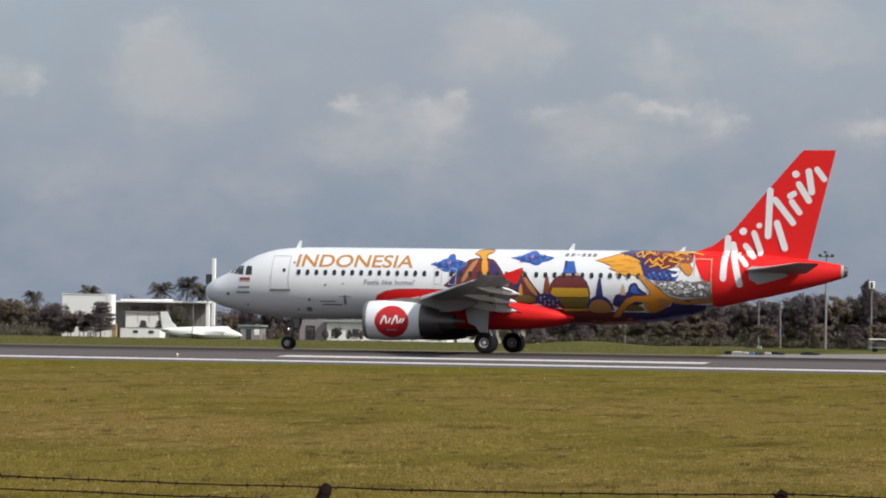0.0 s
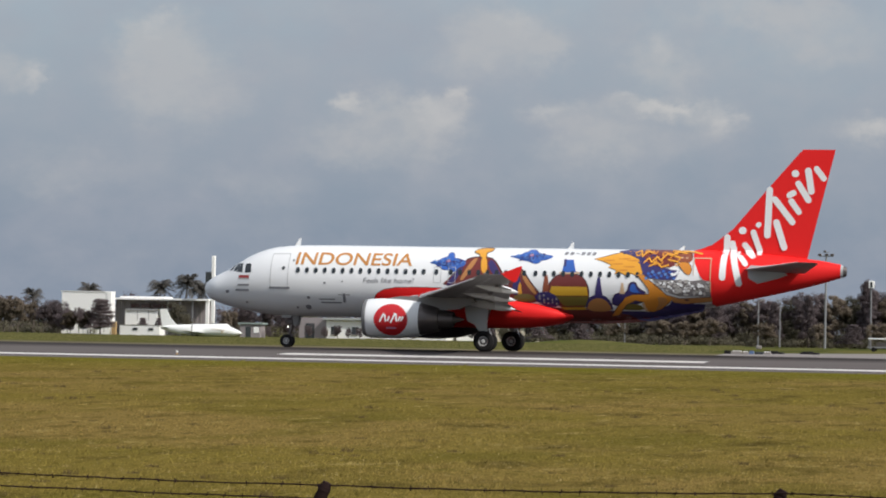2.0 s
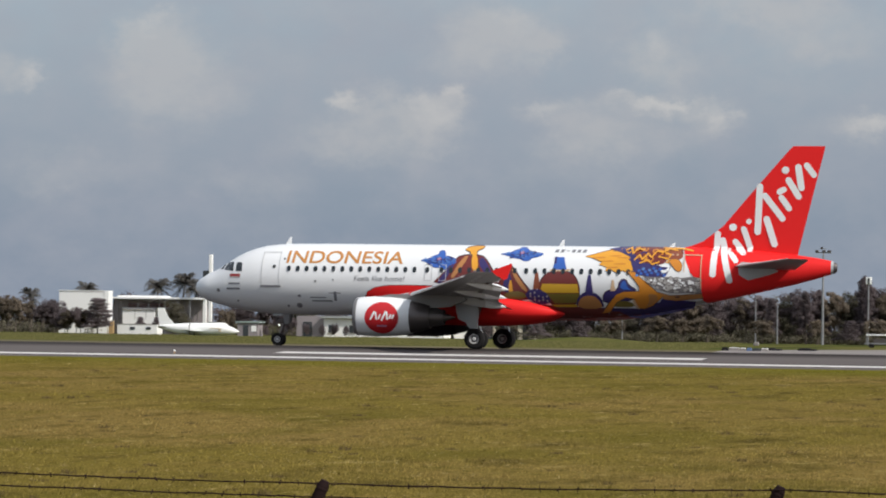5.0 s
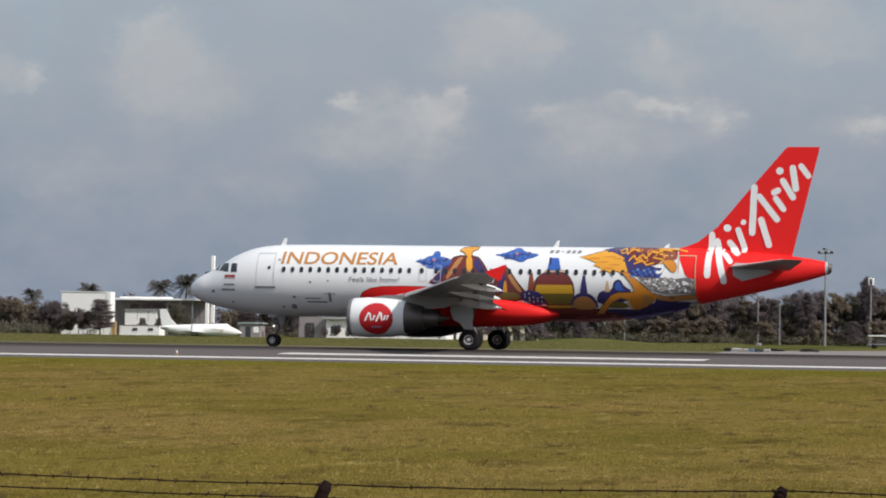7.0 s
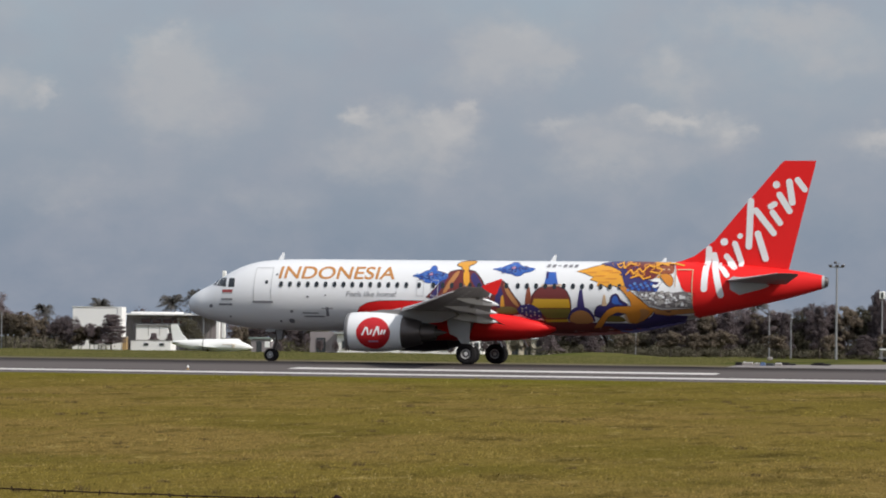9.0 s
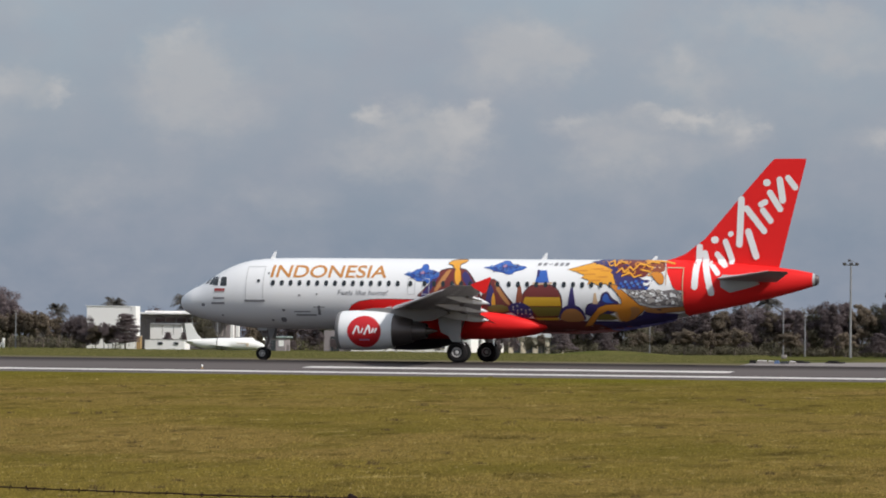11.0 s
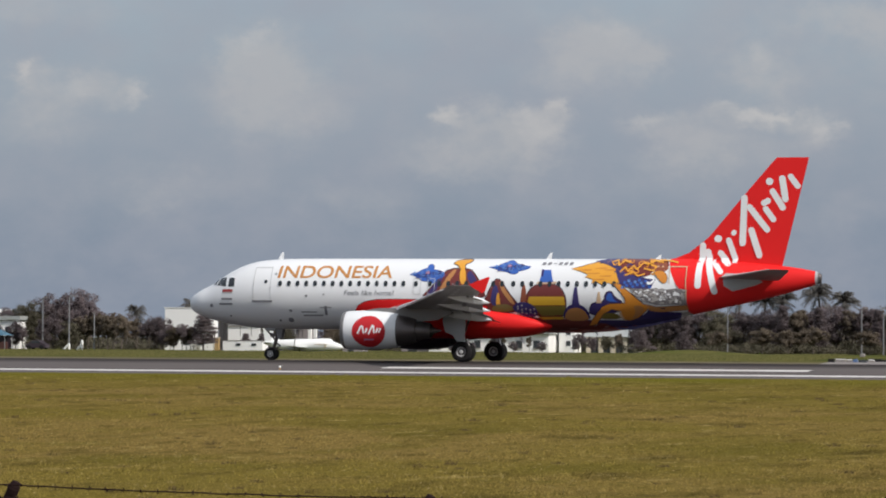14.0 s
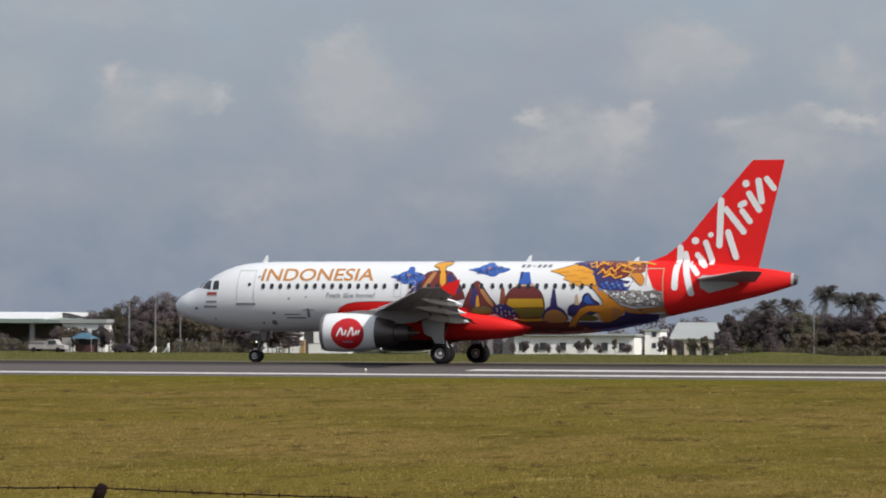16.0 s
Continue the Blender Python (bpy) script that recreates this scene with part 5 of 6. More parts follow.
    part("trunk", bm, BARK, ob)
    v, f = leaf_cloud(cs, rs, per, 0.062 + 0.0045 * h, rng)
    leafy_mesh("crown", v, f, leaf, ob)
    return ob


def palm(seed, h):
    """A coconut palm: a curved ringed trunk and drooping fronds of narrow leaflets."""
    rng = np.random.default_rng(seed)
    ob = thing("palm_tree", "tall coconut palm with drooping fronds", "palm", "palms behind the buildings")
    bm = bmesh.new()
    bend = rng.uniform(-0.6, 0.6)
    pts = [(bend * (i / 8) ** 2, 0, h * i / 8) for i in range(9)]
    for i, (a, b) in enumerate(zip(pts, pts[1:])):
        tube(bm, (a[0], a[1], a[2] - (0.2 if i == 0 else 0)), b, 0.19 - 0.012 * i, 0.175 - 0.012 * i, 8)
    part("trunk", bm, BARK, ob)
    top = np.array(pts[-1])
    verts, faces = [], []
    for k in range(46):
        a = k * 2.4 + rng.uniform(-0.3, 0.3)
        rise = (-0.55, 0.05, 0.55, 1.15, 1.9)[int(rng.integers(0, 5))] + rng.uniform(-0.25, 0.25)
        L = rng.uniform(1.85, 2.25) / math.sqrt(1 + 0.35 * max(rise, 0) ** 2)
        d = np.array([math.cos(a), math.sin(a), 0])
        side = np.array([-d[1], d[0], 0])
        rib = [top + d * L * s + np.array([0, 0, L * (rise * s - (0.30 + 0.42 * max(rise, 0)) * s ** 2.4)]) for s in np.linspace(0, 1, 12)]
        for i in range(1, 12):
            for s in (-1, 1):
                l = 0.58 * math.sin(math.pi * (0.12 + 0.8 * i / 12)) + 0.1
                tip = rib[i] + side * s * l * 0.8 + d * l * 0.35 + np.array([0, 0, -l * rng.uniform(0.3, 0.8)])
                n0 = len(verts)
                verts += [rib[i] * 0.2 + rib[i - 1] * 0.8, rib[i], tip]
                faces.append((n0, n0 + 1, n0 + 2))
        for i in range(1, 12):
            n0 = len(verts)
            w = 0.05 * (1 - i / 14)
            verts += [rib[i - 1] - side * w, rib[i - 1] + side * w, rib[i] + side * w, rib[i] - side * w]
            faces.append((n0, n0 + 1, n0 + 2, n0 + 3))
    me = bpy.data.meshes.new("fronds")
    me.from_pydata([tuple(v) for v in verts], [], faces)
    o = new("crown", finish(me, PALM_LEAF, False))
    o.parent = ob
    return ob


FAR = -0.5
KINDS = [tree(11, 6.0, 6.2, "mass"), tree(12, 6.0, 5.2), tree(13, 5.0, 4.4, "tiers"), tree(14, 6.5, 3.4, "tall"), tree(15, 4.8, 5.0, "airy", LEAF_DRY), tree(16, 6.0, 6.6, "mass", LEAF_GREEN), tree(17, 6.2, 5.0, "airy", LEAF_DRY)]
KIND_H = [6.0, 6.0, 5.0, 6.5, 4.8, 6.0, 6.2]
used = set()


def plant(kind, x, y, top, wide=1.0):
    """A tree of that kind whose crown reaches the height top."""
    src, s = KINDS[kind], (top - FAR) / KIND_H[kind] / 0.98
    if kind in used:
        ob = copy_thing(src, pose(x, y, FAR, 0, 0, (x * 57 + y * 31) % 360))
    else:
        ob = src
        ob.matrix_basis = pose(x, y, FAR, 0, 0, (x * 57) % 360)
        used.add(kind)
    ob.scale = (s * wide, s * wide, s)
    ob["label"] = {2: "dark tree with flat tiers of foliage", 3: "slender dark tree with feathery foliage", 4: "low tree with sparse dry brown foliage", 6: "open-crowned tree with thin dark foliage"}.get(kind, "dark green broadleaf tree at the airfield's edge")
    return ob


def grove(rows):
    """Trees from rows of kind, place, height of the top and breadth."""
    for k, x, y, top, wide in rows:
        plant(k, x, y, top, wide)


# belt of trees by the white buildings and on towards the hangar
grove([(0, -127.5, 270, 5.5, 1.0), (0, -125.6, 252, 3.2, 0.9), (5, -124.2, 268, 5.9, 0.9), (4, -124.0, 250, 3.0, 0.7), (5, -123.4, 252, 3.3, 0.9), (6, -122.2, 251, 3.2, 0.5), (1, -121.4, 251, 3.1, 0.8),
       (5, -119.9, 260, 6.3, 0.8), (0, -118.3, 250, 3.4, 0.8), (0, -117.4, 262, 7.5, 0.85), (1, -116.9, 249, 2.7, 0.7), (0, -114.4, 264, 8.1, 0.85), (0, -114.2, 252, 4.0, 1.1), (1, -111.9, 261, 6.6, 0.9)])
grove([(5, -111.4, 253, 3.4, 1.0), (4, -110.4, 256, 4.3, 1.0), (4, -107.6, 254, 4.6, 1.0), (6, -105.6, 252, 4.7, 0.9), (4, -103.2, 248, 4.6, 0.9), (6, -101.4, 246, 4.5, 0.9), (0, -99.8, 256, 4.2, 1.0),
       (6, -100.4, 249, 4.3, 0.75), (1, -97.6, 246, 3.6, 1.0), (0, -96.0, 247, 4.0, 1.0), (0, -95.2, 245, 2.3, 0.8), (0, -93.6, 244, 3.0, 0.75), (6, -91.4, 244, 2.2, 0.9), (1, -90.6, 244.5, 2.6, 0.8)])
grove([(2, -88.7, 243, 4.35, 1.05), (6, -90.6, 243.5, 3.1, 0.75), (1, -91.5, 242.5, 3.3, 0.75), (4, -92.9, 243, 2.7, 1.0), (2, -84.1, 247, 1.9, 0.8), (5, -82.6, 257, 4.1, 0.85), (2, -81.9, 247, 1.9, 0.8), (5, -80.9, 256, 2.7, 0.7), (4, -76.6, 262, 3.2, 0.9), (0, -75.2, 266, 3.9, 1.0),
       (1, -72.4, 268, 4.2, 1.0), (6, -72.2, 250, 2.4, 0.6), (0, -69.6, 266, 3.8, 1.0), (0, -67.2, 249, 1.0, 0.7), (5, -66.8, 266, 4.4, 1.0), (1, -64.8, 254, 2.2, 0.6), (0, -63.0, 254, 1.3, 0.8)])
grove([(0, -60.2, 252, 1.15, 0.75), (0, -58.4, 252, 1.4, 0.75), (0, -56.9, 252, 1.05, 0.7), (0, -55.4, 252, 1.1, 0.85), (0, -53.9, 252, 0.9, 0.7), (1, -51.2, 252, 1.5, 0.9), (6, -50.2, 253, 2.0, 0.7),
       (0, -48.6, 253, 1.0, 1.1), (6, -46.6, 254, 1.9, 0.6), (0, -44.9, 254, 1.0, 1.2), (0, -40.2, 255, 2.1, 0.9), (0, -38.4, 255, 1.7, 1.0), (5, -36.6, 256, 1.9, 0.9), (6, -34.8, 256, 2.4, 0.8)])
grove([(1, -32.9, 256, 2.9, 0.7)])
# wood beyond the taxiway
grove([(1, -31.8, 258, 5.4, 0.8), (5, -30.4, 266, 6.0, 1.0), (2, -30.4, 250, 2.6, 1.1), (0, -28.4, 260, 5.6, 1.0), (3, -26.6, 259, 5.7, 1.1), (1, -25.4, 263, 5.3, 1.0), (2, -24.8, 250, 2.4, 1.0),
       (5, -22.6, 262, 5.5, 1.0), (4, -20.6, 250, 2.6, 1.3), (0, -19.8, 264, 5.2, 1.0), (1, -17.2, 262, 5.1, 0.9), (0, -15.0, 260, 5.6, 1.0), (4, -14.6, 250, 3.0, 1.4), (3, -13.4, 258, 5.9, 1.1)])
grove([(5, -12.2, 264, 5.4, 1.0), (6, -11.0, 259, 6.1, 0.8), (4, -11.0, 249, 2.8, 1.4), (1, -9.6, 261, 5.5, 1.0), (3, -8.4, 258, 5.6, 1.1), (4, -8.0, 250, 3.2, 1.3), (0, -6.8, 263, 6.0, 1.0),
       (6, -4.6, 262, 6.0, 1.0), (1, -2.4, 262, 6.3, 1.0), (4, -1.0, 252, 2.7, 1.3), (3, -0.8, 258, 5.4, 1.0), (5, 0.4, 264, 6.2, 1.0), (0, 2.8, 262, 6.9, 0.9), (3, 3.9, 258, 6.3, 1.0)])
grove([(3, 5.0, 264, 6.6, 1.1), (4, 6.2, 252, 2.8, 1.2), (6, 7.0, 263, 7.3, 0.8), (5, 9.2, 265, 6.6, 0.9), (2, 10.2, 250, 2.7, 1.2), (3, 10.9, 262, 8.4, 1.0), (3, 12.0, 259, 7.2, 0.9),
       (0, 12.8, 263, 7.1, 0.9), (4, 13.8, 252, 3.0, 1.3), (6, 13.9, 260, 7.0, 0.7), (1, 15.2, 262, 7.2, 1.0), (3, 16.6, 259, 7.4, 1.0), (5, 18.0, 264, 7.0, 1.0), (6, 19.6, 259, 7.6, 0.8)])
grove([(0, 21.0, 263, 7.3, 1.0), (1, 24.0, 263, 7.0, 1.0)])
palm_src = palm(31, 6.6)
for i, (x, y, top) in enumerate([(-91.8, 290, 8.1), (-95.7, 290, 7.3), (-89.6, 292, 7.0), (-109.3, 300, 6.8), (-107.8, 270, 5.6), (-24.0, 285, 8.9), (-20.6, 286, 8.0), (-17.4, 285, 7.9), (-12.0, 285, 9.1),
                               (-28.8, 288, 7.2), (-9.2, 286, 7.9), (-32.6, 286, 7.0)]):
    s = (top - FAR) / 7.5
    ob = palm_src if i == 0 else copy_thing(palm_src, pose(x, y, FAR, 0, 0, i * 67))
    ob.matrix_basis = pose(x, y, FAR, 0, 0, i * 67)
    ob.scale = (s, s, s)


def woods():
    """The dim mass of further trees, of which no single one can be told."""
    rng = np.random.default_rng(77)
    cs, rs = [], []
    for x in np.arange(-170, 60, 1.5):
        top = 3.4 + 1.2 * math.sin(x * 0.35) + rng.normal(0, 0.4)
        if -160 < x < -126:
            top -= 1.6
        if x > -48:
            top += 1.3
        for z in np.arange(-0.4, top, 0.9):
            cs.append((x + rng.normal(0, 0.5), 296 + rng.uniform(-4, 6), z))
            rs.append((1.5, 1.6, 0.9))
    v, f = leaf_cloud(cs, rs, 80, 0.24, rng)
    ob = leafy_mesh("far_woods", v, f, LEAF, None)
    tagged(ob, "dim belt of distant trees along the horizon", "woods", "", "stuff")


def undergrowth():
    rng = np.random.default_rng(78)
    cs, rs = [], []
    for x in np.arange(-34, 30, 0.7):
        for _ in range(2):
            cs.append((x + rng.normal(0, 0.5), rng.uniform(254, 262), FAR + rng.uniform(0.2, 1.1)))
            rs.append((0.8, 0.8, 0.6))
        for z in (1.0, 1.9, 2.8, 3.6):
            cs.append((x + rng.normal(0, 0.4), rng.uniform(266, 272), FAR + z + rng.normal(0, 0.3)))
            rs.append((0.9, 0.9, 0.7))
    for x in np.arange(-130, -87, 0.45):
        tall = 2.2 if x < -112 else 0.7
        cs.append((x + rng.normal(0, 0.5), rng.uniform(255, 268), FAR + rng.uniform(0.2, tall)))
        rs.append((0.9, 0.9, 0.6))
    for x in np.arange(-150, 34, 0.8):
        for k in range(2):
            cs.append((x + rng.normal(0, 0.4), 276 + rng.uniform(-2, 2), FAR + 0.4 + 0.9 * k + rng.uniform(-0.2, 0.2)))
            rs.append((0.9, 0.9, 0.6))
    v, f = leaf_cloud(cs, rs, 150, 0.115, rng)
    tagged(leafy_mesh("undergrowth", v, f, LEAF_GREEN, None), "dark bushes under the trees", "bushes", "", "stuff")


STRAW = ground_mat("grass_blades", 0.32)
WEED = mat("dark_weeds", (0.080, 0.058, 0.022), 0.95, var=0.3, scale=0.4, tint=(0.105, 0.076, 0.030), island=0.3, spec=0.02)


def field_points(rng, n, y0, y1, power):
    """Points scattered over the wedge of field between the fence and the woods, denser towards the fence."""
    d = y0 * (y1 / y0) ** (rng.random(n) ** power)
    x = 59.5 + d * np.tan(np.radians(rng.uniform(-24.5, -4.0, n)))
    return x, d - 194.0, d


def blades(x, y, h, w, spread, count, rng):
    z = np.interp(y, [a for a, _ in PROFILE], [c for _, c in PROFILE])
    n = len(x)
    out = []
    for _ in range(count):
        a = rng.normal(0, 0.7, n)
        dx, dy = np.cos(a) * w, np.sin(a) * w
        ox, oy = x + rng.normal(0, 1, n) * spread, y + rng.normal(0, 1, n) * spread
        bend = rng.uniform(0.8, 1.8, n) * h
        out.append(np.stack([np.stack([ox - dx, oy - dy, z - 0.004], 1), np.stack([ox + dx, oy + dy, z - 0.004], 1),
                             np.stack([ox - bend * np.sin(a), oy + bend * np.cos(a), z + h * rng.uniform(0.7, 1.2, n)], 1)], 1).reshape(-1, 3))
    return np.concatenate(out)


def grass_blades():
    """Tufts over the mown field, thinner further off, with scattered taller ones."""
    rng = np.random.default_rng(4)
    x, y, d = field_points(rng, 70000, 33.0, 167.0, 1.0)
    patch = 0.55 + 0.45 * np.sin(x * 0.7 + 2 * np.sin(y * 0.13)) * np.sin(y * 0.21 + x * 0.12)
    h = (0.010 + 0.020 * rng.random(len(x))) * (0.5 + 0.9 * patch)
    v = [blades(x, y, h, 0.010 + 0.00012 * d, 0.05, 4, rng)]
    x, y, d = field_points(rng, 5200, 33.0, 167.0, 1.0)
    h = 0.035 + 0.075 * rng.random(len(x)) ** 3
    v.append(blades(x, y, h, 0.007 + 0.00012 * d, 0.07, 9, rng))
    v = np.concatenate(v)
    v = v.reshape(-1, 3, 3)
    v = v[v[:, 0, 1] < -26.2].reshape(-1, 3)
    tagged(leafy_mesh("grass", v, np.arange(len(v)).reshape(-1, 3), STRAW, None), "short olive and straw coloured grass blades", "grass", "", "stuff")


def rough_grass():
    """Uncut grass of the strip beyond the runway."""
    rng = np.random.default_rng(6)
    x, y, d = field_points(rng, 30000, 308.0, 442.0, 0.8)
    clear = x < 21.5 - 0.11 * (y - 26)
    x, y = x[clear], y[clear]
    patch = np.clip(0.4 + 0.9 * np.sin(x * 0.21 + 1.3 * np.sin(y * 0.05)) * np.sin(y * 0.045 + x * 0.05), 0.1, 1.3)
    h = (0.03 + 0.16 * rng.random(len(x)) ** 3) * (0.3 + patch)
    v = blades(x, y, h, 0.07, 0.25, 5, rng)
    tagged(leafy_mesh("rough_grass", v, np.arange(len(v)).reshape(-1, 3), ROUGH_GRASS, None), "uncut green and straw coloured grass", "grass", "", "stuff")


def weed_tufts():
    """Darker weeds standing here and there in the mown field."""
    rng = np.random.default_rng(12)
    x, y, d = field_points(rng, 260, 34.0, 150.0, 0.9)
    h = 0.03 + 0.07 * rng.random(len(x)) ** 2
    v = blades(x, y, h, 0.008 + 0.00015 * d, 0.035 + 0.0006 * d, 22, rng)
    tagged(leafy_mesh("weed_tufts", v, np.arange(len(v)).reshape(-1, 3), WEED, None), "scattered dark brown weed tufts in the grass", "weeds", "", "stuff")


woods()
undergrowth()
weed_tufts()
grass_blades()
rough_grass()

# ---- buildings beyond the airfield ----
PLASTER = mat("white_plaster", (0.89, 0.88, 0.86), 0.8, var=0.04, scale=0.6, tint=(0.78, 0.77, 0.74))
CREAM_WALL = mat("cream_wall", (0.62, 0.55, 0.44), 0.85, var=0.08)
OCHRE = mat("ochre_wall", (0.42, 0.28, 0.13), 0.85, var=0.1)
MAUVE = mat("grey_cladding", (0.30, 0.265, 0.27), 0.7, var=0.1)
BROWN_GLASS = mat("brown_window_glass", (0.10, 0.05, 0.045), 0.25, var=0.1)
WINDOW_DARK = mat("dark_window", (0.05, 0.055, 0.06), 0.25, var=0.1)
GREY_ROOF = mat("grey_roof_sheet", (0.37, 0.385, 0.375), 0.6, var=0.1)
WHITE_ROOF = mat("white_roof_sheet", (0.74, 0.75, 0.75), 0.55, var=0.06)
GREEN_TRIM = mat("green_grey_trim", (0.24, 0.29, 0.27), 0.7, var=0.1)
GALV = mat("galvanised_steel", (0.30, 0.30, 0.31), 0.45, metal=0.4, var=0.1)
TEAL = mat("teal_tarpaulin", (0.06, 0.14, 0.20), 0.7, var=0.1)
RUST = mat("rusty_steel", (0.026, 0.016, 0.016), 0.95, var=0.3, scale=4, spec=0.03)
DUSTY_WHITE = mat("dusty_white_paint", (0.46, 0.43, 0.42), 0.6, var=0.3, scale=2.0, tint=(0.2, 0.17, 0.16))
VAN_WHITE = mat("white_vehicle_paint", (0.90, 0.90, 0.87), 0.35, var=0.05, coat=0.3)
BLUE_PAINT = mat("blue_paint", (0.10, 0.16, 0.30), 0.5, var=0.1)


def gallery():
    b = thing("gallery_building", "plain white cube-shaped building with a bright corner", "building")
    w = part("wall", boxed(-98.4, -91.9, 255, 257.0, FAR, 5.28, bevel=0.05), PLASTER, b, "blank white wall")
    part("corner_pier", boxed(-91.88, -91.2, 254.9, 256.6, FAR, 5.36, bevel=0.04), PLASTER, b, "brighter white corner pier")
    part("parapet", boxed(-98.5, -91.92, 254.92, 255.3, 5.29, 5.38), PLASTER, b)
    for x in (-97.4, -95.2, -93.2):
        part("window", boxed(x - 0.5, x + 0.5, 254.96, 255.05, 0.2, 1.2), WINDOW_DARK, w)
    part("roof", boxed(-98.2, -92.0, 255.4, 256.9, 5.285, 5.33), CONCRETE, b)
    p = thing("gate_pillar", "white gate pillar before the buildings", "pillar", "gate pillars")
    part("shaft", boxed(-90.4, -89.75, 250, 250.6, FAR, 1.2, bevel=0.03), PLASTER, p)
    part("cap", boxed(-90.45, -89.7, 249.95, 250.65, 1.205, 1.3), PLASTER, p)
    p = thing("gate_pillar", "ochre gate pillar before the buildings", "pillar", "gate pillars")
    part("shaft", boxed(-89.5, -88.9, 250, 250.6, FAR, 1.2, bevel=0.03), OCHRE, p)
    part("cap", boxed(-89.55, -88.85, 249.95, 250.65, 1.205, 1.3), CREAM_WALL, p)


def pavilion():
    b = thing("pavilion_building", "modern pavilion with a thin white roof and grey cladding", "building")
    r = part("roof", boxed(-93.4, -78.9, 260, 266, 4.33, 4.58, bevel=0.03), PLASTER, b, "long thin white flat roof")
    part("roof_step", boxed(-92.0, -85.6, 261, 265, 4.585, 4.8, bevel=0.03), PLASTER, r)
    part("column", boxed(-79.4, -78.95, 260.2, 260.7, FAR, 4.325, bevel=0.02), PLASTER, b, "white end column")
    w = part("wall", boxed(-93.1, -80.0, 262.6, 265.6, FAR, 4.32), MAUVE, b, "grey clad rear wall")
    for i in range(22):
        x = -93.0 + 0.58 * i
        part("cladding_rib", boxed(x, x + 0.12, 262.52, 262.595, FAR, 4.3), CONCRETE, w)
    for i in range(4):
        x = -90.9 + 1.55 * i
        part("window", boxed(x, x + 1.3, 262.42, 262.51, 3.25, 3.8), BROWN_GLASS, w, "brown tinted clerestory pane")
    v = part("vestibule", boxed(-91.2, -86.5, 260.9, 262.4, FAR, 3.08, bevel=0.04), PLASTER, b, "white projecting block")
    for x in (-89.4, -87.8):
        part("panel_joint", boxed(x, x + 0.05, 260.86, 260.92, 1.5, 2.9), CONCRETE, v)
    part("ledge", boxed(-91.25, -86.45, 260.7, 260.89, 2.86, 2.96), CONCRETE, v)
    for x in (-85.0, -83.2, -81.4):
        part("post", boxed(x, x + 0.16, 260.4, 260.56, FAR, 4.32), GALV, b)
    c = thing("site_cabin", "low white cabin with two small dark windows", "cabin")
    s = part("body", boxed(-86.4, -80.8, 244.2, 246.6, FAR, 0.82, bevel=0.04), PLASTER, c)
    part("roof_edge", boxed(-86.45, -80.75, 244.15, 246.65, 0.825, 0.9), CONCRETE, c)
    for x in (-84.2, -82.0):
        part("window", boxed(x - 0.32, x + 0.32, 244.12, 244.22, 0.17, 0.5), WINDOW_DARK, s)
    t = thing("sign_pylon", "tall white sign pylon with a dark panel", "pylon")
    part("mast", boxed(-77.95, -77.5, 258, 258.5, FAR, 10.5, bevel=0.04), PLASTER, t)
    part("panel", boxed(-78.85, -77.98, 258.1, 258.5, 6.9, 8.3, bevel=0.06), WINDOW_DARK, t)
    k = thing("kiosk", "small grey kiosk with a dark flat roof", "kiosk")
    part("body", boxed(-70.8, -68.0, 248, 250.4, FAR, 1.2), MAUVE, k)
    part("roof", boxed(-71.1, -67.7, 247.8, 250.6, 1.205, 1.45, bevel=0.04), GREEN_TRIM, k)
    part("door", boxed(-70.0, -69.3, 247.94, 248.03, FAR, 0.9), WINDOW_DARK, k)
    part("shutter", boxed(-68.9, -68.2, 247.94, 248.03, 0.1, 0.9), PLASTER, k)


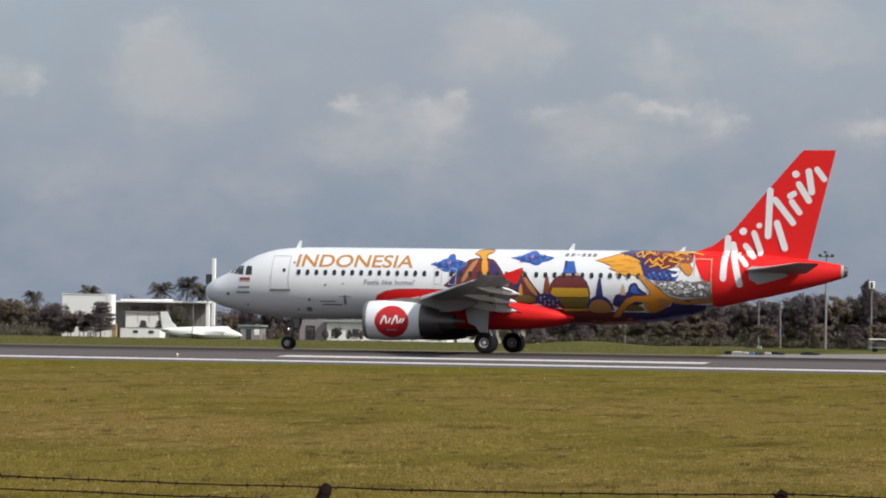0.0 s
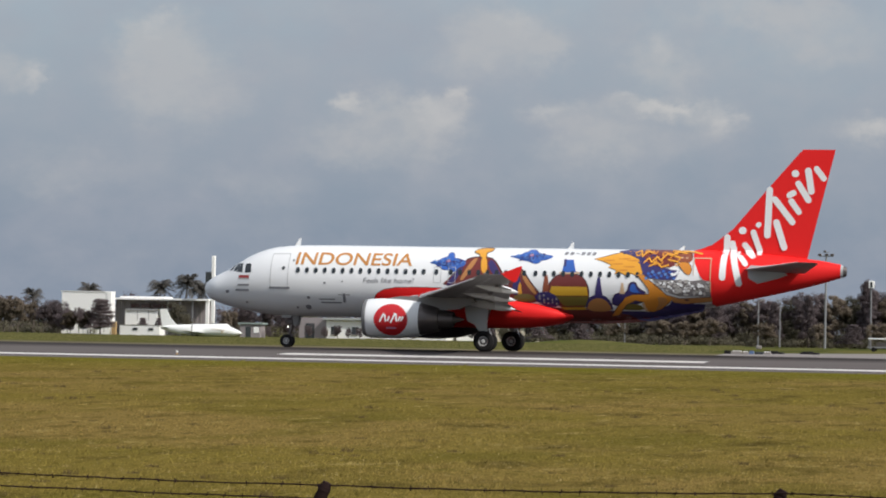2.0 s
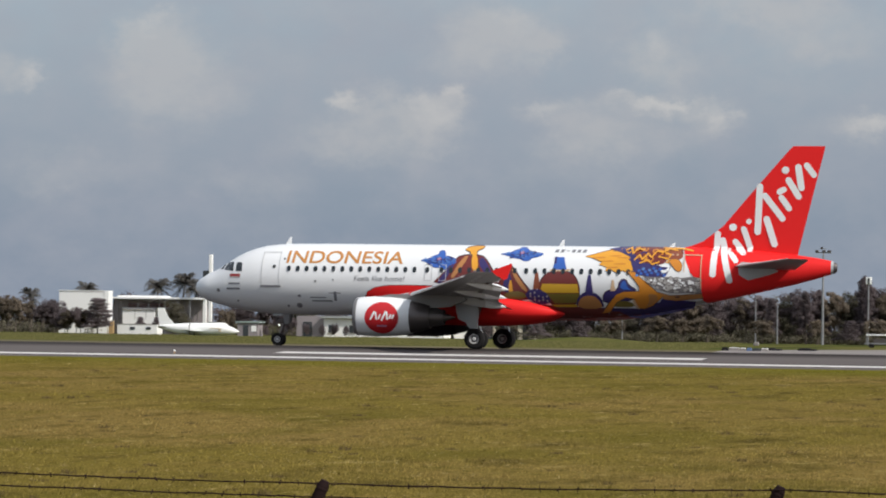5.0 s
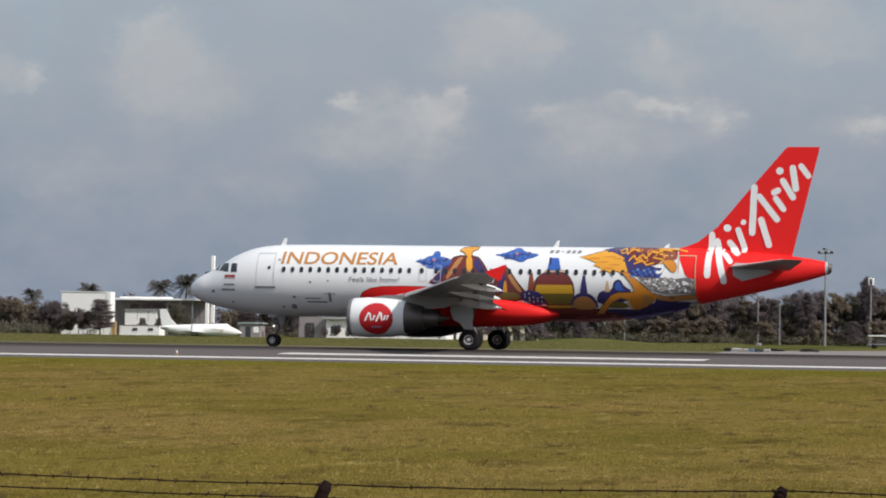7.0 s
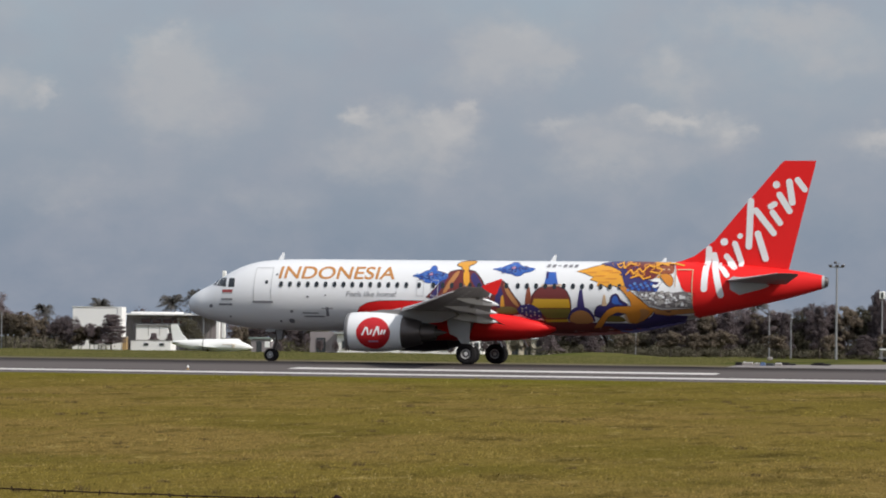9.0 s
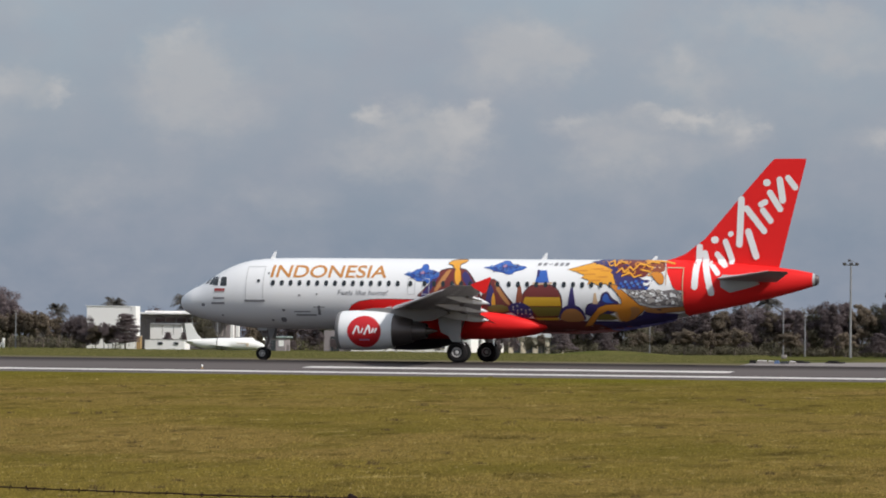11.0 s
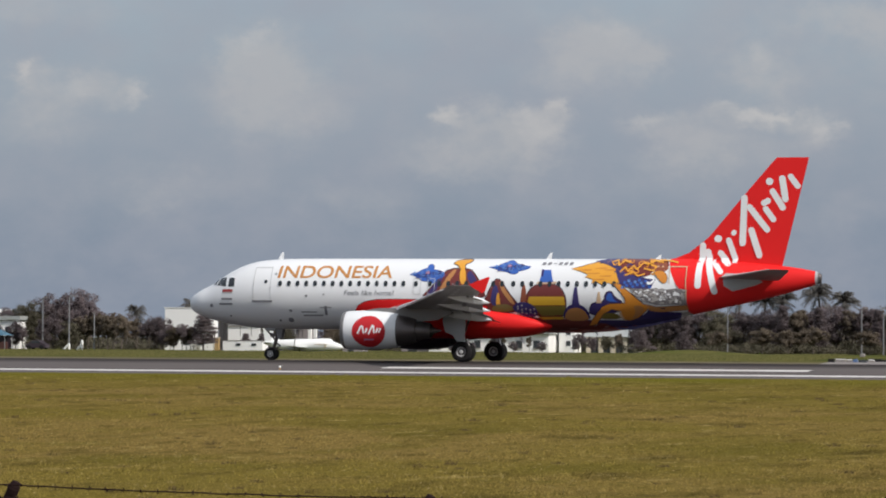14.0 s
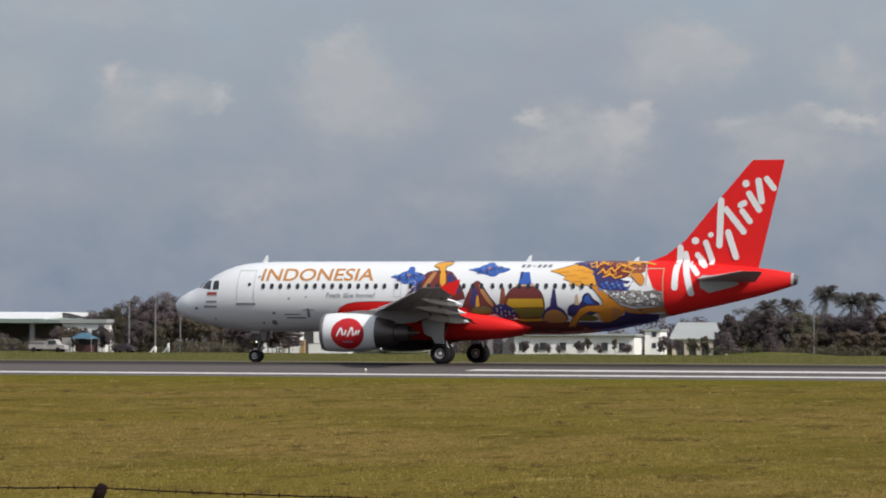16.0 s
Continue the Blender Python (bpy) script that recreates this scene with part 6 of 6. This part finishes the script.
def low_buildings():
    b = thing("terminal_block", "long low pale building with a row of dark openings", "building")
    w = part("wall", boxed(-61.6, -44.9, 258, 266, FAR, 2.0, bevel=0.04), PLASTER, b)
    part("annexe", boxed(-65.6, -61.65, 258.6, 264, FAR, 2.3, bevel=0.04), MAUVE, b, "grey clad annexe")
    part("annexe_door", boxed(-64.6, -63.4, 258.5, 258.58, FAR, 1.5), WINDOW_DARK, b)
    part("roof", boxed(-61.9, -44.6, 257.4, 266.5, 2.005, 2.32, bevel=0.04), GREY_ROOF, b)
    for x in (-60.9, -58.0, -55.2, -52.6, -49.4, -47.0):
        part("window", boxed(x, x + 0.85, 257.94, 258.02, 0.1, 1.1), WINDOW_DARK, w)
        part("sill", boxed(x - 0.05, x + 0.9, 257.86, 257.99, 0.0, 0.095), CONCRETE, w)
    t = thing("gatehouse", "narrow white two-storey house among trees", "house")
    part("wall", boxed(-44.4, -42.2, 262, 266, FAR, 2.75, bevel=0.04), PLASTER, t)
    part("roof", boxed(-44.6, -42.0, 261.7, 266.2, 2.755, 2.95), GREY_ROOF, t)
    for z in (0.4, 1.9):
        part("window", boxed(-43.4, -42.8, 261.94, 262.02, z, z + 0.7), WINDOW_DARK, t)
    e = thing("warehouse", "pale green-grey roofed warehouse with cream piers", "building")
    w = part("wall", boxed(-41.5, -35.0, 266, 276, FAR, 1.6), CREAM_WALL, e)
    bm = loft([[(x, 265.4, 1.7), (x, 271, 3.95), (x, 276.6, 1.7), (x, 276.6, 1.6), (x, 271, 3.8), (x, 265.4, 1.6)] for x in (-41.8, -34.6)])
    part("roof", bm, GREY_ROOF, e, "pale sheet metal roof", smooth=False)
    for i in range(4):
        x = -41.4 + 1.7 * i
        part("pier", boxed(x, x + 0.5, 265.7, 265.98, FAR, 1.6), CREAM_WALL, w)
        part("opening", boxed(x + 0.65, x + 1.5, 265.9, 265.99, FAR, 1.2), WINDOW_DARK, w)
    h = thing("hangar", "wide hangar with a pale low-pitched roof and open front", "hangar")
    bm = loft([[(x, 296, 3.75), (x, 296, 4.4), (x, 304, 5.5), (x, 318, 5.5), (x, 318, 3.75)] for x in (-200, -146.2)])
    part("roof", bm, WHITE_ROOF, h, "bright sheet metal roof", smooth=False)
    part("fascia", boxed(-200, -146.0, 295.8, 295.99, 3.75, 4.4), GREEN_TRIM, h, "green-grey fascia")
    part("end_roof", loft([[(-146.1, y, z) for y, z in ((296, 3.75), (296, 4.3), (310, 4.9), (312, 3.75))], [(-142.6, y, z) for y, z in ((296, 3.75), (296, 4.2), (310, 4.6), (312, 3.75))]]), GREEN_TRIM, h, smooth=False)
    part("hip_end", slab([(-146.18, 4.42), (-146.18, 5.42), (-145.2, 5.3), (-142.4, 4.62), (-142.5, 4.62)], 303.2, 303.9), DARK_METAL, h, "dark sloping roof end", smooth=False)
    for x in (-199, -180, -165, -156, -149, -143.2):
        part("column", boxed(x, x + 0.6, 297, 297.6, FAR, 3.745), GALV, h)
    part("back_wall", boxed(-199.5, -143, 316, 316.4, FAR, 3.745), MAUVE, h)
    s = thing("storehouse", "white building partly hidden by trees", "building")
    w = part("wall", boxed(-126.6, -120.2, 256, 262, FAR, 3.55, bevel=0.04), PLASTER, s)
    part("roof", boxed(-126.9, -119.9, 255.6, 262.3, 3.555, 4.08), GREY_ROOF, s)
    for x in (-126.0, -124.6, -122.2):
        part("window", boxed(x, x + 0.8, 255.94, 256.02, 1.4, 2.6), WINDOW_DARK, w)
    t = thing("market_tent", "open stall under a teal tarpaulin roof", "tent")
    part("canopy", loft([[(-121.0, 245, 1.38), (-117.8, 245, 1.38), (-117.8, 248, 1.38), (-121.0, 248, 1.38)], [(-119.9, 246.2, 2.2), (-119.2, 246.2, 2.2), (-119.2, 246.8, 2.2), (-119.9, 246.8, 2.2)]]), TEAL, t, "teal tarpaulin canopy", smooth=False)
    for x in (-120.9, -117.9):
        for y in (245.1, 247.9):
            part("pole", tube(bmesh.new(), (x, y, FAR), (x, y, 1.375), 0.05), GALV, t)
    part("counter", boxed(-120.6, -118.2, 246, 247, FAR, 0.5), BROWN_GLASS, t)
    part("back_curtain", boxed(-120.8, -118.0, 247.7, 247.8, FAR, 1.3), A_INK, t)
    part("side_panel", boxed(-122.4, -121.15, 245.6, 245.7, FAR, 1.5), DUSTY_WHITE, t, "pale hanging side panel")


def parked_truck():
    t = thing("parked_truck", "white pick-up truck parked by the trees", "truck")
    z = FAR
    part("cab", loft([[(x, y0, zz) for x, zz in ((-122.6, z + 0.45), (-122.6, z + 1.0), (-122.2, z + 1.7), (-121.2, z + 1.75), (-120.7, z + 1.05), (-119.8, z + 0.95), (-119.75, z + 0.45))] for y0 in (240, 241.7)]), DUSTY_WHITE, t, "white cab and bonnet")
    part("side_window", boxed(-122.1, -121.0, 239.95, 239.99, z + 1.1, z + 1.6), WINDOW_DARK, t)
    part("load_bed", boxed(-125.0, -122.65, 240, 241.7, z + 0.45, z + 1.05, bevel=0.04), DUSTY_WHITE, t)
    part("canopy", boxed(-124.9, -122.7, 240.05, 241.65, z + 1.06, z + 1.5, bevel=0.08), A_SLATE, t)
    for x in (-124.2, -120.7):
        for y in (239.98, 241.72):
            part("wheel", lathe([(-0.11, 0.1), (-0.11, 0.3), (-0.07, 0.35), (0.07, 0.35), (0.11, 0.3), (0.11, 0.1)], "y", 18, (x, y, z + 0.35)), RUBBER, t)
    c = thing("parked_car", "dark hatchback parked under the trees", "car")
    part("body", loft([[(x, y0, zz) for x, zz in ((-114.9, z + 0.25), (-114.85, z + 0.75), (-114.4, z + 0.85), (-113.9, z + 1.25), (-113.0, z + 1.25), (-112.5, z + 0.85), (-111.95, z + 0.72), (-111.9, z + 0.25))] for y0 in (245, 246.6)]), A_INK, c)
    part("side_window", boxed(-113.95, -112.75, 244.96, 244.995, z + 0.85, z + 1.15), WINDOW_DARK, c)
    for x in (-114.3, -112.5):
        for y in (245.02, 246.58):
            part("wheel", lathe([(-0.1, 0.1), (-0.1, 0.26), (-0.06, 0.3), (0.06, 0.3), (0.1, 0.26), (0.1, 0.1)], "y", 18, (x, y, z + 0.3)), RUBBER, c)
    m = strip("grass_mound", [222, 226, 229, 232, 235, 238, 242, 246], [-30, -28, -26, -24, -22, -20, -18, -16, -14, -12], lambda y: 0.0, GRASS, "low grassy mound before the wood")
    for v in m.data.vertices:
        x, y = v.co.x, v.co.y
        v.co.z += 0.6 * max(0.0, math.cos((x + 21.2) / 8.8 * 1.5708)) ** 1.3 * max(0.0, math.cos((y - 234) / 12 * 1.5708)) - 0.02


def parked_jet():
    """A small white business jet standing in the grass, its nose to the right-hand pylon."""
    j = thing("parked_jet", "small white business jet parked on the grass", "airplane")
    prof = [(-77.7, 0.62, 0.14), (-76.6, 0.5, 0.42), (-75.0, 0.38, 0.66), (-73.0, 0.36, 0.78), (-71.6, 0.36, 0.80), (-70.0, 0.36, 0.79), (-68.9, 0.32, 0.72), (-68.0, 0.22, 0.56), (-67.3, 0.12, 0.36), (-66.7, 0.06, 0.05)]
    b = part("fuselage", loft([[(x, 235 + r * math.cos(t), zc + r * math.sin(t)) for t in np.linspace(0, 2 * math.pi, 25)[:-1]] for x, zc, r in prof]), VAN_WHITE, j)
    part("cabin_roof", loft([[(x, 235 + 0.5 * k * math.cos(t), 0.62 + 0.62 * k * math.sin(t)) for t in np.linspace(0, math.pi, 11)] for x, k in ((-72.2, 0.55), (-71.2, 0.85), (-69.8, 1.0), (-68.7, 0.98), (-68.3, 0.6))]), VAN_WHITE, b)
    part("windscreen", boxed(-68.55, -68.32, 234.8, 235.2, 0.86, 0.98, bevel=0.02), WINDOW_DARK, b)
    part("fin", slab([(-77.85, 3.0), (-76.95, 3.05), (-76.3, 1.75), (-75.5, 1.0), (-74.6, 0.75), (-77.3, 0.4), (-77.6, 1.2)], 234.92, 235.08), VAN_WHITE, j, "swept white tail fin")
    part("seam", lathe([(-73.32, 0.795), (-73.3, 0.805), (-73.24, 0.805), (-73.22, 0.795)], "x", 25, (0, 235, 0.36), cap=False), DARK_METAL, b, "dark joint round the fuselage")
    part("cheat_line", boxed(-70.6, -68.9, 234.18, 234.3, 0.42, 0.47, bevel=0.01), OCHRE, b, "thin ochre stripe")
    part("door", boxed(-69.3, -68.95, 234.2, 234.3, 0.05, 0.36, bevel=0.02), CREAM_WALL, b, "small cream door")
    part("roof_rail", boxed(-71.0, -68.6, 234.95, 235.05, 1.22, 1.3, bevel=0.02), DARK_METAL, b)
    for s in (-1, 1):
        # near half of the tailplane gets its shade as a dark colour
        part("tailplane", loft([airfoil(-77.5, 1.1, 235 + s * 0.1, 0.62, 0.1), airfoil(-77.6, 0.6, 235 + s * 2.2, 0.72, 0.05)]), WINDOW_DARK if s < 0 else VAN_WHITE, j, "tailplane with its near half coloured dark for shade")
        part("wing", loft([airfoil(-73.6, 2.2, 235 + s * 0.3, 0.02, 0.22), airfoil(-73.2, 1.0, 235 + s * 5.4, 0.22, 0.08)]), VAN_WHITE, j)
        part("gear_leg", tube(bmesh.new(), (-72.4, 235 + s * 1.3, -0.05), (-72.4, 235 + s * 1.3, FAR + 0.05), 0.05), GALV, j)
        part("wheel", lathe([(-0.08, 0.04), (-0.08, 0.14), (0.08, 0.14), (0.08, 0.04)], "y", 14, (-72.4, 235 + s * 1.3, FAR + 0.13)), RUBBER, j)
    part("nose_leg", tube(bmesh.new(), (-68.4, 235, -0.2), (-68.4, 235, FAR + 0.02), 0.05), GALV, j)


def lamp_mast(x, y, top, arm=0.0, head="arm", r=0.09):
    m = thing("street_lamp" if head == "arm" else "floodlight_mast", "slim grey steel street lamp with a curved arm" if head == "arm" else "tall grey floodlight mast with a crossbar head", "lamp post", "lamp posts of the apron")
    part("pole", tube(bmesh.new(), (x, y, FAR), (x, y, top - 0.25), r * 1.25, r * 0.8, 10), GALV, m)
    if head == "arm":
        bm = bmesh.new()
        pts = [(x + arm * (1 - math.cos(t)), y, top - 0.3 + 0.3 * math.sin(t)) for t in np.linspace(0, math.pi / 2, 5)] + [(x + arm * 1.7, y, top - 0.03)]
        for a, b in zip(pts, pts[1:]):
            tube(bm, a, b, r * 0.7, r * 0.7, 6)
        part("arm", bm, GALV, m)
        part("lantern", boxed(x + arm * 1.7 - 0.25, x + arm * 1.7 + 0.3, y - 0.12, y + 0.12, top - 0.12, top + 0.02, bevel=0.03), CONCRETE, m)
    else:
        part("crossbar", boxed(x - 0.95, x + 0.95, y - 0.08, y + 0.08, top - 0.62, top - 0.5), GALV, m)
        for dx in (-0.8, 0.05, 0.75):
            part("floodlight", boxed(x + dx - 0.22, x + dx + 0.22, y - 0.25, y + 0.05, top - 0.5, top - 0.25, bevel=0.03), DARK_METAL, m)
        part("upper_bar", boxed(x - 0.4, x + 0.4, y - 0.06, y + 0.06, top - 0.12, top - 0.04), GALV, m)
        part("upper_floodlight", boxed(x - 0.35, x - 0.02, y - 0.25, y + 0.02, top - 0.04, top + 0.16, bevel=0.03), DARK_METAL, m)


def masts():
    lamp_mast(8.2, 240, 11.7, head="flood", r=0.13)
    lamp_mast(-2.35, 255, 5.6, 0.25)
    lamp_mast(0.5, 255, 4.75, 0.0)
    lamp_mast(-19.15, 250, 5.95, -0.3, r=0.07)
    lamp_mast(-114.3, 250, 6.6, 0.2)
    lamp_mast(-110.45, 250, 6.85, 0.35)
    lamp_mast(-106.8, 250, 4.6, 0.0)
    c = thing("camera_mast", "grey mast with a white box and a round dish", "mast")
    part("pole", tube(bmesh.new(), (12.35, 255, FAR), (12.35, 255, 7.4), 0.12, 0.09), GALV, c)
    part("box", boxed(12.0, 12.75, 254.8, 255.3, 7.4, 8.35, bevel=0.05), VAN_WHITE, c, "white equipment box")
    part("box_recess", boxed(12.25, 12.5, 254.74, 254.79, 7.5, 8.2), WINDOW_DARK, c)
    part("dish", lathe([(-0.08, 0.1), (-0.05, 0.33), (0.05, 0.36), (0.06, 0.1)], "y", 20, (12.35, 254.8, 1.9)), VAN_WHITE, c, "round white dish")
    r = thing("radio_mast", "thin lattice radio mast above the trees", "mast")
    bm = bmesh.new()
    for dx, dy in ((0, 0), (0.3, 0), (0.15, 0.26)):
        tube(bm, (-118.0 + dx, 270 + dy, FAR), (-117.9 + dx * 0.5, 270 + dy, 8.4), 0.03, 0.02, 5)
    for i in range(12):
        z = FAR + 0.7 * i
        tube(bm, (-118.0, 270, z), (-117.7, 270, z + 0.6), 0.015, n=4)
    part("lattice", bm, GALV, r)
    for x, flip in ((-110.4, 1), (-108.5, -1)):
        a = thing("anchor_block", "white slanting concrete anchor block", "block", "anchor blocks")
        part("prop", slab([(x - 0.8, FAR), (x - 0.5, FAR), (x + 0.1, 0.25), (x - 0.1, 0.3)], 249.6, 249.9), PLASTER, a)
        part("stub", boxed(x - 0.08, x + 0.18, 249.6, 249.95, FAR, 0.8 if flip < 0 else 0.35, bevel=0.03), PLASTER, a)


def runway_clutter():
    # painted blocks at the mouth of the taxiway
    z = ground_z(112) + 0.03
    for i, (x0, x1, m, h) in enumerate([(14.3, 14.9, RUBBER, 0.24), (14.95, 15.9, CONCRETE, 0.24), (15.95, 16.5, CONCRETE, 0.2), (16.55, 17.0, BLUE_PAINT, 0.24), (17.05, 17.8, WINDOW_DARK, 0.18), (17.85, 18.5, CONCRETE, 0.2)]):
        b = thing("barrier_block", ("black", "white", "grey", "blue", "dark", "white")[i] + " painted concrete barrier block by the taxiway", "barrier", "barrier blocks")
        part("block", slab([(x0, z), (x1, z), (x1 - 0.06, z + h), (x0 + 0.06, z + h)], 112, 112.6), m, b)
        part("top_edge", boxed(x0 + 0.07, x1 - 0.07, 112.05, 112.55, z + h + 0.002, z + h + 0.05), PLASTER if i in (1, 2, 5) else m, b)
    for x0, x1, y in ((16.4, 18.2, 122), (19.6, 21.2, 124)):
        m = thing("rubber_mat", "dark heap of rubber matting on the taxiway", "matting", "rubber mats")
        zz = ground_z(y) + 0.03
        part("mat", boxed(x0, x1, y, y + 2.0, zz, zz + 0.16, bevel=0.04), RUBBER, m)
        part("fold", boxed(x0 + 0.2, x1 - 0.5, y + 0.3, y + 1.5, zz + 0.165, zz + 0.24, bevel=0.03), RUBBER, m)
    k = thing("service_cart", "white-topped ground service cart on the taxiway", "cart")
    z = ground_z(190) + 0.03
    part("deck", boxed(18.8, 22.5, 190, 191.6, z + 0.4, z + 0.55), GALV, k)
    part("roof", boxed(18.9, 22.4, 190, 191.6, z + 1.35, z + 1.5, bevel=0.04), VAN_WHITE, k, "white cart roof")
    part("body", boxed(19.8, 22.4, 190.1, 191.5, z + 0.56, z + 1.0), DARK_METAL, k)
    for x in (18.95, 22.3):
        for y in (190.05, 191.5):
            part("post", boxed(x, x + 0.07, y, y + 0.07, z + 0.55, z + 1.345), GALV, k)
    for x in (19.5, 21.7):
        for y in (190.0, 191.6):
            part("wheel", lathe([(-0.1, 0.05), (-0.1, 0.24), (0.1, 0.24), (0.1, 0.05)], "y", 16, (x, y, z + 0.24)), RUBBER, k)
    s = thing("marker_stone", "small white marker stone on the grass", "marker")
    part("stone", boxed(5.0, 5.6, 200, 200.5, ground_z(200), ground_z(200) + 0.42, bevel=0.08), CONCRETE, s)
    l = thing("runway_edge_light", "small pale runway edge light", "light")
    zz = ground_z(-21)
    part("base", lathe([(0, 0.09), (0.04, 0.09), (0.06, 0.035), (0.14, 0.035)], "z", 14, (4.9, -20.4, zz)), OCHRE, l)
    part("lens", lathe([(0.14, 0.05), (0.21, 0.055), (0.25, 0.02)], "z", 14, (4.9, -20.4, zz)), PLASTER, l)


def barbed_fence():
    f = thing("barbed_fence", "rusty barbed wire fence on slanting steel posts", "fence")
    rng = random.Random(9)
    posts = [(35.3, -0.06), (39.4, -0.04), (43.5, -0.05), (47.5, -0.02), (51.52, -0.075), (55.62, -0.03), (59.7, -0.05), (63.8, -0.06)]
    for x, top in posts:
        y = -164 + rng.uniform(-0.05, 0.05)
        z0 = ground_z(-164)
        bm = bmesh.new()
        tube(bm, (x - 0.3, y, z0 - 0.1), (x - 0.3, y, top - 0.62), 0.058, 0.058, 10)
        tube(bm, (x - 0.3, y, top - 0.66), (x - 0.02, y, top - 0.04), 0.058, 0.056, 10)
        tube(bm, (x - 0.035, y, top - 0.07), (x - 0.0, y, top), 0.062, 0.04, 10)
        part("post", bm, RUST, f)
    for drop, lead in ((0.024, 0.0), (0.146, -0.035), (0.32, -0.12), (0.52, -0.2)):
        bm = bmesh.new()
        last = None
        for (x0, t0), (x1, t1) in zip(posts, posts[1:]):
            sag = rng.uniform(0.005, 0.03)
            for i in range(24):
                s = i / 24
                p = Vector((x0 + lead + (x1 - x0) * s, -164.06 + rng.uniform(-0.004, 0.004), t0 + (t1 - t0) * s - drop - sag * 4 * s * (1 - s) + rng.uniform(-0.004, 0.004)))
                if last is not None:
                    tube(bm, last, p, 0.0068, n=4)
                    q = (last + p) / 2
                    for _ in range(2):
                        d = Vector((rng.uniform(-0.5, 0.5), rng.uniform(-1, 1), rng.uniform(-1, 1))).normalized() * 0.027
                        tube(bm, q - d, q + d, 0.0042, n=3)
                last = p
        part("barbed_wire", bm, RUST, f, smooth=False)


gallery()
pavilion()
low_buildings()
parked_truck()
parked_jet()
masts()
runway_clutter()
barbed_fence()


# ---- motion ----
ROLL_OUT = [(0, 0.165), (1.5, 0.160), (2, 0.140), (2.5, 0.090), (3, 0.045), (3.5, 0.0), (4, -0.075), (4.8, -0.21), (5.6, -0.35), (6.5, -0.54), (7, -0.692), (7.5, -0.865), (8, -1.055), (8.5, -1.27), (9, -1.503),
            (9.8, -1.97), (10.7, -2.61), (11.5, -3.25), (12, -3.765), (12.5, -4.37), (13, -5.11), (13.5, -6.0), (14, -7.10), (14.5, -8.40), (15, -9.86), (15.5, -11.52), (16, -13.404)]


def rolled(t):
    """How far the airliner has moved at t seconds: a smooth curve through the table."""
    ts, ss = [a for a, _ in ROLL_OUT], [b for _, b in ROLL_OUT]
    slope = np.gradient(ss, ts)
    i = max(0, min(len(ts) - 2, int(np.searchsorted(ts, t)) - 1))
    h = ts[i + 1] - ts[i]
    u = (t - ts[i]) / h
    return ((1 + 2 * u) * (1 - u) ** 2 * ss[i] + u * (1 - u) ** 2 * h * slope[i] + u * u * (3 - 2 * u) * ss[i + 1] + u * u * (u - 1) * h * slope[i + 1])


def motions():
    times = [round(0.1 * i, 1) for i in range(161)]
    walk(airliner_thing, [(t, pose(rolled(t), 0, 0)) for t in times[::5] + ([] if 16.0 in times[::5] else [16.0])])
    for ob, x, y, z, r in spinning:
        walk(ob, [(t, pose(x, y, z, 0, math.degrees(rolled(t) / r), 0)) for t in times])


motions()
